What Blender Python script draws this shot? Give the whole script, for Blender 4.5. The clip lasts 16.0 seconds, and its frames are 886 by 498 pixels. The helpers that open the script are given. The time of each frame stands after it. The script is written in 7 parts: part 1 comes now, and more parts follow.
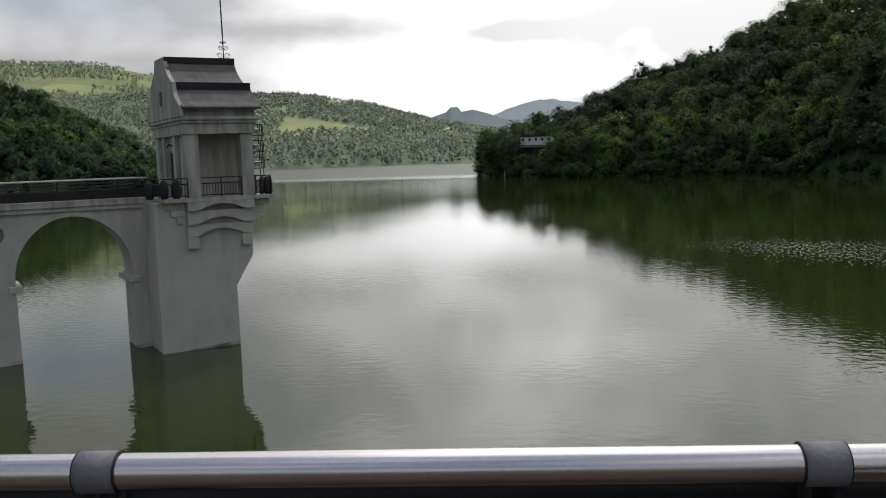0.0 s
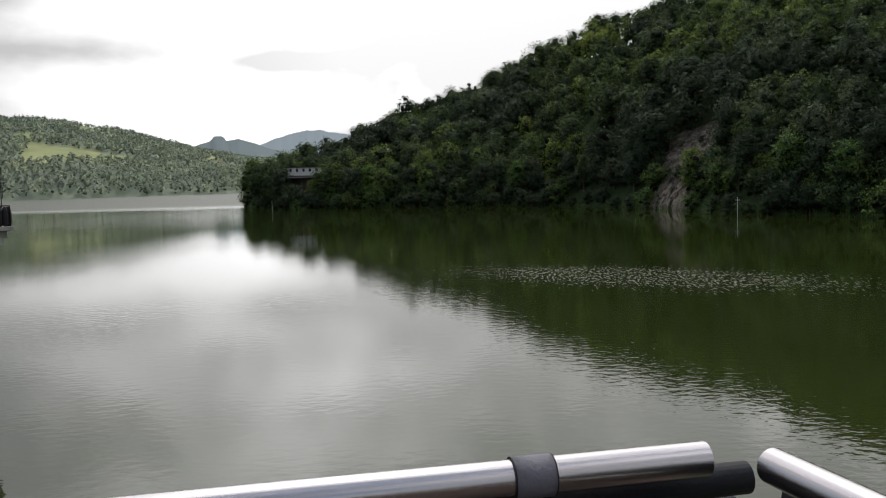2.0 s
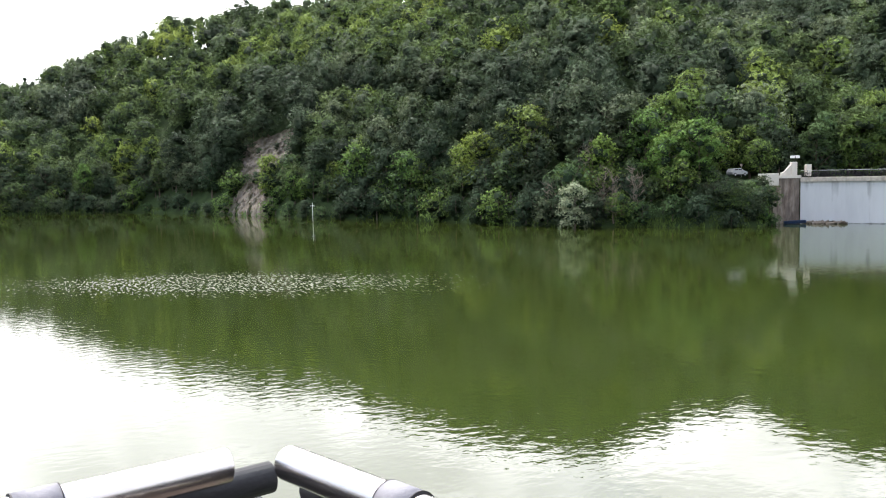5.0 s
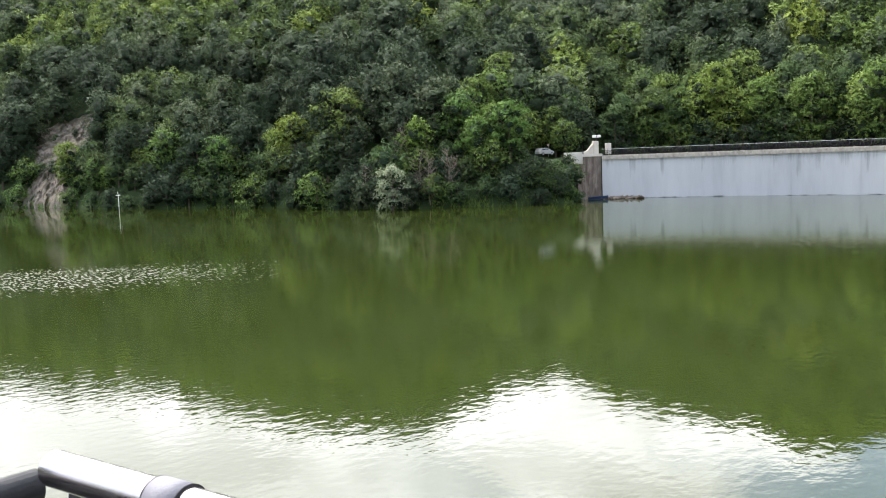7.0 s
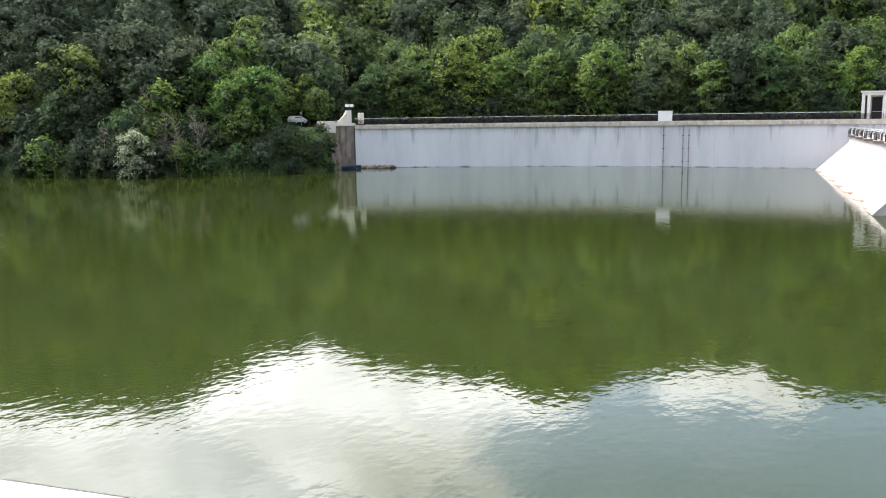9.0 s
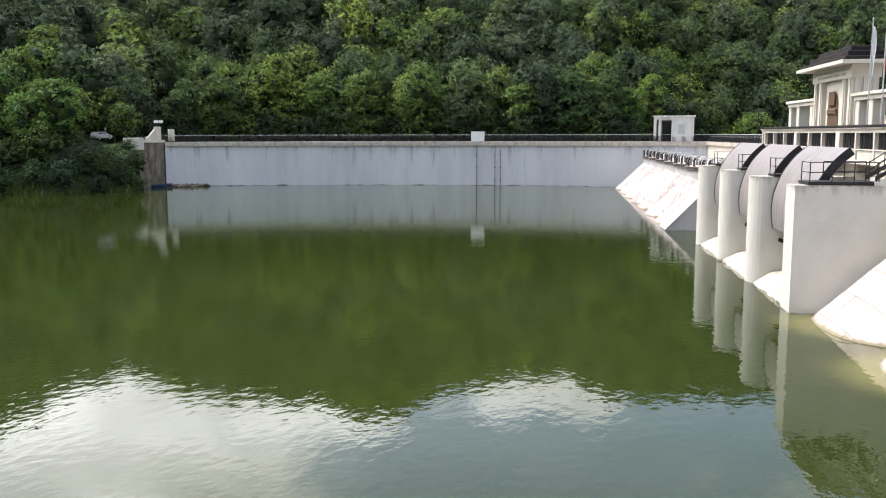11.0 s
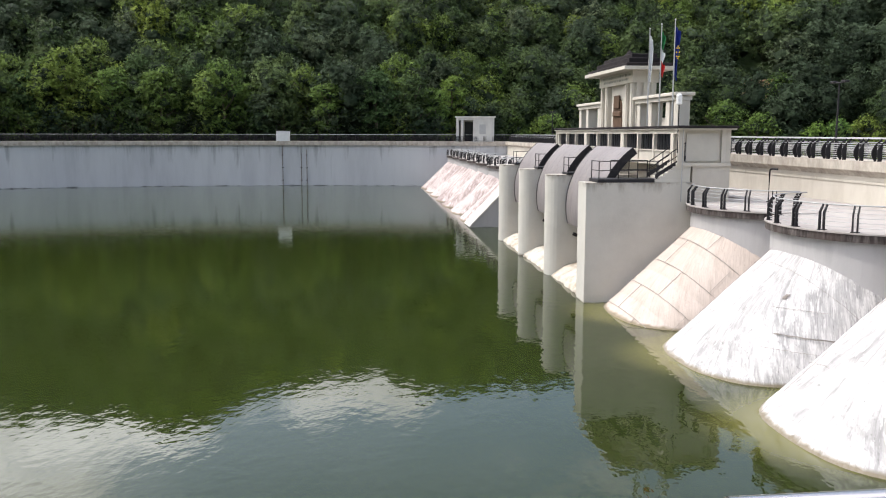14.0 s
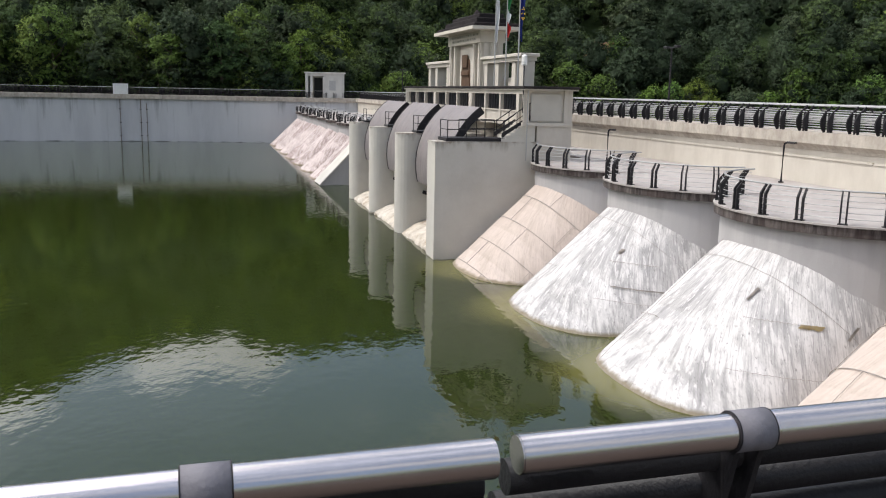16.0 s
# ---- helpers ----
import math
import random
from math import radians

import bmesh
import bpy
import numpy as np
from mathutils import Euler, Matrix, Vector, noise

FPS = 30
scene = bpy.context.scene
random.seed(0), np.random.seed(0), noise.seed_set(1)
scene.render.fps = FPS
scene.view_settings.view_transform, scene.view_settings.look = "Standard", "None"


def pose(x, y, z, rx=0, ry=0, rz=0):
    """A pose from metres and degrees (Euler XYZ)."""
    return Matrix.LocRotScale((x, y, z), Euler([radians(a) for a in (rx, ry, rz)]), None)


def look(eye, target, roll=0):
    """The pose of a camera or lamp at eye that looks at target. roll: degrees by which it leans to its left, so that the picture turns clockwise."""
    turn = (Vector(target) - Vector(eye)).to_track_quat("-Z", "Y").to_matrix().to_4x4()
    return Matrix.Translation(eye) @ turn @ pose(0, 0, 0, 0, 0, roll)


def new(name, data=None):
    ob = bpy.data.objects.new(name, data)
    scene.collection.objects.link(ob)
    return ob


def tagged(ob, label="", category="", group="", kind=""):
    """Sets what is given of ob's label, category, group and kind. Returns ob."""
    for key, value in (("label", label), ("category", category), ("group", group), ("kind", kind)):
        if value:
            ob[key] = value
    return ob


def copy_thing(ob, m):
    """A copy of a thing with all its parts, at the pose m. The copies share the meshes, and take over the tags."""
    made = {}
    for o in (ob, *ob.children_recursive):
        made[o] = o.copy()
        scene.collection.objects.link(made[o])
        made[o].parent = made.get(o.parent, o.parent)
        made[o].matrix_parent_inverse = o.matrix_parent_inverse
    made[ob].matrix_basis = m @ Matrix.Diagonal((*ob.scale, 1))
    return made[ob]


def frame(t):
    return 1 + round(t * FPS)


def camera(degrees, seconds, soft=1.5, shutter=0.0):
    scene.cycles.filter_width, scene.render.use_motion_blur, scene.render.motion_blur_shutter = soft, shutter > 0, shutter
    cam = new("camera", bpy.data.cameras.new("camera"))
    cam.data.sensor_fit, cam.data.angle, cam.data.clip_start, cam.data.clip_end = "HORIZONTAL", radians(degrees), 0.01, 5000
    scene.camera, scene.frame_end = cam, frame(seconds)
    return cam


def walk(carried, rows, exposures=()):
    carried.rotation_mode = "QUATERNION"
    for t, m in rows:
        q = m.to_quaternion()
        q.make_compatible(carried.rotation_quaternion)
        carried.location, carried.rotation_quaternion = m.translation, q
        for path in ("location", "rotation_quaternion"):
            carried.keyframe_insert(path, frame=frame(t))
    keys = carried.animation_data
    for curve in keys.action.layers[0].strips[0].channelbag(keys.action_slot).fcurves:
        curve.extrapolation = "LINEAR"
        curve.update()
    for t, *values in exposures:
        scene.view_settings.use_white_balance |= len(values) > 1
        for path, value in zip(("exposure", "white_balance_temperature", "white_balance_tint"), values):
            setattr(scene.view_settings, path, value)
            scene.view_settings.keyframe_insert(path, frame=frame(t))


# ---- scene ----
cam = camera(54.3, 16.0, soft=1.1)
PATH = [
    (0, look((-0.173, 0.131, 9.989), (-3.693, 9.432, 8.935), -2.05)),
    (0.5, look((-0.143, 0.165, 9.976), (-3.170, 9.641, 8.946), -1.95)),
    (1, look((-0.133, 0.102, 10.002), (-2.603, 9.750, 9.090), -1.73)),
    (1.5, look((-0.094, 0.145, 9.988), (-1.879, 9.950, 9.171), -1.82)),
    (2, look((-0.054, 0.193, 9.973), (-0.997, 10.117, 9.185), -1.70)),
    (2.5, look((-0.020, 0.202, 9.969), (-0.173, 10.170, 9.187), -1.57)),
    (3, look((0.007, 0.197, 9.965), (0.522, 10.152, 9.170), -1.53)),
    (3.5, look((0.038, 0.197, 9.956), (1.348, 10.073, 9.089), -1.31)),
    (4, look((0.060, 0.193, 9.958), (2.328, 9.891, 9.055), -1.13)),
    (4.2, look((0.066, 0.178, 9.965), (2.698, 9.785, 9.088), -1.13)),
    (6.3, look((0.181, 0.135, 9.986), (5.080, 8.799, 9.018), -1.65)),
    (6.5, look((0.186, 0.114, 9.977), (5.267, 8.669, 8.979), -1.87)),
    (7, look((0.213, 0.075, 9.982), (5.744, 8.334, 8.892), -2.22)),
    (7.5, look((0.196, 0.004, 10.016), (6.257, 7.863, 8.791), -2.09)),
    (8, look((0.210, 0.003, 10.011), (6.858, 7.360, 8.716), -1.69)),
    (8.5, look((0.205, 0.035, 9.967), (7.274, 6.961, 8.521), -1.33)),
    (9, look((0.150, 0.000, 9.980), (7.728, 6.346, 8.462), -0.81)),
    (9.5, look((0.090, -0.060, 10.010), (8.145, 5.680, 8.542), -0.28)),
    (9.7, look((0.070, -0.080, 10.010), (8.244, 5.497, 8.567), -0.16)),
    (11.8, look((-0.020, -0.131, 9.965), (9.028, 3.939, 8.708), 0.06)),
    (12, look((-0.042, -0.170, 9.945), (9.070, 3.759, 8.703), 0.15)),
    (12.5, look((-0.064, -0.176, 9.970), (9.178, 3.422, 8.687), -0.05)),
    (13, look((-0.036, -0.186, 9.973), (9.321, 3.091, 8.662), -0.03)),
    (13.5, look((-0.047, -0.176, 10.001), (9.420, 2.755, 8.666), 0.03)),
    (14, look((-0.147, -0.166, 10.020), (9.420, 2.425, 8.693), 0.10)),
    (14.5, look((-0.114, -0.148, 10.050), (9.530, 2.114, 8.679), 0.01)),
    (15, look((-0.113, -0.150, 10.105), (9.616, 1.561, 8.552), -0.04)),
    (15.5, look((-0.136, -0.128, 10.061), (9.632, 1.139, 8.333), 0.37)),
    (16, look((-0.249, -0.283, 10.052), (9.549, 0.612, 8.263), 1.16)),
]
EXPOSURES = [(0.0, -1.72), (2.0, -1.68), (2.6, -1.38), (3.0, -1.1), (3.5, -0.42), (4.2, 0.22), (6.3, 0.38), (9.7, 0.2), (11.8, -0.41), (14.6, -0.7), (16.0, -0.99)]
walk(cam, PATH, EXPOSURES)

# ---- sky and sun ----
SUN_AZ, SUN_EL = -8.0, 58.0          # degrees clockwise from +y, and above the horizon


def make_world():
    w = bpy.data.worlds.new("sky")
    w.use_nodes = True
    nt = w.node_tree
    nt.nodes.clear()
    out = nt.nodes.new("ShaderNodeOutputWorld")
    bg = nt.nodes.new("ShaderNodeBackground")
    sky = nt.nodes.new("ShaderNodeTexSky")
    sky.sky_type, sky.sun_disc = "NISHITA", False
    sky.sun_elevation, sky.sun_rotation = radians(SUN_EL), radians(SUN_AZ)
    sky.air_density, sky.dust_density = 1.0, 1.5
    co = nt.nodes.new("ShaderNodeTexCoord")
    mp = nt.nodes.new("ShaderNodeMapping")
    mp.inputs["Scale"].default_value = (1.0, 1.0, 2.2)
    mp.inputs["Location"].default_value = (3.1, 0.4, 0.2)
    n1 = nt.nodes.new("ShaderNodeTexNoise")
    n1.inputs["Scale"].default_value, n1.inputs["Detail"].default_value, n1.inputs["Roughness"].default_value = 2.3, 8.0, 0.55
    cover = nt.nodes.new("ShaderNodeMapRange")
    cover.inputs["From Min"].default_value, cover.inputs["From Max"].default_value = 0.47, 0.57
    cover.inputs["To Min"].default_value = 0.12          # thin high haze between the clouds
    # cloud deck is closed towards the horizon and towards the sun's side
    sep = nt.nodes.new("ShaderNodeSeparateXYZ")
    low = nt.nodes.new("ShaderNodeMapRange")
    low.inputs["From Min"].default_value, low.inputs["From Max"].default_value = 0.30, 0.12
    fac = nt.nodes.new("ShaderNodeMath")
    fac.operation = "MAXIMUM"
    side = nt.nodes.new("ShaderNodeMapRange")
    side.inputs["From Min"].default_value, side.inputs["From Max"].default_value = 0.45, 0.85
    fac2 = nt.nodes.new("ShaderNodeMath")
    fac2.operation = "MAXIMUM"
    n2 = nt.nodes.new("ShaderNodeTexNoise")
    n2.inputs["Scale"].default_value, n2.inputs["Detail"].default_value = 3.4, 6.0
    shade = nt.nodes.new("ShaderNodeMapRange")
    shade.inputs["From Min"].default_value, shade.inputs["From Max"].default_value = 0.38, 0.60
    shade.inputs["To Min"].default_value, shade.inputs["To Max"].default_value = 22.0, 46.0
    near_sun = nt.nodes.new("ShaderNodeVectorMath")
    near_sun.operation = "DOT_PRODUCT"
    a, e = radians(SUN_AZ), radians(SUN_EL)
    near_sun.inputs[1].default_value = (math.sin(a) * math.cos(e), math.cos(a) * math.cos(e), math.sin(e))
    glow = nt.nodes.new("ShaderNodeMapRange")
    glow.inputs["From Min"].default_value, glow.inputs["From Max"].default_value = 0.1, 0.85
    glow.inputs["To Min"].default_value, glow.inputs["To Max"].default_value = 0.55, 1.75
    west = nt.nodes.new("ShaderNodeMapRange")
    west.inputs["From Min"].default_value, west.inputs["From Max"].default_value = -0.75, -0.20
    west.inputs["To Min"].default_value, west.inputs["To Max"].default_value = 0.35, 1.0
    g1 = nt.nodes.new("ShaderNodeMath")
    g2 = nt.nodes.new("ShaderNodeMath")
    g1.operation = g2.operation = "MULTIPLY"
    cloud = nt.nodes.new("ShaderNodeCombineColor")
    mix = nt.nodes.new("ShaderNodeMix")
    mix.data_type = "RGBA"
    ln = nt.links.new
    ln(co.outputs["Generated"], mp.inputs["Vector"])
    ln(mp.outputs["Vector"], n1.inputs["Vector"])
    ln(mp.outputs["Vector"], n2.inputs["Vector"])
    ln(co.outputs["Generated"], sep.inputs["Vector"])
    ln(sep.outputs["Z"], low.inputs["Value"])
    ln(sep.outputs["Y"], side.inputs["Value"])
    ln(cover.outputs["Result"], fac.inputs[0])
    ln(low.outputs["Result"], fac.inputs[1])
    ln(fac.outputs[0], fac2.inputs[0])
    ln(side.outputs["Result"], fac2.inputs[1])
    ln(co.outputs["Generated"], near_sun.inputs[0])
    ln(near_sun.outputs["Value"], glow.inputs["Value"])
    ln(sep.outputs["X"], west.inputs["Value"])
    ln(shade.outputs["Result"], g1.inputs[0])
    ln(glow.outputs["Result"], g1.inputs[1])
    ln(g1.outputs[0], g2.inputs[0])
    ln(west.outputs["Result"], g2.inputs[1])
    for k, tint in (("Red", 1.01), ("Green", 1.0), ("Blue", 1.01)):
        g3 = nt.nodes.new("ShaderNodeMath")
        g3.operation = "MULTIPLY"
        g3.inputs[1].default_value = tint
        ln(g2.outputs[0], g3.inputs[0])
        ln(g3.outputs[0], cloud.inputs[k])
    ln(fac2.outputs[0], mix.inputs[0])

    def calc(op, a, b=0.0, c=0.0):
        q = nt.nodes.new("ShaderNodeMath")
        q.operation = op
        for i, v in enumerate((a, b, c)):
            if isinstance(v, (int, float)):
                q.inputs[i].default_value = v
            else:
                ln(v, q.inputs[i])
        return q.outputs[0]

    azimuth = calc("MULTIPLY", calc("ARCTAN2", sep.outputs["X"], sep.outputs["Y"]), 57.2958)
    height = calc("MULTIPLY", calc("ARCSINE", sep.outputs["Z"]), 57.2958)

    def banks(value, rows):
        """Single cloud banks and blue gaps: azimuth, height, their half widths, and how much thicker the deck is there."""
        for a, e, ra, re, gain in rows:
            u = calc("MULTIPLY", calc("SUBTRACT", azimuth, a), 1 / ra)
            v = calc("MULTIPLY", calc("SUBTRACT", height, e), 1 / re)
            r2 = calc("ADD", calc("MULTIPLY", u, u), calc("MULTIPLY", v, v))
            value = calc("MULTIPLY_ADD", calc("POWER", 2.718, calc("MULTIPLY", r2, -1.0)), gain, value)
        return value

    ln(banks(n1.outputs["Fac"], [(38, 19, 13, 7, 0.12), (69, 16.6, 7, 2.0, 0.17), (57, 20.5, 5, 2.6, -0.10), (79, 18.5, 6, 2.0, -0.12), (67, 21.8, 8, 2.2, -0.10), (86.5, 22, 4, 1.4, 0.08)]), cover.inputs["Value"])
    ln(banks(n2.outputs["Fac"], [(-42, 10.0, 13, 2.6, -0.10), (-31, 8.3, 6, 0.8, -0.12), (-16, 7.9, 3, 0.6, -0.12), (-22, 6.0, 9, 1.6, 0.10), (-38, 15.0, 14, 4.0, 0.06)]), shade.inputs["Value"])
    clear = nt.nodes.new("ShaderNodeVectorMath")
    clear.operation = "SCALE"
    clear.inputs["Scale"].default_value = 3.8
    ln(sky.outputs["Color"], clear.inputs[0])
    ln(clear.outputs["Vector"], mix.inputs[6])
    ln(cloud.outputs["Color"], mix.inputs[7])
    ln(mix.outputs[2], bg.inputs["Color"])
    bg.inputs["Strength"].default_value = 0.10
    ln(bg.outputs["Background"], out.inputs["Surface"])
    scene.world = w


make_world()
sun = new("sun", bpy.data.lights.new("sun", "SUN"))
sun.data.energy, sun.data.angle, sun.data.color = 4.4, radians(0.6), (1.0, 0.955, 0.90)
_a, _e = radians(SUN_AZ), radians(SUN_EL)
SUN_DIR = Vector((math.sin(_a) * math.cos(_e), math.cos(_a) * math.cos(_e), math.sin(_e)))
sun.matrix_world = look(SUN_DIR * 300, (0, 0, 0))


# ---- materials ----
def material(name, colour, rough=0.8, metal=0.0, second=None, scale=1.0, amount=0.5, bump=0.0, bump_scale=20.0, per_object=0.0, stretch=(1, 1, 1), spec=0.5, third=None, third_scale=0.15):
    """Principled surface with variation at two scales and a fine relief, in metres."""
    m = bpy.data.materials.new(name)
    m.use_nodes = True
    nt = m.node_tree
    b = nt.nodes["Principled BSDF"]
    b.inputs["Roughness"].default_value, b.inputs["Metallic"].default_value = rough, metal
    b.inputs["Specular IOR Level"].default_value = spec
    ln = nt.links.new
    co = nt.nodes.new("ShaderNodeTexCoord")
    mp = nt.nodes.new("ShaderNodeMapping")
    mp.inputs["Scale"].default_value = stretch
    ln(co.outputs["Object"], mp.inputs["Vector"])
    last = None
    col = nt.nodes.new("ShaderNodeRGB")
    col.outputs[0].default_value = (*colour, 1)
    last = col.outputs[0]
    for other, sc, am in ((second, scale, amount), (third, third_scale, 0.8)):
        if other is None:
            continue
        n = nt.nodes.new("ShaderNodeTexNoise")
        n.inputs["Scale"].default_value, n.inputs["Detail"].default_value, n.inputs["Roughness"].default_value = sc, 8, 0.65
        r = nt.nodes.new("ShaderNodeMapRange")
        r.inputs["From Min"].default_value, r.inputs["From Max"].default_value, r.inputs["To Max"].default_value = 0.42, 0.68, am
        x = nt.nodes.new("ShaderNodeMix")
        x.data_type = "RGBA"
        x.inputs[7].default_value = (*other, 1)
        ln(mp.outputs["Vector"], n.inputs["Vector"])
        ln(n.outputs["Fac"], r.inputs["Value"])
        ln(r.outputs["Result"], x.inputs[0])
        ln(last, x.inputs[6])
        last = x.outputs[2]
    if per_object:
        oi = nt.nodes.new("ShaderNodeObjectInfo")
        hs = nt.nodes.new("ShaderNodeHueSaturation")
        mr = nt.nodes.new("ShaderNodeMapRange")
        mr.inputs["To Min"].default_value, mr.inputs["To Max"].default_value = 1 - per_object, 1 + per_object
        ln(oi.outputs["Random"], mr.inputs["Value"])
        ln(mr.outputs["Result"], hs.inputs["Value"])
        ln(last, hs.inputs["Color"])
        last = hs.outputs["Color"]
    ln(last, b.inputs["Base Color"])
    if bump:
        n = nt.nodes.new("ShaderNodeTexNoise")
        n.inputs["Scale"].default_value, n.inputs["Detail"].default_value = bump_scale, 5
        k = nt.nodes.new("ShaderNodeBump")
        k.inputs["Strength"].default_value, k.inputs["Distance"].default_value = min(1.0, bump), 0.02
        ln(co.outputs["Object"], n.inputs["Vector"])
        ln(n.outputs["Fac"], k.inputs["Height"])
        ln(k.outputs["Normal"], b.inputs["Normal"])
    return m


def leaf_material(name, colour, vary=0.28, thin=0.24, grain=1.3, gaps=True, each=0.40):
    """Foliage: each leaf spray takes its own tone, and lets some light through."""
    m = bpy.data.materials.new(name)
    m.use_nodes = True
    nt = m.node_tree
    b = nt.nodes["Principled BSDF"]
    out = nt.nodes["Material Output"]
    b.inputs["Roughness"].default_value, b.inputs["Specular IOR Level"].default_value = 0.8, 0.12
    geo = nt.nodes.new("ShaderNodeNewGeometry")
    oi = nt.nodes.new("ShaderNodeObjectInfo")
    hs = nt.nodes.new("ShaderNodeHueSaturation")
    hs.inputs["Color"].default_value = (*colour, 1)
    v = nt.nodes.new("ShaderNodeMapRange")
    v.inputs["To Min"].default_value, v.inputs["To Max"].default_value = 1 - vary, 1 + vary
    h = nt.nodes.new("ShaderNodeMapRange")
    h.inputs["To Min"].default_value, h.inputs["To Max"].default_value = 0.475, 0.515
    tr = nt.nodes.new("ShaderNodeBsdfTranslucent")
    mx = nt.nodes.new("ShaderNodeMixShader")
    mx.inputs[0].default_value = thin
    ln = nt.links.new
    ln(geo.outputs["Random Per Island"], v.inputs["Value"])
    ln(oi.outputs["Random"], h.inputs["Value"])
    co = nt.nodes.new("ShaderNodeTexCoord")
    n = nt.nodes.new("ShaderNodeTexNoise")
    n.inputs["Scale"].default_value, n.inputs["Detail"].default_value, n.inputs["Roughness"].default_value = grain, 4.0, 0.7
    nr = nt.nodes.new("ShaderNodeMapRange")
    nr.inputs["From Min"].default_value, nr.inputs["From Max"].default_value = 0.34, 0.66
    nr.inputs["To Min"].default_value, nr.inputs["To Max"].default_value = 0.65, 1.35
    mu = nt.nodes.new("ShaderNodeMath")
    mu.operation = "MULTIPLY"
    ln(co.outputs["Object"], n.inputs["Vector"])
    ln(n.outputs["Fac"], nr.inputs["Value"])
    ln(v.outputs["Result"], mu.inputs[0])
    ln(nr.outputs["Result"], mu.inputs[1])
    own = nt.nodes.new("ShaderNodeAttribute")          # every tree of a forest has its own tone
    own.attribute_name = "tree_tone"
    ov = nt.nodes.new("ShaderNodeMath")
    ov.operation = "MULTIPLY_ADD"
    ov.inputs[1].default_value, ov.inputs[2].default_value = each, 1.0
    ln(own.outputs["Fac"], ov.inputs[0])
    mo = nt.nodes.new("ShaderNodeMath")
    mo.operation = "MULTIPLY"
    ln(mu.outputs[0], mo.inputs[0])
    ln(ov.outputs[0], mo.inputs[1])
    oh = nt.nodes.new("ShaderNodeMath")
    oh.operation = "MULTIPLY_ADD"
    oh.inputs[1].default_value = -0.014
    ln(own.outputs["Fac"], oh.inputs[0])
    ln(h.outputs["Result"], oh.inputs[2])
    ln(mo.outputs[0], hs.inputs["Value"])
    ln(oh.outputs[0], hs.inputs["Hue"])
    ln(hs.outputs["Color"], b.inputs["Base Color"])
    ln(hs.outputs["Color"], tr.inputs["Color"])
    ln(b.outputs[0], mx.inputs[1])
    ln(tr.outputs[0], mx.inputs[2])
    if gaps:
        # small gaps between the leaves of a spray
        gn = nt.nodes.new("ShaderNodeTexNoise")
        gn.inputs["Scale"].default_value, gn.inputs["Detail"].default_value = 3.2, 2.0
        gt = nt.nodes.new("ShaderNodeMath")
        gt.operation = "GREATER_THAN"
        gt.inputs[1].default_value = 0.50
        clear = nt.nodes.new("ShaderNodeBsdfTransparent")
        cut = nt.nodes.new("ShaderNodeMixShader")
        ln(co.outputs["Object"], gn.inputs["Vector"])
        ln(gn.outputs["Fac"], gt.inputs[0])
        ln(gt.outputs[0], cut.inputs[0])
        ln(mx.outputs[0], cut.inputs[1])
        ln(clear.outputs[0], cut.inputs[2])
        ln(cut.outputs[0], out.inputs["Surface"])
    else:
        ln(mx.outputs[0], out.inputs["Surface"])
    return m


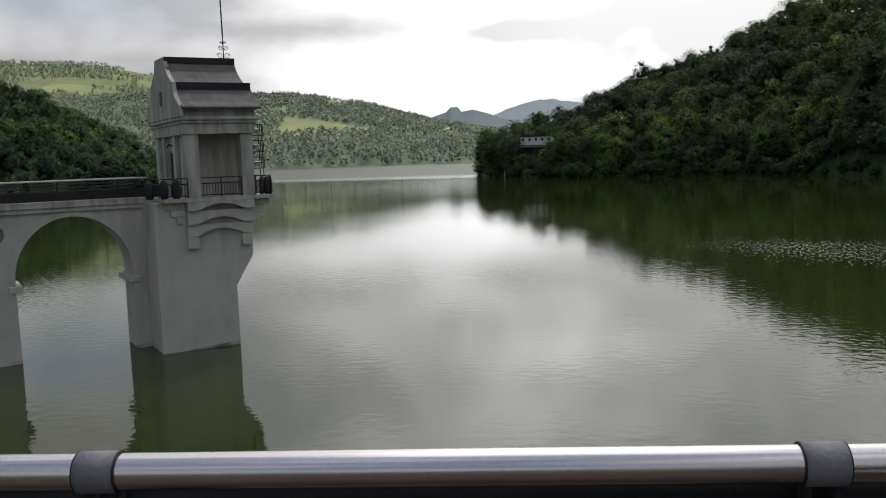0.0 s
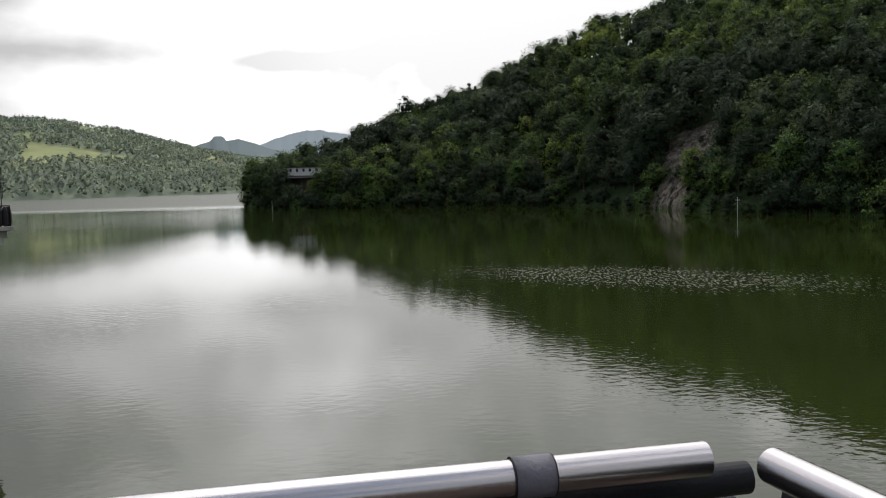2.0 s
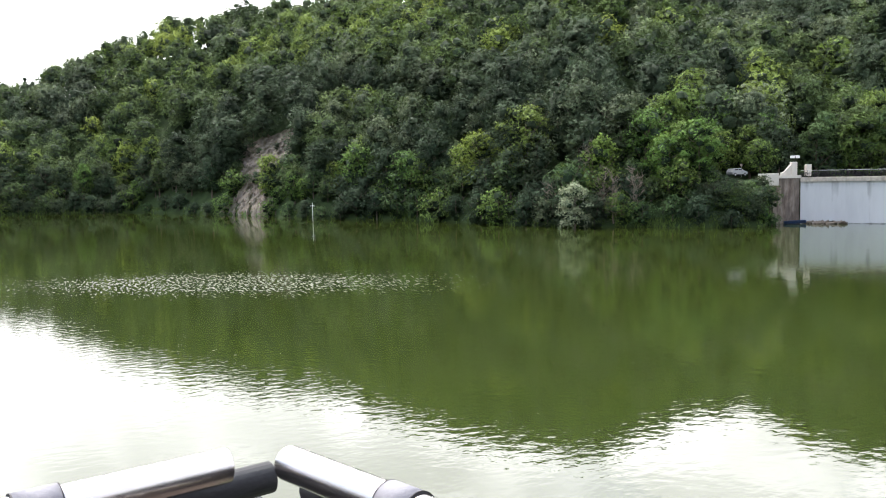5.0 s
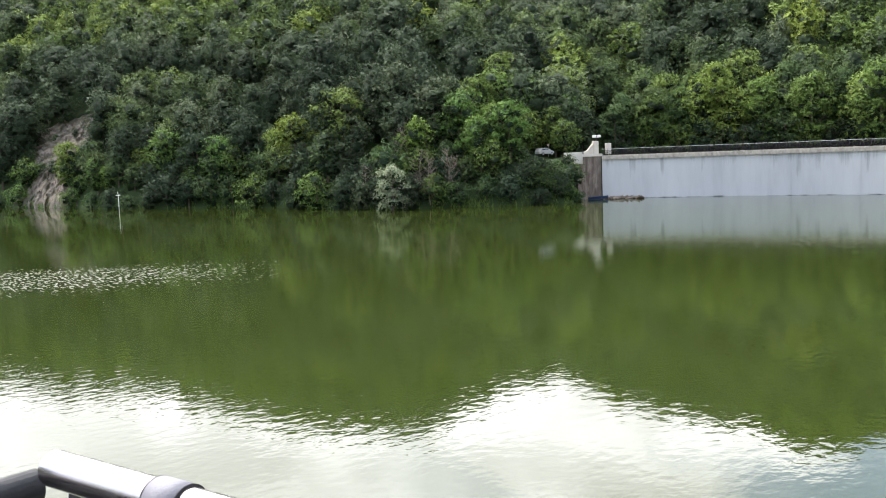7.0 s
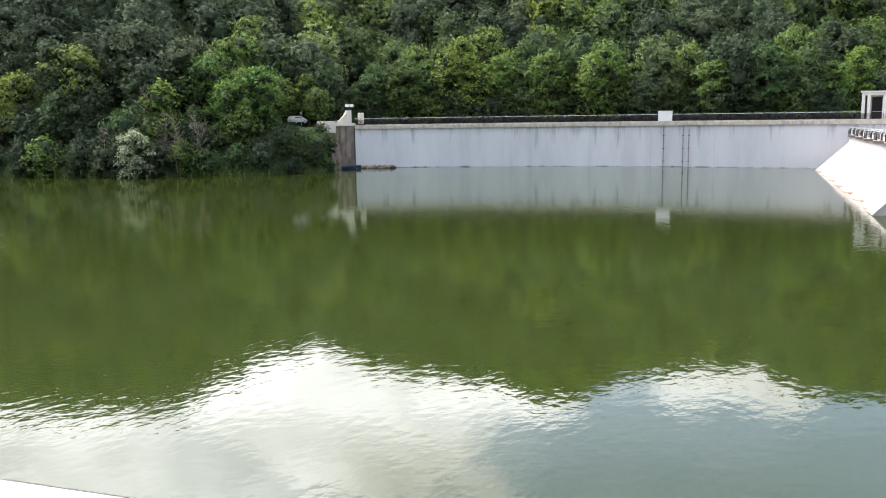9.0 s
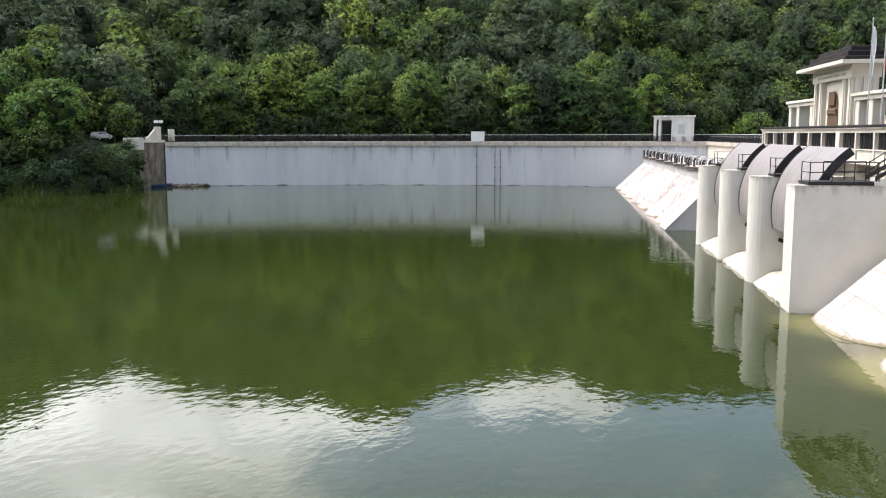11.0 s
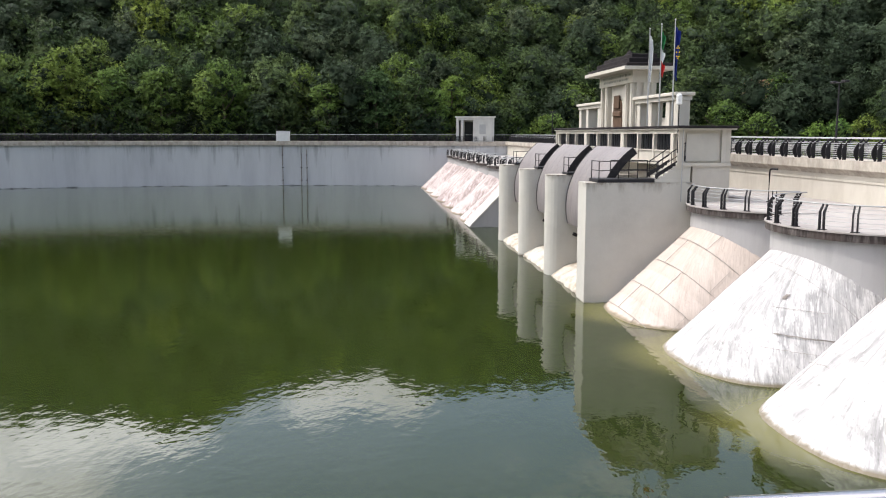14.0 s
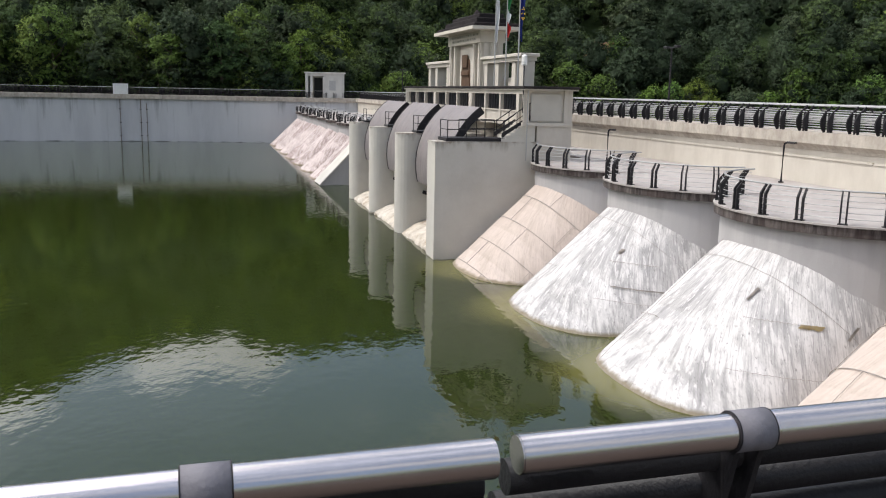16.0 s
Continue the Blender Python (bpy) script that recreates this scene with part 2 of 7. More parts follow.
def water_material():
    m = bpy.data.materials.new("lake_water")
    m.use_nodes = True
    nt = m.node_tree
    b = nt.nodes["Principled BSDF"]
    b.inputs["Base Color"].default_value = (0.0205, 0.0290, 0.0060, 1)
    b.inputs["Roughness"].default_value, b.inputs["IOR"].default_value = 0.02, 1.333
    ln = nt.links.new
    co = nt.nodes.new("ShaderNodeTexCoord")
    mp = nt.nodes.new("ShaderNodeMapping")
    mp.inputs["Rotation"].default_value = (0, 0, radians(-35))
    mp.inputs["Scale"].default_value = (0.7, 1.0, 1.0)
    ln(co.outputs["Object"], mp.inputs["Vector"])
    wave = nt.nodes.new("ShaderNodeTexNoise")
    wave.inputs["Scale"].default_value, wave.inputs["Detail"].default_value, wave.inputs["Roughness"].default_value = 2.0, 2.5, 0.5
    ln(mp.outputs["Vector"], wave.inputs["Vector"])
    gust = nt.nodes.new("ShaderNodeTexNoise")
    gust.inputs["Scale"].default_value, gust.inputs["Detail"].default_value = 0.018, 2.0
    ln(co.outputs["Object"], gust.inputs["Vector"])
    gr = nt.nodes.new("ShaderNodeMapRange")
    gr.inputs["From Min"].default_value, gr.inputs["From Max"].default_value = 0.45, 0.70
    gr.inputs["To Min"].default_value, gr.inputs["To Max"].default_value = 0.14, 0.30
    ln(gust.outputs["Fac"], gr.inputs["Value"])
    # sunken feet of the buttress heads shine through the shallow water round them
    dam = nt.nodes.new("ShaderNodeMapping")
    dam.vector_type = "TEXTURE"
    dam.inputs["Rotation"].default_value = (0, 0, math.atan2(0.358, 0.934))
    dsep = nt.nodes.new("ShaderNodeSeparateXYZ")
    ln(co.outputs["Object"], dam.inputs["Vector"])
    ln(dam.outputs["Vector"], dsep.inputs["Vector"])

    def calc(op, a, b=0.0, c=0.0):
        q = nt.nodes.new("ShaderNodeMath")
        q.operation = op
        for i, v in enumerate((a, b, c)):
            if isinstance(v, (int, float)):
                q.inputs[i].default_value = v
            else:
                ln(v, q.inputs[i])
        return q.outputs[0]

    ds = calc("DIVIDE", calc("WRAP", calc("SUBTRACT", dsep.outputs["X"], 46.6), 4.95, -4.95), 4.75)
    dn = calc("DIVIDE", calc("ADD", dsep.outputs["Y"], 20.9), 7.3)
    ring = calc("SQRT", calc("ADD", calc("MULTIPLY", ds, ds), calc("MULTIPLY", dn, dn)))
    shoal = nt.nodes.new("ShaderNodeMapRange")
    shoal.interpolation_type = "SMOOTHSTEP"
    shoal.inputs["From Min"].default_value, shoal.inputs["From Max"].default_value = 1.34, 0.92
    ln(ring, shoal.inputs["Value"])
    tint = nt.nodes.new("ShaderNodeMix")
    tint.data_type = "RGBA"
    tint.inputs[6].default_value = b.inputs["Base Color"].default_value
    tint.inputs[7].default_value = (0.125, 0.120, 0.035, 1)
    ln(calc("MULTIPLY", shoal.outputs["Result"], calc("LESS_THAN", dsep.outputs["X"], 52.0)), tint.inputs[0])
    ln(tint.outputs[2], b.inputs["Base Color"])
    # a patch of wind ripple on the near water, and open rippled water up the lake
    spot = nt.nodes.new("ShaderNodeMapping")
    spot.vector_type = "TEXTURE"
    spot.inputs["Location"].default_value = (12, 86, 0)
    spot.inputs["Rotation"].default_value = (0, 0, radians(-30))
    spot.inputs["Scale"].default_value = (36, 15, 1)
    ln(co.outputs["Object"], spot.inputs["Vector"])
    far_len = nt.nodes.new("ShaderNodeVectorMath")
    far_len.operation = "LENGTH"
    ln(spot.outputs["Vector"], far_len.inputs[0])
    sr = nt.nodes.new("ShaderNodeMapRange")
    sr.inputs["From Min"].default_value, sr.inputs["From Max"].default_value = 1.0, 0.35
    ln(far_len.outputs["Value"], sr.inputs["Value"])
    patchy = nt.nodes.new("ShaderNodeTexNoise")
    patchy.inputs["Scale"].default_value, patchy.inputs["Detail"].default_value = 1.0, 2.0
    pm = nt.nodes.new("ShaderNodeMapping")
    pm.inputs["Scale"].default_value = (3.9, 0.9, 1.0)
    ln(co.outputs["Object"], pm.inputs["Vector"])
    ln(pm.outputs["Vector"], patchy.inputs["Vector"])
    dense = nt.nodes.new("ShaderNodeMath")
    dense.operation = "MULTIPLY_ADD"
    dense.inputs[1].default_value = 0.215
    ln(sr.outputs["Result"], dense.inputs[0])
    ln(patchy.outputs["Fac"], dense.inputs[2])
    pr = nt.nodes.new("ShaderNodeMapRange")
    pr.inputs["From Min"].default_value, pr.inputs["From Max"].default_value = 0.74, 0.80
    ln(dense.outputs[0], pr.inputs["Value"])
    sep = nt.nodes.new("ShaderNodeSeparateXYZ")
    ln(co.outputs["Object"], sep.inputs["Vector"])
    open_lake = nt.nodes.new("ShaderNodeMapRange")
    open_lake.inputs["From Min"].default_value, open_lake.inputs["From Max"].default_value = 370, 470
    ln(sep.outputs["Y"], open_lake.inputs["Value"])
    breeze = nt.nodes.new("ShaderNodeMapRange")
    breeze.inputs["From Min"].default_value, breeze.inputs["From Max"].default_value = 340, 480
    breeze.inputs["To Min"].default_value, breeze.inputs["To Max"].default_value = 0.03, 1.0
    ln(sep.outputs["Y"], breeze.inputs["Value"])
    most = nt.nodes.new("ShaderNodeMath")
    most.operation = "MAXIMUM"
    lee = nt.nodes.new("ShaderNodeMapRange")          # the wooded bank shelters the water before it
    lee.inputs["From Min"].default_value, lee.inputs["From Max"].default_value = 80, 220
    lee.inputs["To Min"].default_value, lee.inputs["To Max"].default_value = 1.0, 0.30
    ln(sep.outputs["Y"], lee.inputs["Value"])
    ln(calc("MULTIPLY", gr.outputs["Result"], lee.outputs["Result"]), most.inputs[0])
    reach = calc("MULTIPLY_ADD", sep.outputs["X"], -0.9, calc("MULTIPLY", sep.outputs["Y"], 0.5))
    airy = nt.nodes.new("ShaderNodeMapRange")
    airy.inputs["From Min"].default_value, airy.inputs["From Max"].default_value = 150, 260
    airy.inputs["To Max"].default_value = 0.55
    ln(reach, airy.inputs["Value"])
    ln(calc("MAXIMUM", breeze.outputs["Result"], airy.outputs["Result"]), most.inputs[1])
    k = nt.nodes.new("ShaderNodeBump")
    k.inputs["Distance"].default_value = 0.052
    ln(most.outputs[0], k.inputs["Strength"])
    ln(wave.outputs["Fac"], k.inputs["Height"])
    ln(k.outputs["Normal"], b.inputs["Normal"])
    # capillary ripple spreads the reflection in the flecks and on the open lake
    ruffle = nt.nodes.new("ShaderNodeMath")
    ruffle.operation = "MAXIMUM"
    ln(pr.outputs["Result"], ruffle.inputs[0])
    ln(open_lake.outputs["Result"], ruffle.inputs[1])
    rr = nt.nodes.new("ShaderNodeMapRange")
    rr.inputs["To Min"].default_value, rr.inputs["To Max"].default_value = 0.02, 0.5
    ln(ruffle.outputs[0], rr.inputs["Value"])
    ln(rr.outputs["Result"], b.inputs["Roughness"])
    return m


M_CONC = material("pale_concrete", (0.52, 0.50, 0.46), 0.9, 0, (0.40, 0.38, 0.34), 0.6, 0.6, 0.4, 12, third=(0.60, 0.57, 0.50), third_scale=0.12)


def stained(m, top, foot, dark, streak=(2.2, 2.2, 0.16), run=3.2, gain0=0.9):
    """Adds rain streaks that hang from the top edge (metres) and a ragged algae line at the foot to a wall material."""
    nt = m.node_tree
    b = nt.nodes["Principled BSDF"]
    last = b.inputs["Base Color"].links[0].from_socket
    co = nt.nodes.new("ShaderNodeTexCoord")
    sep = nt.nodes.new("ShaderNodeSeparateXYZ")
    nt.links.new(co.outputs["Object"], sep.inputs["Vector"])
    for stretch, z0, z1, gain, colour in ((streak, top, top - run, gain0, dark), (tuple(2.6 * q for q in streak), top, top - 0.25 * run, 1.3 * gain0, dark), ((0.5, 0.5, 3.0), foot, foot + 0.35, 1.6, tuple(0.6 * c for c in dark))):
        mp = nt.nodes.new("ShaderNodeMapping")
        mp.inputs["Scale"].default_value = stretch
        n = nt.nodes.new("ShaderNodeTexNoise")
        n.inputs["Scale"].default_value, n.inputs["Detail"].default_value, n.inputs["Roughness"].default_value = 1.0, 6, 0.6
        w = nt.nodes.new("ShaderNodeMapRange")
        w.inputs["From Min"].default_value, w.inputs["From Max"].default_value = z1, z0
        w.inputs["To Min"].default_value, w.inputs["To Max"].default_value = -0.20, 0.10
        a = nt.nodes.new("ShaderNodeMath")
        r = nt.nodes.new("ShaderNodeMapRange")
        r.inputs["From Min"].default_value, r.inputs["From Max"].default_value, r.inputs["To Max"].default_value = 0.52, 0.70, 0.62 * gain
        x = nt.nodes.new("ShaderNodeMix")
        x.data_type = "RGBA"
        x.inputs[7].default_value = (*colour, 1)
        nt.links.new(co.outputs["Object"], mp.inputs["Vector"])
        nt.links.new(mp.outputs["Vector"], n.inputs["Vector"])
        nt.links.new(sep.outputs["Z"], w.inputs["Value"])
        nt.links.new(n.outputs["Fac"], a.inputs[0])
        nt.links.new(w.outputs["Result"], a.inputs[1])
        nt.links.new(a.outputs[0], r.inputs["Value"])
        nt.links.new(r.outputs["Result"], x.inputs[0])
        nt.links.new(last, x.inputs[6])
        last = x.outputs[2]
    nt.links.new(last, b.inputs["Base Color"])
    return m


M_PIER = stained(material("pier_concrete", (0.52, 0.50, 0.46), 0.9, 0, (0.42, 0.40, 0.36), 0.6, 0.6, 0.4, 12, third=(0.58, 0.55, 0.49), third_scale=0.12), 7.15, 0.0, (0.20, 0.165, 0.13), (1.1, 1.1, 0.3), 1.0)
M_CREAM = material("cream_plaster", (0.57, 0.53, 0.465), 0.9, 0, (0.44, 0.40, 0.345), 0.8, 0.6, 0.3, 14, stretch=(1, 1, 0.4))
M_WALL = material("wing_wall_concrete", (0.50, 0.51, 0.53), 0.9, 0, (0.37, 0.38, 0.40), 0.45, 0.55, 0.3, 10, stretch=(1, 1, 0.16), third=(0.58, 0.59, 0.60), third_scale=0.09)
M_WALL = stained(M_WALL, 9.2, 0.0, (0.20, 0.20, 0.205), (0.75, 0.75, 0.08), 8.0, 1.15)
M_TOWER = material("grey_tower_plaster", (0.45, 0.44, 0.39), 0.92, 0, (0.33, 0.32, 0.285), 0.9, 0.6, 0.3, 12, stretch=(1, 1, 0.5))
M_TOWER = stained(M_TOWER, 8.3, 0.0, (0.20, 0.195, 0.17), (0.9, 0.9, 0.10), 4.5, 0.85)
M_COPING = material("weathered_cream_coping", (0.50, 0.455, 0.395), 0.92, 0, (0.21, 0.175, 0.145), 1.3, 0.85, 0.7, 9, stretch=(1, 1, 0.6), third=(0.37, 0.33, 0.28), third_scale=2.5)
M_DRUM = material("grey_drum_concrete", (0.415, 0.40, 0.40), 0.92, 0, (0.32, 0.305, 0.305), 0.7, 0.6, 0.3, 10, stretch=(1, 1, 0.2), third=(0.47, 0.45, 0.445), third_scale=0.3)
M_DRUM = stained(M_DRUM, 5.6, 0.0, (0.29, 0.28, 0.28), (0.9, 0.9, 0.1), 2.0, 0.7)
M_RUST = material("rusty_pipe", (0.19, 0.165, 0.15), 0.85, 0.0, (0.22, 0.14, 0.09), 3, 0.6)
# Stains of the abutment; also stands in for shade below the houses.
M_STAIN_AND_SHADE = material("stained_masonry_and_shade", (0.13, 0.098, 0.08), 0.95, 0, (0.36, 0.31, 0.27), 1.3, 0.8, 0.8, 5, stretch=(1, 1, 0.22), third=(0.055, 0.045, 0.036), third_scale=0.7)
M_TROOF = material("weathered_grey_tower_roof", (0.10, 0.095, 0.093), 0.85, 0, (0.05, 0.047, 0.047), 0.9, 0.8, 0.4, 12, stretch=(1, 0.5, 0.5), spec=0.3, third=(0.14, 0.132, 0.128), third_scale=2.0)
M_BOAT = material("blue_boat_paint", (0.05, 0.09, 0.19), 0.6, 0, (0.04, 0.06, 0.12), 3, 0.5)
M_CAR = material("silver_car_paint", (0.36, 0.37, 0.38), 0.3, 0.5, (0.5, 0.51, 0.52), 2, 0.4)
M_ROOF = material("dark_brown_roof", (0.022, 0.019, 0.020), 0.9, 0, (0.045, 0.038, 0.037), 1.2, 0.7, 0.3, 14, spec=0.15)
M_DARK = material("dark_stained_edge", (0.028, 0.020, 0.019), 0.9, 0, (0.36, 0.32, 0.30), 2.6, 0.45, 0.4, 14, stretch=(2, 2, 0.3), third=(0.05, 0.032, 0.028), third_scale=0.6)
M_IRON = material("black_painted_iron", (0.016, 0.015, 0.018), 0.65, 0.0, (0.04, 0.036, 0.036), 4, 0.5, 0.2, 40, spec=0.3)
M_DECK = material("worn_terrace_concrete", (0.36, 0.325, 0.305), 0.95, 0, (0.27, 0.245, 0.23), 1.2, 0.7, 0.4, 14, third=(0.42, 0.39, 0.365), third_scale=0.4)
M_SHUTTER = material("grey_shutter_paint", (0.52, 0.49, 0.435), 0.8, 0, (0.45, 0.42, 0.37), 1.0, 0.6, 0.2, 14)
M_GATE = material("grey_steel_gate", (0.205, 0.185, 0.19), 0.6, 0.0, (0.14, 0.122, 0.124), 0.9, 0.7, 0.2, 20, stretch=(1, 1, 0.4), third=(0.24, 0.21, 0.20), third_scale=2.5)
M_STEEL = material("brushed_stainless_steel", (0.60, 0.57, 0.575), 0.25, 1.0, (0.52, 0.49, 0.49), 3, 0.5, 0.012, 160, stretch=(1, 1, 1))
M_SLEEVE = material("grey_rubber_sleeve", (0.155, 0.15, 0.17), 0.7, 0, (0.19, 0.185, 0.205), 6, 0.5, 0.2, 60)
M_TUBE = material("dark_rubber_tube", (0.013, 0.013, 0.016), 0.5, 0, (0.024, 0.024, 0.028), 6, 0.5, 0.2, 60, spec=0.3)
M_PLATE = material("galvanised_mesh", (0.42, 0.42, 0.42), 0.5, 0.3, (0.34, 0.34, 0.34), 3, 0.5)
M_WHITE = material("white_painted_metal", (0.74, 0.74, 0.73), 0.5, 0, (0.62, 0.61, 0.59), 2, 0.5)
M_BROWN = material("brown_weathered_bronze", (0.13, 0.075, 0.045), 0.6, 0.2, (0.07, 0.045, 0.03), 3, 0.6, 0.4, 18)
M_GLASS = material("dark_window_glass", (0.012, 0.013, 0.016), 0.3, spec=0.25)
M_ROAD = material("asphalt", (0.055, 0.055, 0.057), 0.9, 0, (0.08, 0.08, 0.08), 1, 0.5, 0.4, 60)
M_FLOOR = material("worn_platform_floor", (0.062, 0.044, 0.034), 0.9, 0, (0.04, 0.029, 0.023), 1.5, 0.6, 0.4, 30)
# Distance haze is painted into the pale greens of this far slope.
M_HAZED_GROUND = material("hazed_far_slope", (0.215, 0.255, 0.185), 1.0, 0, (0.250, 0.290, 0.200), 0.03, 0.8, third=(0.180, 0.215, 0.160), third_scale=0.01, spec=0.1)
M_ROCK = material("pinkish_grey_rock", (0.150, 0.120, 0.098), 0.95, 0, (0.060, 0.066, 0.030), 0.35, 0.95, 1.0, 2.2, third=(0.20, 0.18, 0.165), third_scale=1.1, spec=0.1)
M_GROUND = material("undergrowth_floor", (0.030, 0.050, 0.019), 0.95, 0, (0.062, 0.092, 0.032), 0.9, 0.8, 1.0, 1.4, third=(0.014, 0.024, 0.010), third_scale=0.45, spec=0.1)
M_BARK = material("tree_bark", (0.085, 0.065, 0.048), 0.95, 0, (0.14, 0.12, 0.10), 3, 0.6, 0.5, 12)
M_DEAD = material("bleached_dead_wood", (0.20, 0.16, 0.13), 0.9, 0, (0.28, 0.24, 0.20), 2, 0.5)
M_WATER = water_material()
LEAF = [leaf_material("leaves_dark_green", (0.043, 0.067, 0.037)), leaf_material("leaves_mid_green", (0.063, 0.102, 0.037)),
        leaf_material("leaves_fresh_green", (0.098, 0.160, 0.038)), leaf_material("leaves_grey_green", (0.069, 0.095, 0.052)),
        leaf_material("leaves_silver_green", (0.240, 0.270, 0.170), 0.25), leaf_material("leaves_yellow_green", (0.125, 0.188, 0.038))]
# Filler cores in the crowns; the inner shade is put into their dark colour.
M_CROWN_SHADE = leaf_material("shaded_crown_core", (0.028, 0.045, 0.024), gaps=False)
# Far foliage: base colours paled and greyed to paint in the haze.
LEAF_HAZED = [leaf_material("hazed_far_leaves_" + k, c, 0.06, grain=0.02, gaps=False, each=0.12) for k, c in (("dark", (0.225, 0.265, 0.200)), ("mid", (0.255, 0.300, 0.215)), ("fresh", (0.300, 0.345, 0.230)), ("grey", (0.265, 0.300, 0.235)))]


def meadow_material():
    """Fields of differing greens and straw with soft edges."""
    m = material("meadow_grass", (0.215, 0.245, 0.090), 0.95, 0, (0.30, 0.28, 0.14), 0.004, 0.9, third=(0.13, 0.165, 0.075), third_scale=0.012)
    nt = m.node_tree
    b = nt.nodes["Principled BSDF"]
    old = b.inputs["Base Color"].links[0].from_socket
    vo = nt.nodes.new("ShaderNodeTexVoronoi")
    vo.inputs["Scale"].default_value = 0.006
    co = nt.nodes.new("ShaderNodeTexCoord")
    hs = nt.nodes.new("ShaderNodeHueSaturation")
    mr = nt.nodes.new("ShaderNodeMapRange")
    mr.inputs["To Min"].default_value, mr.inputs["To Max"].default_value = 0.6, 1.35
    nt.links.new(co.outputs["Object"], vo.inputs["Vector"])
    nt.links.new(vo.outputs["Color"], mr.inputs["Value"])
    nt.links.new(mr.outputs["Result"], hs.inputs["Value"])
    nt.links.new(old, hs.inputs["Color"])
    nt.links.new(hs.outputs["Color"], b.inputs["Base Color"])
    return m


M_MEADOW = meadow_material()


def weathered_material(name, base, grey, strength=1.0):
    """Bleached concrete on a slope: pale skin, grey patches, run-off streaks down the slope, pits and lime crust."""
    m = material(name, base, 0.92, 0, None, 1, 0.5, 0.5, 9)
    nt = m.node_tree
    b = nt.nodes["Principled BSDF"]
    last = b.inputs["Base Color"].links[0].from_socket
    turn = nt.nodes.new("ShaderNodeUVMap")          # u across, v along the lines that water runs down
    turn.uv_map = "run_off"
    crust = tuple(min(0.85, 1.18 * c) for c in base)
    for stretch, lo, hi, am, dark in (((0.35, 0.16, 0.35), 0.41, 0.62, 0.90, grey), ((1.6, 0.3, 1.6), 0.50, 0.66, 0.60, tuple(0.8 * c for c in grey)),
                                      ((0.7, 0.50, 0.9), 0.47, 0.57, 0.92, crust), ((4.6, 0.42, 5.0), 0.50, 0.66, 0.66, tuple(0.68 * c for c in grey)),
                                      ((15.0, 1.5, 13.0), 0.49, 0.66, 0.70, tuple(0.72 * c for c in grey)), ((5.5, 1.5, 2.0), 0.545, 0.585, 0.75, crust), ((9.0, 6.0, 3.0), 0.58, 0.66, 0.70, tuple(0.5 * c for c in grey))):
        mp = nt.nodes.new("ShaderNodeMapping")
        mp.inputs["Scale"].default_value = stretch
        mp.inputs["Location"].default_value = (stretch[0] * 3.7, hi * 20, lo * 31)
        n = nt.nodes.new("ShaderNodeTexNoise")
        n.inputs["Scale"].default_value, n.inputs["Detail"].default_value, n.inputs["Roughness"].default_value = 1.0, 10, 0.66
        r = nt.nodes.new("ShaderNodeMapRange")
        r.inputs["From Min"].default_value, r.inputs["From Max"].default_value, r.inputs["To Max"].default_value = lo, hi, am * strength
        x = nt.nodes.new("ShaderNodeMix")
        x.data_type = "RGBA"
        x.inputs[7].default_value = (*dark, 1)
        nt.links.new(turn.outputs["UV"], mp.inputs["Vector"])
        nt.links.new(mp.outputs["Vector"], n.inputs["Vector"])
        nt.links.new(n.outputs["Fac"], r.inputs["Value"])
        nt.links.new(r.outputs["Result"], x.inputs[0])
        nt.links.new(last, x.inputs[6])
        last = x.outputs[2]
    # a brown line of algae and scum where the lake stands
    co = nt.nodes.new("ShaderNodeTexCoord")
    sep = nt.nodes.new("ShaderNodeSeparateXYZ")
    n = nt.nodes.new("ShaderNodeTexNoise")
    n.inputs["Scale"].default_value = 2.0
    h = nt.nodes.new("ShaderNodeMath")
    h.operation = "MULTIPLY_ADD"
    h.inputs[1].default_value = -0.22
    r = nt.nodes.new("ShaderNodeMapRange")
    r.inputs["From Min"].default_value, r.inputs["From Max"].default_value, r.inputs["To Max"].default_value = 0.08, -0.04, 0.85
    x = nt.nodes.new("ShaderNodeMix")
    x.data_type = "RGBA"
    x.inputs[7].default_value = (0.17, 0.135, 0.08, 1)
    nt.links.new(co.outputs["Object"], sep.inputs["Vector"])
    nt.links.new(co.outputs["Object"], n.inputs["Vector"])
    nt.links.new(n.outputs["Fac"], h.inputs[0])
    nt.links.new(sep.outputs["Z"], h.inputs[2])
    nt.links.new(h.outputs[0], r.inputs["Value"])
    nt.links.new(r.outputs["Result"], x.inputs[0])
    nt.links.new(last, x.inputs[6])
    nt.links.new(x.outputs[2], b.inputs["Base Color"])
    return m


M_FACE = weathered_material("weathered_white_concrete", (0.57, 0.55, 0.54), (0.34, 0.33, 0.33), 0.95)
M_RED = weathered_material("reddish_streaked_concrete", (0.50, 0.43, 0.41), (0.27, 0.20, 0.19), 1.0)
M_PINK = weathered_material("new_pinkish_concrete", (0.53, 0.45, 0.40), (0.42, 0.34, 0.28), 0.4)


# ---- mesh helpers ----
def mesh_of(name, bm, mat, smooth=False):
    me = bpy.data.meshes.new(name)
    bmesh.ops.recalc_face_normals(bm, faces=bm.faces)
    bm.to_mesh(me)
    bm.free()
    for m in (mat if isinstance(mat, (list, tuple)) else (mat,)):
        me.materials.append(m)
    if smooth:
        for p in me.polygons:
            p.use_smooth = len(p.vertices) == 4
    return me


def part(name, bm, mat, parent, label="", smooth=False):
    ob = new(name, mesh_of(name, bm, mat, smooth))
    ob.parent = parent
    if label:
        tagged(ob, label)
    return ob


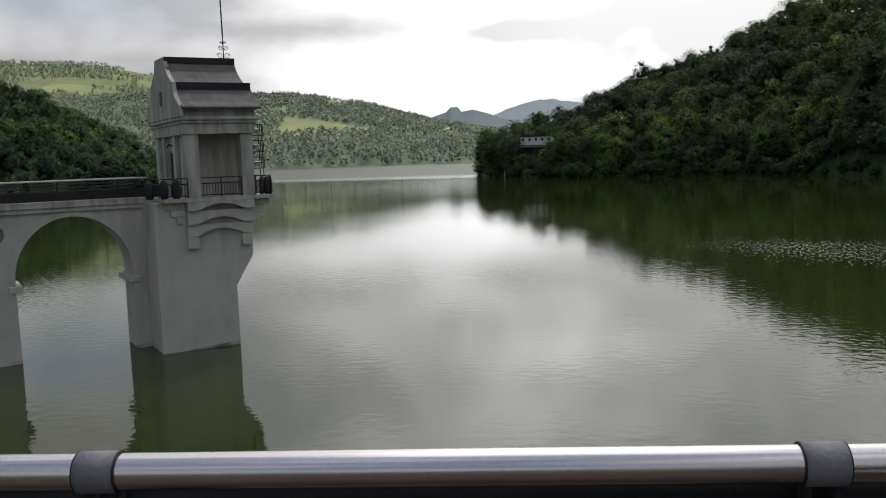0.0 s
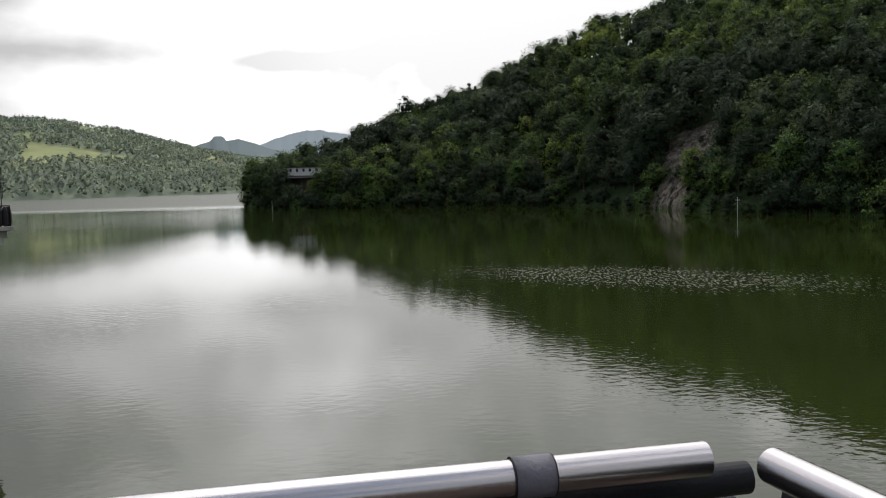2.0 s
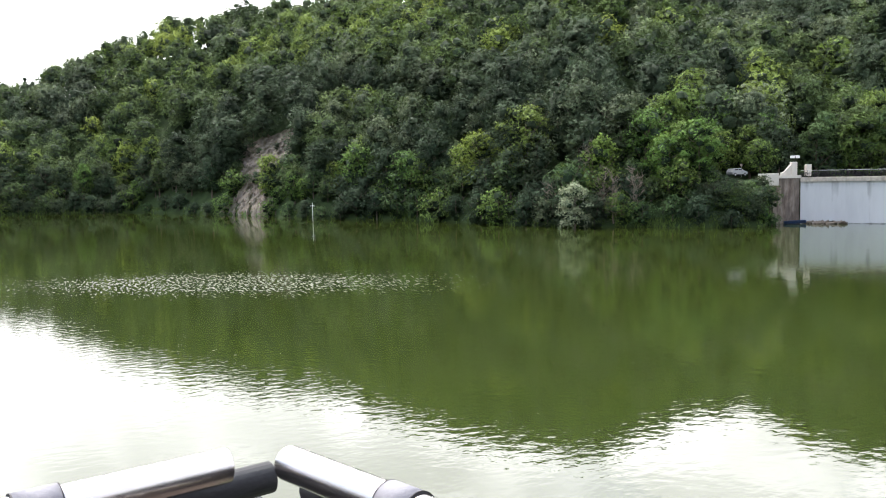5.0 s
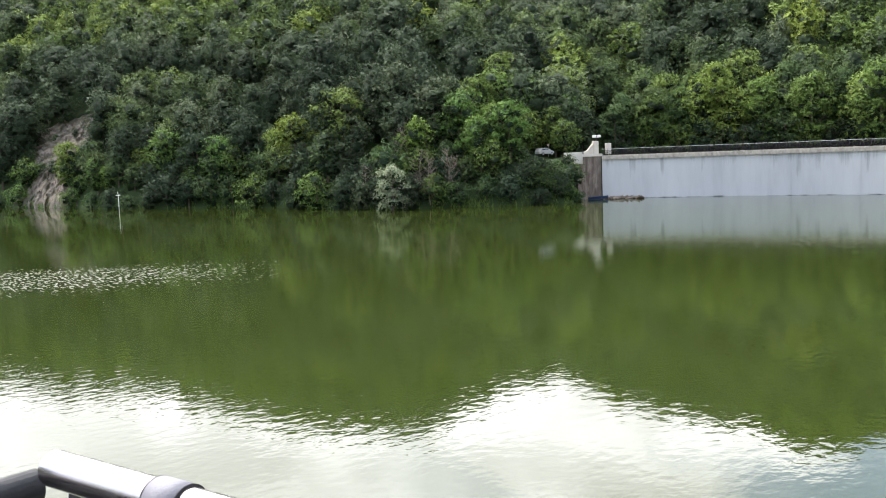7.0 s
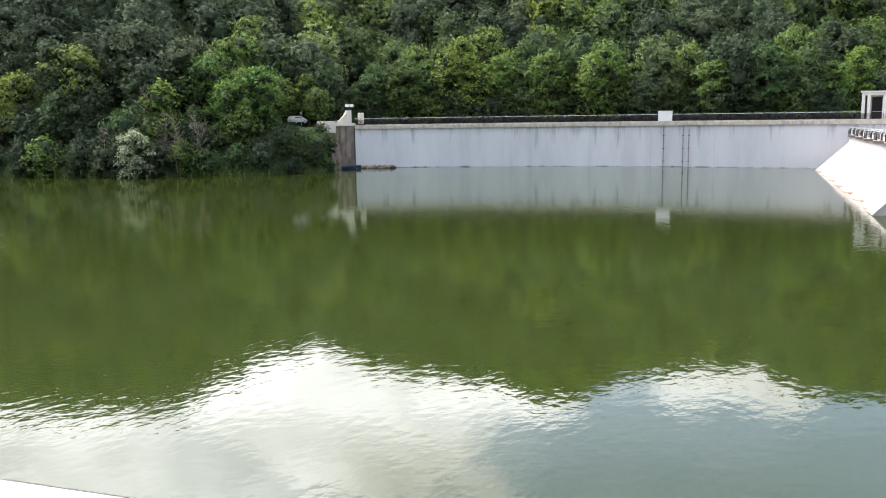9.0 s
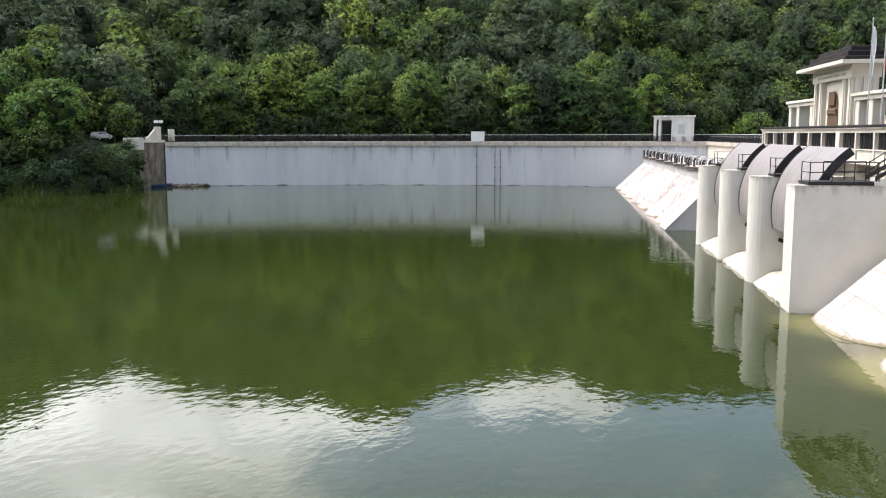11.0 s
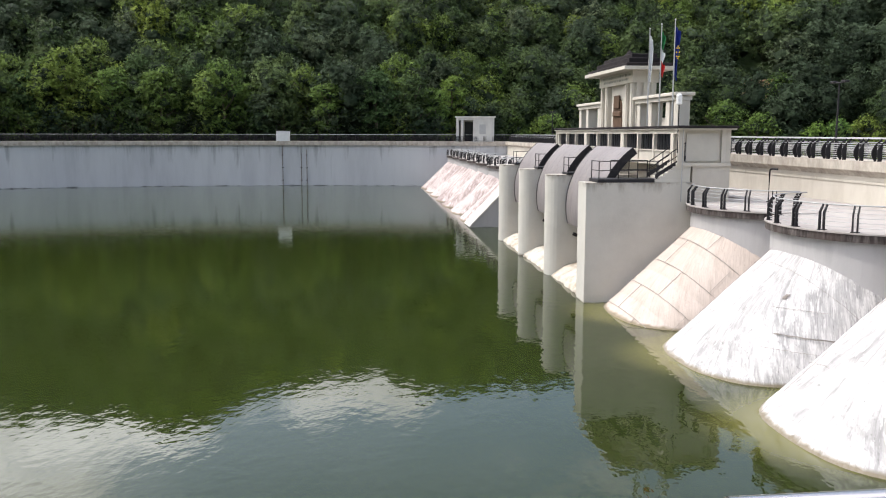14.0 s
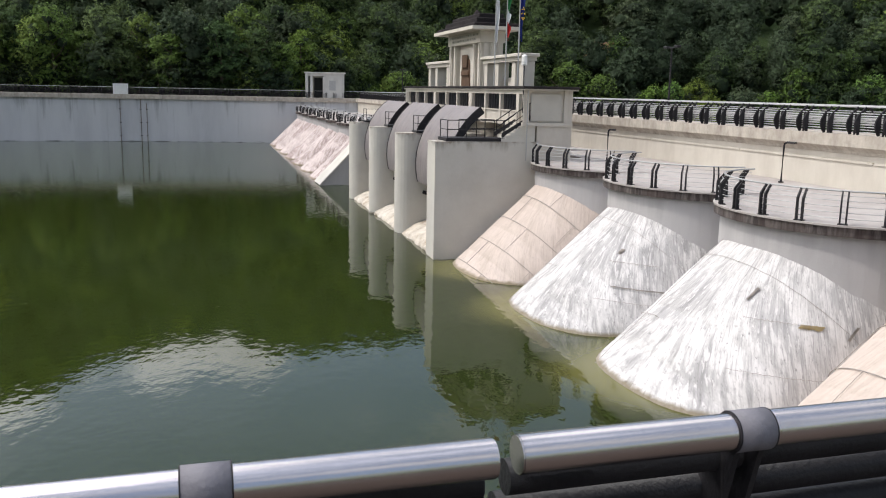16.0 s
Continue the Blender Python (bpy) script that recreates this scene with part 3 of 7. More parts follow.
def twin(ob, m=Matrix()):
    """Another part on the same mesh under the same parent."""
    o = ob.copy()
    scene.collection.objects.link(o)
    o.parent = ob.parent
    o.matrix_basis = m
    return o


def thing(name, label, category, m=Matrix(), group="", kind=""):
    ob = new(name)
    ob.matrix_world = m
    return tagged(ob, label, category, group, kind)


def box(bm, x0, x1, y0, y1, z0, z1, bevel=0.0):
    vs = [bm.verts.new(p) for p in ((x0, y0, z0), (x1, y0, z0), (x1, y1, z0), (x0, y1, z0), (x0, y0, z1), (x1, y0, z1), (x1, y1, z1), (x0, y1, z1))]
    fs = [bm.faces.new([vs[i] for i in q]) for q in ((0, 3, 2, 1), (4, 5, 6, 7), (0, 1, 5, 4), (1, 2, 6, 5), (2, 3, 7, 6), (3, 0, 4, 7))]
    if bevel:
        es = list({e for f in fs for e in f.edges})
        bmesh.ops.bevel(bm, geom=es, offset=bevel, segments=1, affect="EDGES")
    return bm


def boxes(*specs, bevel=0.0):
    bm = bmesh.new()
    for s in specs:
        box(bm, *s, bevel=bevel)
    return bm


def tube(bm, pts, r, seg=8, caps=True):
    """A round bar through points."""
    rings = []
    for i, p in enumerate(pts):
        p = Vector(p)
        d = (Vector(pts[min(i + 1, len(pts) - 1)]) - Vector(pts[max(i - 1, 0)])).normalized()
        side = d.cross(Vector((0, 0, 1)))
        side = side.normalized() if side.length > 1e-3 else Vector((1, 0, 0))
        up = side.cross(d).normalized()
        rr = r[i] if isinstance(r, (list, tuple)) else r
        rings.append([bm.verts.new(p + rr * (math.cos(k * math.tau / seg) * side + math.sin(k * math.tau / seg) * up)) for k in range(seg)])
    for a, b in zip(rings, rings[1:]):
        for k in range(seg):
            bm.faces.new((a[k], a[(k + 1) % seg], b[(k + 1) % seg], b[k]))
    if caps:
        bm.faces.new(rings[0][::-1])
        bm.faces.new(rings[-1])
    return bm


def prism(bm, profile, x0, x1):
    """A profile of (y, z) drawn out along x."""
    a = [bm.verts.new((x0, y, z)) for y, z in profile]
    b = [bm.verts.new((x1, y, z)) for y, z in profile]
    n = len(profile)
    bm.faces.new(a[::-1])
    bm.faces.new(b)
    for i in range(n):
        bm.faces.new((a[i], a[(i + 1) % n], b[(i + 1) % n], b[i]))
    return bm


def slab(bm, outline, z0, z1):
    """A plan outline of (x, y) drawn up from z0 to z1."""
    a = [bm.verts.new((x, y, z0)) for x, y in outline]
    b = [bm.verts.new((x, y, z1)) for x, y in outline]
    n = len(outline)
    bm.faces.new(a[::-1])
    bm.faces.new(b)
    for i in range(n):
        bm.faces.new((a[i], a[(i + 1) % n], b[(i + 1) % n], b[i]))
    return bm


def basis(origin, xdir):
    """A level frame: x along xdir, y to its left, z up."""
    x = Vector((*xdir, 0)).normalized()
    y = Vector((0, 0, 1)).cross(x)
    m = Matrix((x, y, Vector((0, 0, 1)))).transposed().to_4x4()
    m.translation = origin
    return m


DAM = basis((0, 0, 0), (0.934, 0.358))          # x along the crest, y upstream


# ---- ground, water, distance ----
def table(az, pairs):
    return np.interp(az, [p[0] for p in pairs], [p[1] for p in pairs])


SHORE = [(-180, 70), (-120, 70), (-75, 330), (-49, 420), (-40, 430), (-37.5, 900), (-36, 1350), (-18.6, 1350), (-18.2, 440), (-17.5, 416), (-14.9, 363), (-10, 341), (-3, 320), (2.6, 307), (8, 262), (10.8, 239),
         (13.4, 218), (19.2, 202), (26.2, 174), (30.8, 163), (35, 162), (38.4, 160), (42.7, 163), (42.95, 175.5), (44.2, 178), (45, 181), (55, 182.5), (64, 177), (73, 174), (77, 215), (85, 225), (92, 225), (100, 225), (125, 215), (150, 120), (180, 70)]
TOP = [(-180, 3), (-19, -9), (-18, 1.2), (-14.5, 1.8), (-12.7, 2.6), (-9.6, 3.5), (-7.5, 4.4), (-4.4, 5.4), (-0.4, 7.2), (4.8, 9.6), (10, 10.8), (15.6, 11.4), (19, 12.8), (23, 14.0), (27, 14.7), (31.6, 15.0),
       (36, 13.2), (41.3, 11.4), (44.6, 13.1), (49, 13.9), (52.5, 14.5), (57.8, 15.8), (62, 14.1), (66.5, 13.4), (70.4, 12.8), (73, 14.1), (76, 14.4), (83, 13.6), (95, 13.2), (112, 12.5), (125, 12), (150, 6), (180, 3)]
CREST = [(-180, 260), (-18, 452), (-12, 440), (0, 425), (10, 410), (20, 385), (40, 380), (60, 400), (76, 450), (95, 470), (112, 470), (125, 460), (180, 260)]
EYE = 10.0


def hill(az, r, r0, r1, el, allow, power=0.85):
    """Height of a slope that climbs from r0 to a crest at r1, seen el degrees up with its trees."""
    z1 = np.maximum(EYE + r1 * np.tan(np.radians(el)) - allow, 0.5)
    k = np.clip((r - r0) / np.maximum(r1 - r0, 1), 0, 1)
    up = z1 * k ** power
    back = np.clip((r - r1) / (0.8 * r1), 0, 1)
    return np.where(r < r0, -5 * np.clip((r0 - r) / 12, 0, 1) ** 0.5, up * (1 - 0.75 * back * back * (3 - 2 * back)))


def ground_height(az, r):
    az, r = np.asarray(az, float), np.asarray(r, float)
    a = np.where((az > -18.4) | (az < -70), hill(az, r, table(az, SHORE), table(az, CREST), table(az, TOP), 11.5), -5.0)
    sh = table(az, SHORE)
    bench = np.where(r < sh + 7, 8.7 * np.clip((r - sh) / 7, -0.5, 1), np.where(r < sh + 18, 8.7, 8.7 + np.maximum(a - hill(az, sh + 18, sh, table(az, CREST), table(az, TOP), 9.0), 0)))
    k = np.clip((az - 35.5) / 2.0, 0, 1) * np.clip((45.0 - az) / 0.3, 0, 1)
    a = a * (1 - k) + bench * k
    base = np.where((az > 44.6) & (r > sh - 5) & (az < 78), 8.0, -5.0)
    a = np.maximum(a, base)
    b = np.where(az < 5, hill(az, r, np.full_like(r, 1350.0), np.full_like(r, 2150.0), table(az, [(-70, 3.5), (-47, 4.2), (-39, 4.7), (-32.6, 4.5), (-28.6, 4.4), (-25.7, 3.8), (-21.3, 2.6), (-18, 1.9), (-14, 1.5), (5, 1)]), 8.0, 0.7), -5.0)
    c = np.where(az < -30, hill(az, r, np.full_like(r, 2100.0), np.full_like(r, 3100.0), table(az, [(-80, 6), (-47, 6.4), (-42.8, 6.4), (-41.6, 6.3), (-39, 5.8), (-36, 5.1), (-33, 4.2), (-30, 2)]), 4.0, 0.8), -5.0)
    d = np.where((az < -37) & (az > -80), hill(az, r, table(az, [(-80, 420), (-40, 430), (-37, 470)]), table(az, [(-80, 640), (-40, 560), (-37, 520)]), table(az, [(-80, 7), (-47.2, 5.0), (-45.5, 4.5), (-43.7, 3.5), (-41.2, 2.2), (-39.3, 1.2), (-37, -0.6)]), 9.0), -5.0)
    z = np.maximum(np.maximum(a, b), np.maximum(c, d))
    return np.maximum(z, -5.0)


def make_ground():
    azs = np.concatenate([np.arange(-180, -56, 4.0), np.arange(-56, 112, 0.75), np.arange(112, 180, 4.0)])
    rs = np.concatenate([[4, 20, 40, 60, 80], np.arange(90, 156, 6.0), np.arange(156, 200, 2.5), np.arange(200, 480, 6.0), np.arange(480, 1300, 40.0), np.arange(1300, 3400, 50.0), [3700, 4200, 4800]])
    A, R = np.meshgrid(azs, rs, indexing="ij")
    Z = ground_height(A, R)
    X, Y = R * np.sin(np.radians(A)), R * np.cos(np.radians(A))
    V = np.stack([X, Y, Z], -1).reshape(-1, 3)
    wob = np.array([noise.noise(Vector((x * 0.03, y * 0.03, 0.5))) for x, y, z in V])
    V[:, 2] += np.where(V[:, 2] > 1.0, (wob - 1) * np.minimum(V[:, 2] * 0.06, 1.6), 0)
    na, nr = len(azs), len(rs)
    faces = [(i * nr + j, i * nr + j + 1, ((i + 1) % na) * nr + j + 1, ((i + 1) % na) * nr + j) for i in range(na) for j in range(nr - 1)]
    faces.append([i * nr for i in range(na)])
    me = bpy.data.meshes.new("ground")
    me.from_pydata(V.tolist(), [], faces)
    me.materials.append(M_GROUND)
    me.materials.append(M_HAZED_GROUND)
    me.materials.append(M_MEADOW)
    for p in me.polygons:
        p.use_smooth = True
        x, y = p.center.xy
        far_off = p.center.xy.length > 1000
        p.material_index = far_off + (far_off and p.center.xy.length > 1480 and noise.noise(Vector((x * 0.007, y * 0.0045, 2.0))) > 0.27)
    return tagged(new("ground", me), "wooded hillside ground falling to the lake shore", "ground", kind="structure")


make_ground()
bm = bmesh.new()
bmesh.ops.create_circle(bm, cap_ends=True, segments=96, radius=2400)
water = tagged(new("water", mesh_of("water", bm, M_WATER)), "still green lake water with light ripples", "lake", kind="structure")


# ---- trees ----
rng = np.random.default_rng(7)


def crown_template(leaves, leaf, clumps, height, width, seed, conical=False, low=0.20, clump=(0.19, 0.30), floor=-9.0, even=0.0, tier=0.74):
    """A crown of leaf sprays on many flattened clumps that stand round an egg-shaped envelope, with a dark ragged core
    inside that stands for the inner shade.
    Returns corner points and triangles of sprays and core, and normals, for a crown with its foot at the origin."""
    g = np.random.default_rng(seed)
    f = np.concatenate([(np.arange(clumps - 1) + 0.5) / (clumps - 1), [1.0]])
    turn = np.arange(clumps) * 2.39996 + g.uniform(-0.5, 0.5, clumps)
    if conical:
        env = 1.02 - 0.92 * f
    else:
        env = np.where(f < 0.35, 0.72 + 0.28 * f / 0.35, np.clip(1 - np.abs((f - 0.35) / 0.74) ** 2.6, 0.04, 1) ** 0.5)
    rad = width * g.uniform(*clump, clumps) * (0.62 + 0.38 * env)
    off = np.maximum(width * 0.5 * env * g.uniform(0.78, 1.12, clumps) - rad * 0.75, 0) * np.where(g.uniform(size=clumps) < 0.22, 0.35, 1.0)
    off[-1] = 0
    z = height * (low + (0.86 - low) * f ** 0.85) + g.normal(0, 0.03, clumps) * height
    cs = np.stack([off * np.cos(turn), off * np.sin(turn), z], -1)
    rs = np.stack([rad, rad, rad * tier * g.uniform(0.8, 1.25, clumps)], -1)
    which = g.choice(clumps, leaves, p=rad ** 2 / (rad ** 2).sum())
    d = g.normal(size=(leaves, 3))
    d[:, 2] = np.where(d[:, 2] < -0.25, -d[:, 2], d[:, 2])
    d /= np.linalg.norm(d, axis=1, keepdims=True)
    p = cs[which] + rs[which] * d * g.uniform(0.55, 1.25, (leaves, 1))
    p[:, 2] -= 0.22 * np.linalg.norm((p - cs[which])[:, :2], axis=1) ** 2 / rs[which][:, 0]
    up = p[:, 2] > floor * height
    which, d, p = which[up], d[up], p[up]
    leaves = len(p)
    nrm = 0.7 * d + g.normal(size=d.shape) * 0.5 + (0, 0, 0.45)
    nrm /= np.linalg.norm(nrm, axis=1, keepdims=True)
    t = np.cross(nrm, g.normal(size=d.shape))
    t /= np.linalg.norm(t, axis=1, keepdims=True)
    b = np.cross(nrm, t)
    s = leaf * g.uniform(0.55, 1.4, (leaves, 1))
    bend = nrm * s * g.uniform(0.1, 0.45, (leaves, 1))
    V = np.stack([p + t * s - bend, p + b * s * 1.05 + bend * 0.4, p - t * s * 0.9 - b * s * 0.35], 1).reshape(-1, 3)
    whole = p - np.array([0, 0, height * 0.5])
    whole /= np.linalg.norm(whole, axis=1, keepdims=True)
    soft = 0.55 * d + 0.45 * whole + 0.35 * nrm + (0, 0, 0.12)
    soft = soft * (1 - even) + np.array([0, 0, even])
    soft /= np.linalg.norm(soft, axis=1, keepdims=True)
    VN = np.repeat(soft, 3, axis=0)
    Q = np.arange(len(V)).reshape(-1, 3)
    cb = bmesh.new()
    for c, r in list(zip(cs, rs))[::2 if clumps > 8 else 6]:
        q = np.array(c) * (0.62, 0.62, 1.0) - (0, 0, 0.35 * r[2])
        bmesh.ops.create_uvsphere(cb, u_segments=4, v_segments=3, radius=1.0, matrix=Matrix.Translation(q) @ Matrix.Diagonal((*(r * 0.62), 1)))
    bmesh.ops.triangulate(cb, faces=cb.faces)
    cb.verts.ensure_lookup_table()
    CV = np.array([v.co[:] for v in cb.verts]) + g.normal(size=(len(cb.verts), 3)) * width * 0.015
    CT = np.array([[v.index for v in f.verts] for f in cb.faces])
    cb.free()
    cn = CV - np.array([0, 0, height * 0.45]) + g.normal(size=CV.shape) * 0.12 * width
    cn /= np.linalg.norm(cn, axis=1, keepdims=True)
    return V, Q, CV, CT, np.concatenate([VN, cn])


def mesh_from(name, V, quads, tris, mats, mq, mt, normals, tones=None):
    me = bpy.data.meshes.new(name)
    me.vertices.add(len(V))
    me.vertices.foreach_set("co", np.asarray(V, np.float32).ravel())
    loops = np.concatenate([np.asarray(quads, np.int32).ravel(), np.asarray(tris, np.int32).ravel()])
    me.loops.add(len(loops))
    me.loops.foreach_set("vertex_index", loops)
    n, m = len(quads), len(tris)
    me.polygons.add(n + m)
    me.polygons.foreach_set("loop_start", (np.arange(n + m) * 3).astype(np.int32))
    me.polygons.foreach_set("material_index", np.concatenate([mq, mt]).astype(np.int32))
    a = me.attributes.new("custom_normal", "FLOAT_VECTOR", "POINT")
    a.data.foreach_set("vector", np.asarray(normals, np.float32).ravel())
    if tones is not None:
        q = me.attributes.new("tree_tone", "FLOAT", "POINT")
        q.data.foreach_set("value", np.asarray(tones, np.float32))
    me.update()
    for x in mats:
        me.materials.append(x)
    return me


def forest(name, label, spots, templates, mats):
    """Many trees joined: spots are rows of x, y, z, height scale, width scale, turn, tone, template."""
    VV, QQ, TT, MQ, MT, NN, TN, base = [], [], [], [], [], [], [], 0
    own = np.random.default_rng(len(spots))
    for x, y, z, sh, sw, turn, tone, k in spots:
        V, Q, CV, CT, VN = templates[int(k)]
        c, s = math.cos(turn), math.sin(turn)
        P = np.concatenate([V, CV])
        P = np.stack([(P[:, 0] * c - P[:, 1] * s) * sw + x, (P[:, 0] * s + P[:, 1] * c) * sw + y, P[:, 2] * sh + z], -1)
        VV.append(P)
        NN.append(np.stack([VN[:, 0] * c - VN[:, 1] * s, VN[:, 0] * s + VN[:, 1] * c, VN[:, 2]], -1))
        QQ.append(Q + base)
        TT.append(CT + base + len(V))
        MQ.append(np.full(len(Q), tone))
        MT.append(np.full(len(CT), len(mats) - 1))
        TN.append(np.full(len(P), own.uniform(-1, 1)))
        base += len(P)
    me = mesh_from(name, np.concatenate(VV), np.concatenate(QQ), np.concatenate(TT), mats, np.concatenate(MQ), np.concatenate(MT), np.concatenate(NN), np.concatenate(TN))
    return tagged(new(name, me), label, "forest", kind="stuff")


def scatter(az0, az1, spacing, lo, hi, jitter=0.45):
    """Spots on the slope between the radii lo(az) and hi(az), about spacing metres apart."""
    out = []
    r = 100.0
    while r < 3300:
        step = spacing / r * 57.3
        for az in np.arange(az0, az1, step):
            a = az + rng.uniform(-jitter, jitter) * step
            q = r + rng.uniform(-jitter, jitter) * spacing
            if lo(a) < q < hi(a):
                out.append((a, q))
        r += spacing * 0.9
    return np.array(out)


def plant(polar, hmin, hmax, tones, weights, nt, sink=0.6, patch=0.02):
    a, r = polar[:, 0], polar[:, 1]
    x, y, z = r * np.sin(np.radians(a)), r * np.cos(np.radians(a)), ground_height(a, r)
    n = len(a)
    h = rng.uniform(hmin, hmax, n)
    field = np.array([noise.noise(Vector((p * patch, q * patch, 3.3))) for p, q in zip(x, y)])
    order = np.clip((field + 0.6) / 1.2 + rng.normal(0, 0.22, n), 0, 0.999)
    tone = np.array(tones)[np.searchsorted(np.cumsum(weights), order * sum(weights), side="right").clip(0, len(tones) - 1)]
    return np.stack([x, y, z - sink, h, h * rng.uniform(0.8, 1.2, n), rng.uniform(0, 6.28, n), tone, rng.integers(0, nt, n)], -1)


FULL = [crown_template(1300, 0.031, 28, 1.0, w, 20 + i, low=0.10) for i, w in enumerate((0.72, 0.66, 0.78, 0.60, 0.70, 0.56, 0.64))]
TOPS = [crown_template(590, 0.042, 20, 1.0, w, 120 + i, low=0.30, floor=0.22) for i, w in enumerate((0.74, 0.66, 0.80, 0.62, 0.70, 0.58, 0.66))]
BANK = [crown_template(150, 0.085, 12, 1.0, w, 170 + i, low=0.25, floor=0.15) for i, w in enumerate((0.75, 0.66, 0.82, 0.7))]
FARTEMPL = [crown_template(32, 0.155, 6, 1.0, 1.15, 70 + i, even=0.78, clump=(0.22, 0.34)) for i in range(5)]
r0 = lambda a: float(table(a, SHORE))
r1 = lambda a: float(table(a, CREST))
def clear_of(p):
    """Leaves out the rock scar, the road bench and the houses."""
    a, r = p[:, 0], p[:, 1]
    sh = table(a, SHORE)
    dr = r - sh
    scar = (np.abs(a - np.interp(dr, [0, 6, 13, 22, 34, 50], [9.4, 9.5, 9.8, 10.2, 10.9, 12.6])) < np.interp(dr, [0, 6, 12, 16, 22, 34, 50], [1.5, 0.9, 0.2, 0.3, 1.2, 0.9, 0.3])) & (dr < 37)
    road = (a > 36) & (a < 45) & (r < sh + 19)
    houses = ((a > -15.6) & (a < -12.8) & (np.abs(r - 388) < 17)) | ((a > -11.2) & (a < -8.8) & (np.abs(r - 385) < 14)) | ((np.abs(a - 94.5) < 0.9) & (np.abs(r - 260) < 8))
    return p[~(scar | road | houses)]


keep = clear_of
hillside = keep(scatter(-18.3, 116, 8.3, lambda a: r0(a) + (10 if a < 44.5 else 4), lambda a: r1(a) + 14))
front = (hillside[:, 1] < table(hillside[:, 0], SHORE) + 36) | ((hillside[:, 1] > table(hillside[:, 0], CREST) - 8) & (hillside[:, 0] < 14))
MIX = ([0, 3, 1, 2, 5], [0.32, 0.12, 0.34, 0.20, 0.02])
forest("lower_forest", "dense mixed deciduous forest in many greens along the lake", plant(hillside[front], 12, 19, *MIX, len(FULL)), FULL, LEAF + [M_CROWN_SHADE])
forest("hillside_forest", "dense mixed deciduous forest climbing the steep bank", plant(hillside[~front], 13, 20, *MIX, len(TOPS)), TOPS, LEAF + [M_CROWN_SHADE])
left = scatter(-56, -37.4, 9, lambda a: 425, lambda a: 640 if a < -40 else 540)
forest("left_bank_forest", "dark green forest on the slope behind the bridge", plant(left, 11, 17, [0, 1, 3, 2], [0.45, 0.3, 0.15, 0.1], len(BANK)), BANK, LEAF + [M_CROWN_SHADE])
far = scatter(-50, -8, 12.5, lambda a: 1352, lambda a: 2250)
glade = np.array([noise.noise(Vector((r * math.sin(radians(a)) * 0.007, r * math.cos(radians(a)) * 0.0045, 2.0))) for a, r in far])
far = far[(glade < 0.30) | (far[:, 1] < 1480)]
forest("far_forest", "wooded hill across the lake, its greens paled for haze", plant(far, 9, 14, [0, 1, 2, 3], [0.3, 0.35, 0.2, 0.15], 5, patch=0.006), FARTEMPL, LEAF_HAZED + LEAF_HAZED[:1])


def meadow_hill():
    """Fields on the hill behind: a sheet over the slope, with hedges and copses on it."""
    azs, rs = np.arange(-60, -31, 0.5), np.arange(2200, 3150, 35.0)
    A, R = np.meshgrid(azs, rs, indexing="ij")
    Z = ground_height(A, R) + 3.0
    V = np.stack([R * np.sin(np.radians(A)), R * np.cos(np.radians(A)), Z], -1).reshape(-1, 3)
    n = len(rs)
    me = bpy.data.meshes.new("meadow")
    me.from_pydata(V.tolist(), [], [(i * n + j, i * n + j + 1, (i + 1) * n + j + 1, (i + 1) * n + j) for i in range(len(azs) - 1) for j in range(n - 1)])
    me.materials.append(M_MEADOW)
    for p in me.polygons:
        p.use_smooth = True
    tagged(new("meadow", me), "patchwork of pale green meadows on a far hill", "meadow", kind="structure")


meadow_hill()
copse = scatter(-56, -33, 15, lambda a: 2250, lambda a: 3120)
cx, cy = copse[:, 1] * np.sin(np.radians(copse[:, 0])), copse[:, 1] * np.cos(np.radians(copse[:, 0]))
sites = np.stack([rng.uniform(-2700, -1100, 260), rng.uniform(1200, 2750, 260)], -1)          # middles of the fields
near2 = np.sort(np.hypot(cx[:, None] - sites[:, 0], (cy[:, None] - sites[:, 1]) * 0.6), axis=1)
hedge = near2[:, 1] - near2[:, 0] < 9
mask = np.array([noise.noise(Vector((x * 0.005, y * 0.005, 8.0))) for x, y in zip(cx, cy)])
wooded = (hedge & (mask > -0.25)) | (mask > 0.26) | ((copse[:, 1] > 2860) & (copse[:, 0] < -41.0))
forest("meadow_copses", "dark copses and hedges between far meadows", plant(copse[wooded], 7, 13, [0, 1, 3, 2], [0.3, 0.3, 0.2, 0.2], 5, sink=-2.0), FARTEMPL, LEAF_HAZED + LEAF_HAZED[:1])



# ---- dam: wing wall, main face, crest ----
CREST_N, CREST_Z, TERRACE_Z = -29.0, 8.5, 6.0


def dam_thing(name, label, category, kind="", group=""):
    return thing(name, label, category, DAM, group, kind)


def polar(az, r, z=0.0):
    return Vector((r * math.sin(radians(az)), r * math.cos(radians(az)), z))


WING = [(122.0, 124.4), (132.6, 110.8), (142.2, 97.6), (148.6, 82.8), (152.6, 72.6), (156.4, 60.0), (159.6, 46.5), (162.6, 33.0), (165.6, 19.0)]


def smooth_line(pts, n):
    """Points along a smooth curve through pts."""
    P = np.array(pts, float)
    d = np.concatenate([[0], np.cumsum(np.hypot(*np.diff(P, axis=0).T))])
    t = np.linspace(0, d[-1], n)
    c = np.polyfit(d, P, 4)
    return [tuple(sum(c[k] * q ** (4 - k) for k in range(5))) for q in t]


def offset_line(pts, w):
    P = np.array(pts)
    T = np.gradient(P, axis=0)
    T /= np.linalg.norm(T, axis=1, keepdims=True)
    return [tuple(p) for p in P + w * np.stack([-T[:, 1], T[:, 0]], -1)]


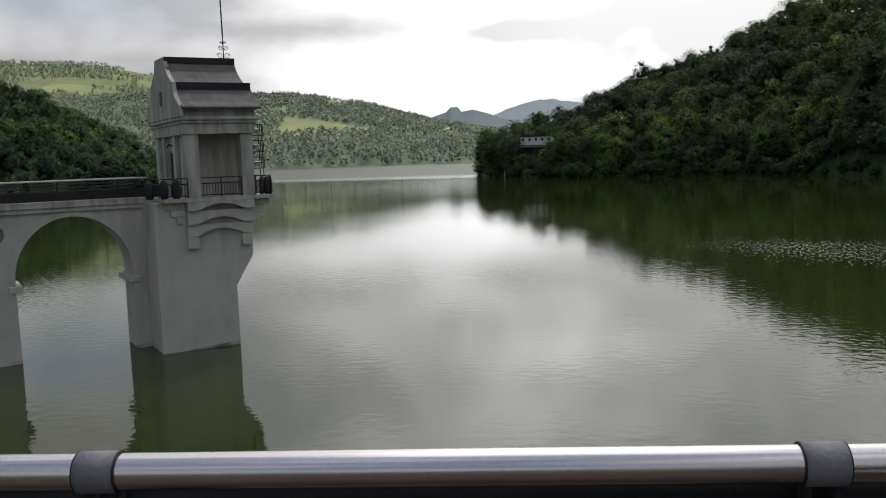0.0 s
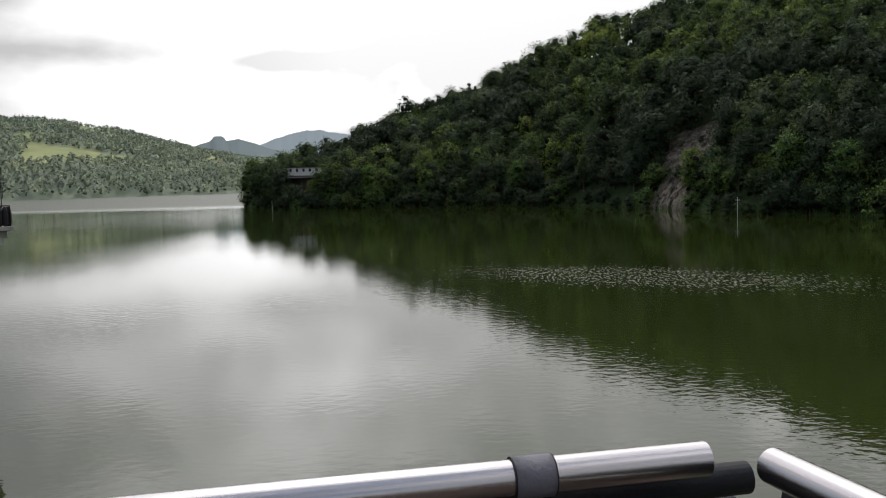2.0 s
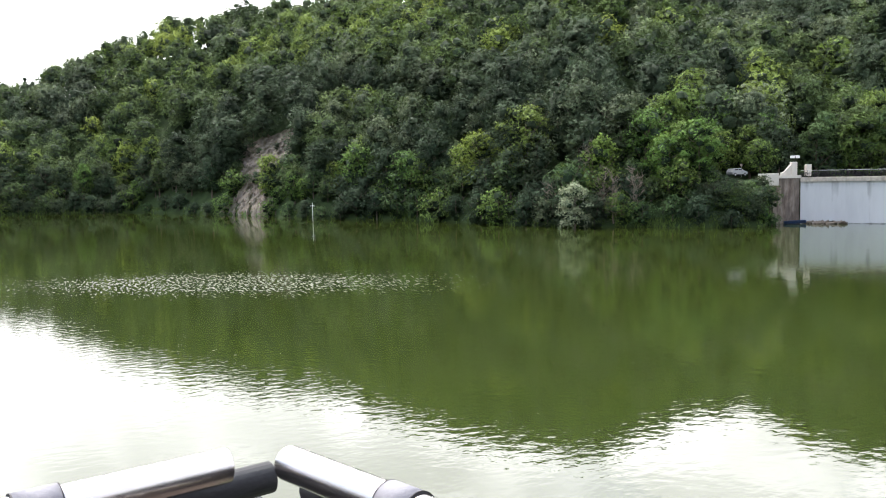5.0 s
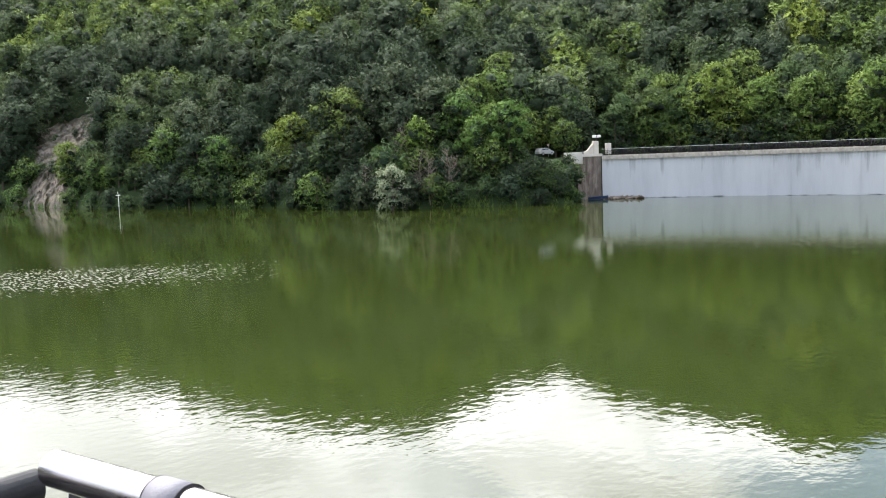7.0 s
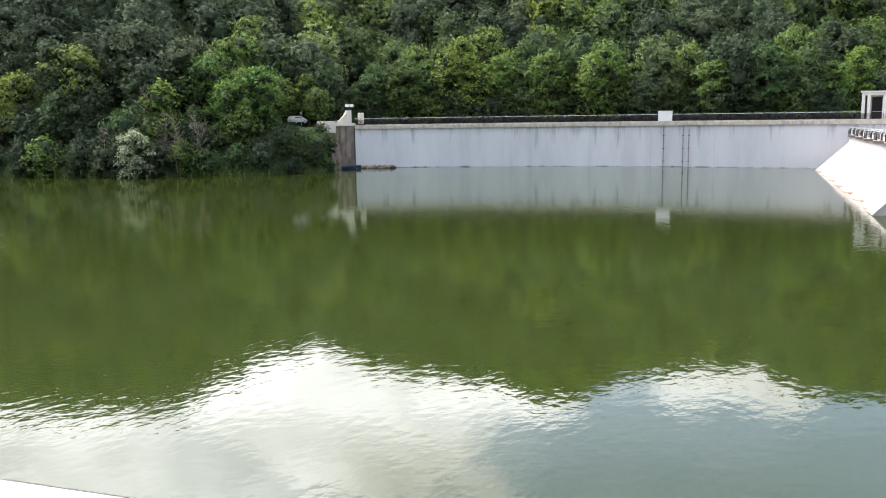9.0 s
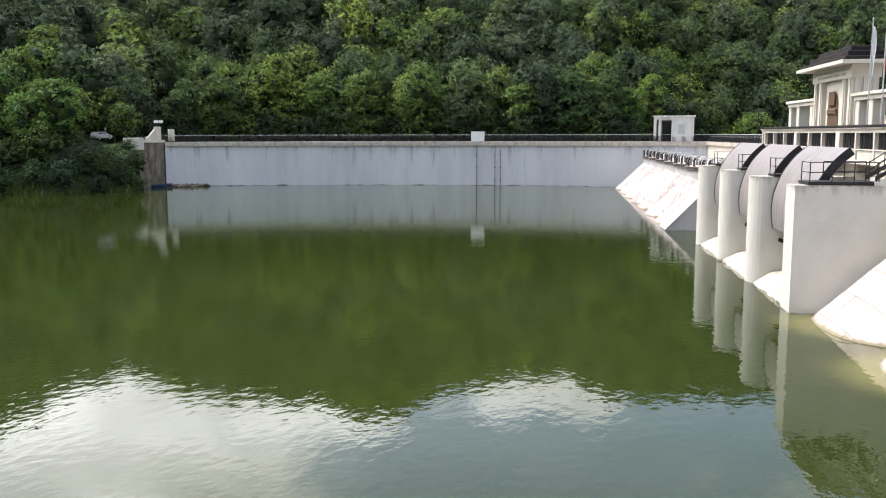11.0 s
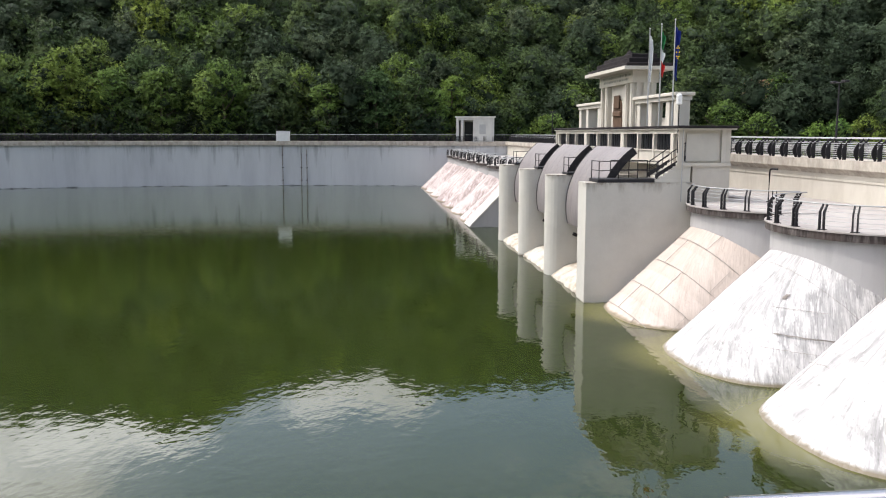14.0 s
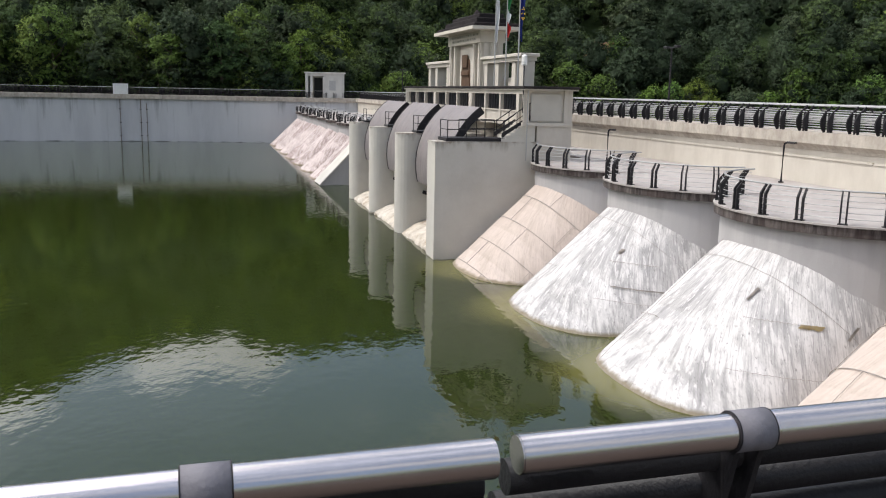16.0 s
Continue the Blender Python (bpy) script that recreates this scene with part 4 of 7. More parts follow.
WL = smooth_line(WING, 31)
WAZ = [math.degrees(math.atan2(x, y)) for x, y in WL]
wing = thing("wing_wall", "long grey concrete retaining wall with vertical streaks", "dam wall", kind="structure")
for i in range(0, 30, 3):
    seg = WL[i:i + 4]
    back = offset_line(WL, 3.0)[i:i + 4]
    k = 0.014 / 5
    a = [tuple(np.array(seg[0]) * (1 - k) + np.array(seg[1]) * k)] + seg[1:-1] + [tuple(np.array(seg[-1]) * (1 - k) + np.array(seg[-2]) * k)]
    part("panel", slab(bmesh.new(), a + back[::-1], -4, 7.7), M_WALL, wing)
part("joint_fill", slab(bmesh.new(), offset_line(WL, 0.12) + offset_line(WL, 2.9)[::-1], -4, 7.69), M_WALL, wing)
part("coping", slab(bmesh.new(), offset_line(WL, -0.35) + offset_line(WL, 3.2)[::-1], 7.704, 8.5), M_COPING, wing, "stained pale concrete coping")
part("crest_road", slab(bmesh.new(), offset_line(WL, 3.25) + offset_line(WL, 8.5)[::-1], 6.5, 8.3), M_ROAD, wing)

main = dam_thing("dam_body", "pale concrete dam body behind the buttresses", "dam", "structure")
part("body", boxes((1.5, 163, CREST_N - 6, CREST_N, -4, 7.6)), M_CREAM, main)
part("coping", prism(bmesh.new(), [(CREST_N - 6.3, 7.604), (CREST_N + 0.05, 7.604), (CREST_N + 0.12, 7.75), (CREST_N + 0.4, 7.95), (CREST_N + 0.4, 8.5), (CREST_N - 0.5, 8.5), (CREST_N - 0.5, 8.3), (CREST_N - 6.3, 8.3)], 1.5, 166), M_COPING, main, "cream weathered coping")
part("terrace", boxes((1.5, 163, CREST_N + 0.01, -24.4, -4, TERRACE_Z - 0.03)), M_DECK, main)
for k in range(16):
    part("string_course", boxes((1.6 + 10 * k, 11.5 + 10 * k, CREST_N + 0.002, CREST_N + 0.06, 7.22, 7.32)), M_CREAM, main)


# ---- buttress heads with their round terraces ----
def arc_line(s, R, n=28, a0=0.0, a1=180.0, out=0.0):
    return [(s + R * math.cos(radians(a0 + (a1 - a0) * k / n)), out - 23.35 + 0.86 * R * math.sin(radians(a0 + (a1 - a0) * k / n))) for k in range(n + 1)]


HEAD_TILT = 43.5


def head_point(s, q, f, out=0.0, proud=0.0):
    """A point on a head's skin: q metres down the slope, f round it; the section grows blunter and wider towards the foot, most on its lee flank."""
    al = radians(HEAD_TILT)
    d, up = Vector((0, math.cos(al), -math.sin(al))), Vector((0, math.sin(al), math.cos(al)))
    k = max(q, 0.0)
    c, e = math.cos(f), math.sin(f)
    k = k if c < 0 else 0.25 * k
    n = min(2 + 0.18 * k, 3.0)
    rad = (4.75 + proud) * (abs(c) ** n + abs(e) ** n) ** (-1 / n)
    return Vector((s, out - 19.7, 5.15)) - up * 4.75 + d * q + rad * (c * (1 + 0.032 * k) * Vector((1, 0, 0)) + e * up)


def head_mesh(s, out=0.0):
    """An inclined half round head, with the lift joints as shallow steps."""
    al = radians(HEAD_TILT)
    bm = bmesh.new()
    uv = bm.loops.layers.uv.new("run_off")
    place_of = {}
    rows = []
    for q, g in ((-1.1, 0), (0.05, 0), (0.10, -0.03), (0.15, 0), (1.95, 0), (2.0, -0.02), (2.05, 0), (4.0, 0), (4.05, -0.02), (4.1, 0), (6.0, 0), (6.05, -0.02), (6.1, 0), (8.2, 0.02), (10.0, 0.02), (12.0, 0.03)):
        row = []
        for k in range(29):
            f = math.pi * k / 28
            wob = 0.05 * noise.noise(Vector((s + k * 0.4, q * 0.6, 1)))
            v = bm.verts.new(head_point(s, q, f, out, g + wob))
            start = 2 * math.atan(math.tan((math.pi / 2 - f) / 2) * math.exp(-(q - 4) / math.tan(al) / 4.75))
            place_of[v] = (4.75 * start + 1.7 * s, q + 0.3 * s)
            row.append(v)
        a, b = row[0].co, row[-1].co
        rows.append([bm.verts.new((a.x, a.y, a.z - 7))] + row + [bm.verts.new((b.x, b.y, b.z - 7))])
    for a, c in zip(rows, rows[1:]):
        for k in range(len(a) - 1):
            face = bm.faces.new((a[k], a[k + 1], c[k + 1], c[k]))
            for lp in face.loops:
                if lp.vert in place_of:
                    lp[uv].uv = place_of[lp.vert]
    return bm


M_SPALL = material("yellowish_broken_concrete", (0.46, 0.37, 0.20), 0.95, 0, (0.30, 0.22, 0.12), 4.0, 0.8, 0.6, 20)
M_JOINT = material("weathered_joint_mortar", (0.36, 0.325, 0.295), 0.95, 0, (0.26, 0.235, 0.215), 2.0, 0.8, 0.5, 20)


def strip(pts, wide):
    """A thin band of joint mortar, 12 mm thick, along points on a face."""
    bm = bmesh.new()
    tube(bm, pts, wide.length * 0.5, 4, True)
    return bm


def buttress(s, mat, label, label2, out=0.0, headed=True):
    b = dam_thing("buttress", label, "buttress", group="buttress heads of the dam")
    if headed:
        hd = part("head", head_mesh(s, out), mat, b, label2, smooth=True)
    else:
        hd = part("side_wall", prism(bmesh.new(), [(-8.4, -4), (-12.3, 0), (-17.3, 5.2), (-17.6, 5.5), (-22, 5.5), (-22, -4)], s + 0.9, s + 5.1), M_DRUM, b, "plain grey sloping end wall")
        part("coping", prism(bmesh.new(), [(-12.24, 0.1), (-17.24, 5.3), (-17.34, 5.2), (-12.34, 0.0)], s + 0.82, s + 5.1), M_CONC, hd)
    slope, up = Vector((0, math.cos(radians(HEAD_TILT)), -math.sin(radians(HEAD_TILT)))), Vector((0, math.sin(radians(HEAD_TILT)), math.cos(radians(HEAD_TILT))))

    def on_head(q, f):
        return head_point(s, q, f, out, 0.05)

    if mat is M_PINK:
        rows = (1.5, 3.3, 5.1, 6.9, 8.7)
        for q in rows:
            part("lift_joint", strip([on_head(q, radians(4 + 172 * k / 40)) for k in range(41)], slope * 0.034), M_JOINT, hd)
        for i, q in enumerate(rows):
            for f in ((52, 96, 140) if i % 2 else (74, 118)):
                side = Vector((-math.sin(radians(f)), 0, 0)) + up * math.cos(radians(f))
                part("lift_joint", strip([on_head(q - 1.8 * (1 - k / 4), radians(f)) for k in range(5)], side * 0.028), M_JOINT, hd)
    elif headed:
        level = 4.8 / math.tan(radians(HEAD_TILT))
        for q, f0, f1, lie in ((1.3, 4, 176, 0.0), (2.6, 118, 140, level), (4.0, 126, 158, level), (4.6, 60, 84, 0.0)):
            mid_f = radians((f0 + f1) / 2)
            part("lift_joint", strip([on_head(q + lie * (math.sin(radians(f0 + (f1 - f0) * k / 60)) - math.sin(mid_f)) + 0.05 * noise.noise(Vector((k * 0.5, s, q))), radians(f0 + (f1 - f0) * k / 60)) for k in range(61)], slope * 0.016), M_JOINT, hd)
        for f, q0, q1 in ((70, 0.2, 8.0),):
            side = Vector((-math.sin(radians(f)), 0, 0)) + up * math.cos(radians(f))
            part("lift_joint", strip([on_head(q0 + (q1 - q0) * k / 24, radians(f + 0.5 * noise.noise(Vector((k * 0.4, s, f))))) for k in range(25)], side * 0.016), M_JOINT, hd)
    if 20 < s < 40:
        def patch(q0, q1, f0, f1, mat_, label_):
            """A thin mended or broken spot with ragged edges on the head's skin."""
            pb = bmesh.new()
            grid = [[pb.verts.new(on_head(q0 + (q1 - q0) * a / 4 + 4.8 / math.tan(radians(HEAD_TILT)) * (math.sin(radians(f0 + (f1 - f0) * c / 12)) - math.sin(radians((f0 + f1) / 2))) + 0.06 * noise.noise(Vector((a, c, s))), radians(f0 + (f1 - f0) * c / 12 + 0.5 * noise.noise(Vector((a * 2, c * 2, s + 3)))))) for c in range(13)] for a in range(5)]
            for ra, rb in zip(grid, grid[1:]):
                for c in range(12):
                    pb.faces.new((ra[c], ra[c + 1], rb[c + 1], rb[c]))
            bmesh.ops.solidify(pb, geom=pb.faces[:], thickness=0.03)
            part("spalled_patch", pb, mat_, hd, label_)

        if s < 30:
            patch(1.92, 2.10, 136, 143, M_SPALL, "yellowish broken concrete patch")
            patch(1.9, 2.5, 114.2, 115.4, M_JOINT, "dark weathered slit")
            patch(0.9, 1.5, 152, 153, M_JOINT, "dark weathered slit")
        else:
            patch(3.40, 3.45, 128, 150, M_JOINT, "rough brown joint")
            patch(2.3, 2.6, 118, 120, M_JOINT, "dark weathered spot")
    R = 4.72
    part("drum", slab(bmesh.new(), [(s + R, -26)] + arc_line(s, R, out=out) + [(s - R, -26)], -4, 5.6), M_DRUM, b, smooth=False)
    R = 5.0
    part("deck_edge", slab(bmesh.new(), [(s + R - 0.15, -24.2)] + arc_line(s, R, out=out) + [(s - R + 0.15, -24.2)], 5.604, 5.93), M_DARK, b, "dark stained deck edge")
    R = 5.06
    part("deck", slab(bmesh.new(), [(s + R - 0.15, -24.38)] + arc_line(s, R, out=out) + [(s - R + 0.15, -24.38)], 5.934, 6.0), M_DECK, b)
    return b


def terrace_post():
    """Twin dark plates that lean back at the top, on a base plate. x along the edge, y outward."""
    bm = bmesh.new()
    for x in (-0.095, 0.095):
        prism(bm, [(0.02, 0), (0.17, 0), (0.17, 0.78), (-0.08, 1.10), (-0.15, 1.06), (0.05, 0.74)], x - 0.027, x + 0.027)
    box(bm, -0.16, 0.16, -0.06, 0.18, 0.001, 0.03)
    return mesh_of("post", bm, M_IRON)


POST = terrace_post()


def terrace_railing(s, out=0.0):
    r = dam_thing("terrace_railing", "curved railing of dark twin-plate posts with a pale top tube", "railing", group="terrace railings")
    for k in range(9):
        a = radians(14.5 + 140 * k / 8)
        x, y = s + 4.78 * math.cos(a), out - 23.35 + 0.86 * 4.78 * math.sin(a)
        p = new("post", POST)
        p.parent = r
        p.matrix_basis = Matrix.Translation((x, y, 6.002)) @ Matrix.Rotation(a - math.pi / 2, 4, "Z")
    part("top_tube", tube(bmesh.new(), [(x, y, 7.10) for x, y in arc_line(s, 4.66, 26, 8, 172, out)], 0.032, 8), M_PLATE, r, "pale steel tube")
    for z, w in ((6.20, 4.86), (6.40, 4.88), (6.60, 4.88), (6.79, 4.8), (6.95, 4.74)):
        part("wire", tube(bmesh.new(), [(x, y, z) for x, y in arc_line(s, w, 26, 9, 171, out)], 0.012, 4), M_PLATE, r)


NEAR_HEADS = [46.6, 36.7, 26.8, 16.9, 7.0]
FAR_HEADS = [90.4 + 9.9 * k for k in range(8)]
for i, s in enumerate(NEAR_HEADS):
    buttress(s, M_PINK if i in (0, 3) else M_FACE, "inclined half-round concrete buttress below a round terrace", "smooth pinkish recast concrete" if i in (0, 3) else "bleached streaked white concrete")
    terrace_railing(s)
for s in FAR_HEADS:
    buttress(s, M_RED, "inclined half-round concrete buttress below a round terrace", "reddish streaked pale concrete", 2.0, s > 91)
    terrace_railing(s, 2.0)


# ---- crest railing ----
def crest_post():
    """A pair of D-shaped black plates, a bar between them and arms that reach back to the top tube."""
    bm = bmesh.new()
    for x in (-0.25, 0.25):
        prof = [(-0.04, 0.02), (0.06, 0.0)] + [(0.06 + 0.2 * math.sin(math.pi * t / 8), 0.95 * t / 8) for t in range(1, 8)] + [(0.06, 0.95), (-0.04, 0.95)]
        prism(bm, prof, x - 0.03, x + 0.03)
        prism(bm, [(-0.04, 0.84), (0.04, 0.95), (-0.30, 1.27), (-0.36, 1.22)], x - 0.025, x + 0.025)
    box(bm, -0.03, 0.03, -0.05, 0.03, 0.0, 0.95)
    return mesh_of("post", bm, M_IRON)


CPOST = crest_post()


def crest_railing(pts, label, spacing=1.75, group="crest railings", cat="railing", bars=None):
    """A railing along plan points in the world (outward to the right of the way), on the coping."""
    r = thing("crest_railing", label, cat, group=group)
    P = np.array(pts)
    d = np.concatenate([[0], np.cumsum(np.hypot(*np.diff(P, axis=0).T))])
    for q in np.arange(spacing / 2, d[-1], spacing):
        x, y = np.interp(q, d, P[:, 0]), np.interp(q, d, P[:, 1])
        x2, y2 = np.interp(q + 0.3, d, P[:, 0]), np.interp(q + 0.3, d, P[:, 1])
        t = math.atan2(y2 - y, x2 - x)
        p = new("post", CPOST)
        p.parent = r
        p.matrix_basis = Matrix.Translation((x, y, 8.502)) @ Matrix.Rotation(t + math.pi, 4, "Z")
    inner = offset_line(pts, 0.34)
    part("top_tube", tube(bmesh.new(), [(x, y, 9.76) for x, y in inner], 0.038, 8), M_PLATE, r, "pale steel tube")
    for z in (8.62, 8.74, 8.86, 8.98, 9.10, 9.22, 9.34, 9.46):
        part("bar", tube(bmesh.new(), [(x, y, z) for x, y in offset_line(pts, 0.06)], 0.026, 5), bars or M_PLATE, r)


def dam_line(s0, s1, n, y):
    return [tuple((DAM @ Vector((s0 + (s1 - s0) * k / n, y, 0)))[:2]) for k in range(n + 1)]


RAIL_LABEL = "crest railing of black D-shaped plates and pale steel bars"
crest_railing(dam_line(67, 2, 12, CREST_N + 0.1), RAIL_LABEL)
crest_railing(dam_line(160, 68, 16, CREST_N + 0.1), RAIL_LABEL)
crest_railing(dam_line(2, 162, 12, CREST_N - 5.9), RAIL_LABEL, 3.5)
crest_railing(offset_line(WL, 0.0), "black crest railing of D-shaped plates and dark bars", bars=M_IRON)

# ---- spillway ----
M_SILL = material("worn_pale_sill", (0.54, 0.48, 0.40), 0.92, 0, (0.22, 0.165, 0.11), 1.4, 0.85, 0.6, 8, third=(0.66, 0.63, 0.58), third_scale=0.5)
PIERS = (50.3, 60.2, 70.1, 80.0)
for s in PIERS:
    p = dam_thing("spillway_pier", "tall pale concrete spillway pier with a stained top edge", "pier", group="spillway piers")
    w = 0.9
    nose = [(s - w, -14.5)] + [(s + w * math.cos(radians(180 - a)), -14.5 + 0.95 * math.sin(radians(a))) for a in range(15, 180, 15)] + [(s + w, -14.5), (s + w, -20.0), (s - w, -20.0)]
    if s < 51:
        nose = [(s - w, -13.6), (s + w, -13.6), (s + w, -20.0), (s - w, -20.0)]
    part("shaft", slab(bmesh.new(), nose, -4, 7.0), M_PIER, p)
    c = np.array(nose).mean(0)
    part("cap", slab(bmesh.new(), [tuple(c + (np.array(q) - c) * 1.008) for q in nose], 7.003, 7.15), M_PIER, p, "rain-stained cap")


def sill_nose(s0, s1):
    """The rounded overflow sill of one bay: a bull-nosed profile with a worn, uneven underside."""
    bm = bmesh.new()
    prof = [(-19.5, -4), (-19.5, 0.9), (-17.0, 1.05), (-15.6, 0.95), (-14.9, 0.74), (-14.3, 0.46), (-13.95, 0.18), (-13.85, -0.1), (-14.0, -0.4), (-14.3, -0.6), (-14.4, -4)]
    rows = []
    for k in range(25):
        x = s0 + (s1 - s0) * k / 24
        row = []
        for y, z in prof:
            w = 0.30 if -14.35 < y and z < 0.47 else 0.03
            row.append(bm.verts.new((x, y + w * noise.noise(Vector((x * 1.1, y, z * 2))), z + 0.7 * w * noise.noise(Vector((x * 1.7, y * 2, 5))))))
        rows.append(row)
    for a, b in zip(rows, rows[1:]):
        for k in range(len(prof) - 1):
            bm.faces.new((a[k], a[k + 1], b[k + 1], b[k]))
    bm.faces.new(rows[0])
    bm.faces.new(rows[-1][::-1])
    return bm


for s0, s1 in zip(PIERS, PIERS[1:]):
    sl = dam_thing("spillway_sill", "pale rounded overflow sill with a worn edge at the waterline", "sill", group="spillway sills")
    part("nose", sill_nose(s0 + 0.92, s1 - 0.92), M_SILL, sl, smooth=True)
for s in (55.25, 65.15, 75.05):
    g = dam_thing("spillway_gate", "curved grey steel spillway gate with plate seams", "gate", group="spillway gates")
    n, R = 24, 5.16
    ang = np.linspace(-14, 54, n)
    arc = [(-20 + R * math.cos(radians(a)), 5.0 + R * math.sin(radians(a))) for a in ang]
    inner = [(-20 + (R - 0.3) * math.cos(radians(a)), 5.0 + (R - 0.3) * math.sin(radians(a))) for a in ang]
    for k in range(6):
        w0, w1 = s - 3.98 + k * 7.96 / 6, s - 3.98 + (k + 1) * 7.96 / 6
        part("skin_plate", prism(bmesh.new(), arc + inner[::-1], w0 + 0.012, w1 - 0.012), M_GATE, g)
    part("back_plate", prism(bmesh.new(), [(y - 0.02, z) for y, z in inner] + [(y - 0.1, z) for y, z in inner[::-1]], s - 3.95, s + 3.95), M_IRON, g)
    for x in (s - 3.96, s + 3.96):
        rim = [(-20 + (R + 0.03) * math.cos(radians(a)), 5.0 + (R + 0.03) * math.sin(radians(a))) for a in ang]
        rin = [(-20 + (R - 0.45) * math.cos(radians(a)), 5.0 + (R - 0.45) * math.sin(radians(a))) for a in ang]
        part("edge_girder", prism(bmesh.new(), rim + rin[::-1], x - 0.05, x + 0.05), M_IRON, g, "dark edge girder")
        part("arm", tube(bmesh.new(), [(x, -15.4, 3.0), (x, -19.5, 1.4)], 0.14, 6), M_IRON, g)
part("sill", boxes((51.3, 79.0, -22, -16.5, -4, -0.3)), M_CONC, main)
part("spillway_back", boxes((51.3, 79.0, -22.2, -20.5, -4, 6.5)), M_CONC, main)


def guard(m, pts, name="steel_guardrail", label="dark tubular steel guardrail on a spillway pier", z=0.0, high=1.05, group="pier guardrails"):
    r = thing(name, label, "guardrail", m, group)
    for a, b in zip(pts, pts[1:]):
        a, b = Vector(a), Vector(b)
        n = max(1, round((b - a).length / 1.1))
        for k in range(n + 1):
            q = a.lerp(b, k / n)
            part("post", tube(bmesh.new(), [q, q + Vector((0, 0, high))], 0.03, 6), M_IRON, r)
        for h in (0.5, high):
            part("bar", tube(bmesh.new(), [a + Vector((0, 0, h)), b + Vector((0, 0, h))], 0.028, 6), M_IRON, r)
    return r


for s in PIERS[1:]:
    part("walkway", boxes((s - 0.95, s + 0.6, -17.3, -14.9, 7.16, 7.32), bevel=0.02), M_IRON, tagged(dam_thing("pier_walkway", "dark steel walkway plate on a pier", "walkway", group="pier walkways")))
    guard(DAM, [(s + 0.5, -15.0, 7.32), (s - 0.85, -15.0, 7.32), (s - 0.85, -17.2, 7.32)])
part("walkway", boxes((49.5, 51.4, -18.0, -14.3, 7.16, 7.36), bevel=0.02), M_IRON, dam_thing("pier_walkway", "dark steel walkway plate on a pier", "walkway", group="pier walkways"))
guard(DAM, [(51.2, -14.4, 7.36), (49.6, -14.4, 7.36), (49.6, -17.9, 7.36)])
guard(DAM, [(51.3, -15.6, 7.36), (51.3, -17.9, 7.36)])
stair = dam_thing("pier_stair", "short concrete stair with dark handrails up to the gatehouse", "stair")
for k in range(6):
    part("step", boxes((49.42, 51.1, -19.9, -17.75 - 0.27 * k, 7.152 + 0.19 * k, 7.342 + 0.19 * k), bevel=0.01), M_CONC, stair)
for x in (49.55, 51.0):
    part("handrail", tube(bmesh.new(), [(x, -17.9, 8.35), (x, -19.6, 9.5), (x, -19.9, 9.5)], 0.03, 6), M_IRON, stair)
    part("mid_rail", tube(bmesh.new(), [(x, -17.9, 7.9), (x, -19.6, 9.05)], 0.025, 6), M_IRON, stair)
    part("stringer", prism(bmesh.new(), [(-17.8, 7.4), (-17.8, 7.65), (-19.6, 8.75), (-19.6, 8.5)], x - 0.04, x + 0.04), M_IRON, stair)
    for q, z in ((-17.95, 7.4), (-18.75, 7.9), (-19.55, 8.4)):
        part("post", tube(bmesh.new(), [(x, q, z), (x, q, z + 1.05)], 0.028, 6), M_IRON, stair)

# ---- gatehouse over the spillway ----
gh = dam_thing("gatehouse", "long low cream gatehouse with dark roof and window row", "gatehouse")
part("base", boxes((49.4, 80.9, -22.3, -20.02, -4, 8.3)), M_CREAM, gh)
part("floor_band", boxes((49.3, 81.0, -22.3, -19.0, 8.1, 8.32)), M_CREAM, gh)
part("back_wall", boxes((49.4, 80.9, -22.3, -22.05, 8.324, 10.25)), M_CREAM, gh)
part("end_wall", boxes((49.4, 49.7, -19.45, -19.1, 8.324, 10.25), (49.4, 49.7, -22.04, -21.75, 8.324, 10.25), (49.55, 49.7, -21.75, -19.45, 8.324, 10.25)), M_CREAM, gh)
part("end_wall", boxes((80.6, 80.9, -22.04, -19.1, 8.324, 10.25)), M_CREAM, gh)
part("end_panel", boxes((49.46, 49.546, -21.6, -19.6, 8.4, 10.05)), M_SHUTTER, gh, "plain grey shutter panel")
part("lintel", boxes((49.705, 80.595, -19.4, -19.1, 10.02, 10.25)), M_CREAM, gh)
for gi, s0 in enumerate((50.3, 60.2, 70.1)):
    part("pillar", boxes((s0 - 0.3 + (0.12 if gi == 0 else 0), s0 + 0.3, -19.45, -19.04, 8.324, 10.02)), M_CREAM, gh)
    for k in range(3):
        a, b = s0 + 0.35 + k * 3.1, s0 + 0.35 + (k + 1) * 3.1 - 0.05
        part("panel", boxes((a + 0.12, b - 0.12, -19.38, -19.16, 8.324, 8.95)), M_CREAM, gh)
        part("sill", boxes((a + 0.05, b - 0.05, -19.42, -19.08, 8.952, 9.02)), M_CREAM, gh)
        win = part("window", boxes((a + 0.1, b - 0.1, -19.33, -19.30, 9.024, 10.02)), M_GLASS, gh, "dark glazing with thin bars")
        for m in range(1, 6):
            x = a + 0.1 + (b - a - 0.2) * m / 6
            part("glazing_bar", boxes((x - 0.02, x + 0.02, -19.30, -19.27, 9.03, 10.01)), M_IRON, win)
        part("mullion", boxes((b - 0.1, b + 0.12, -19.43, -19.06, 8.324, 10.02)), M_CREAM, gh)
part("roof", boxes((49.05, 80.95, -22.5, -18.98, 10.254, 10.34)), M_CREAM, gh)
part("roof_edge", boxes((48.95, 81.05, -22.58, -18.90, 10.344, 10.5), bevel=0.03), M_ROOF, gh, "dark roof edge")
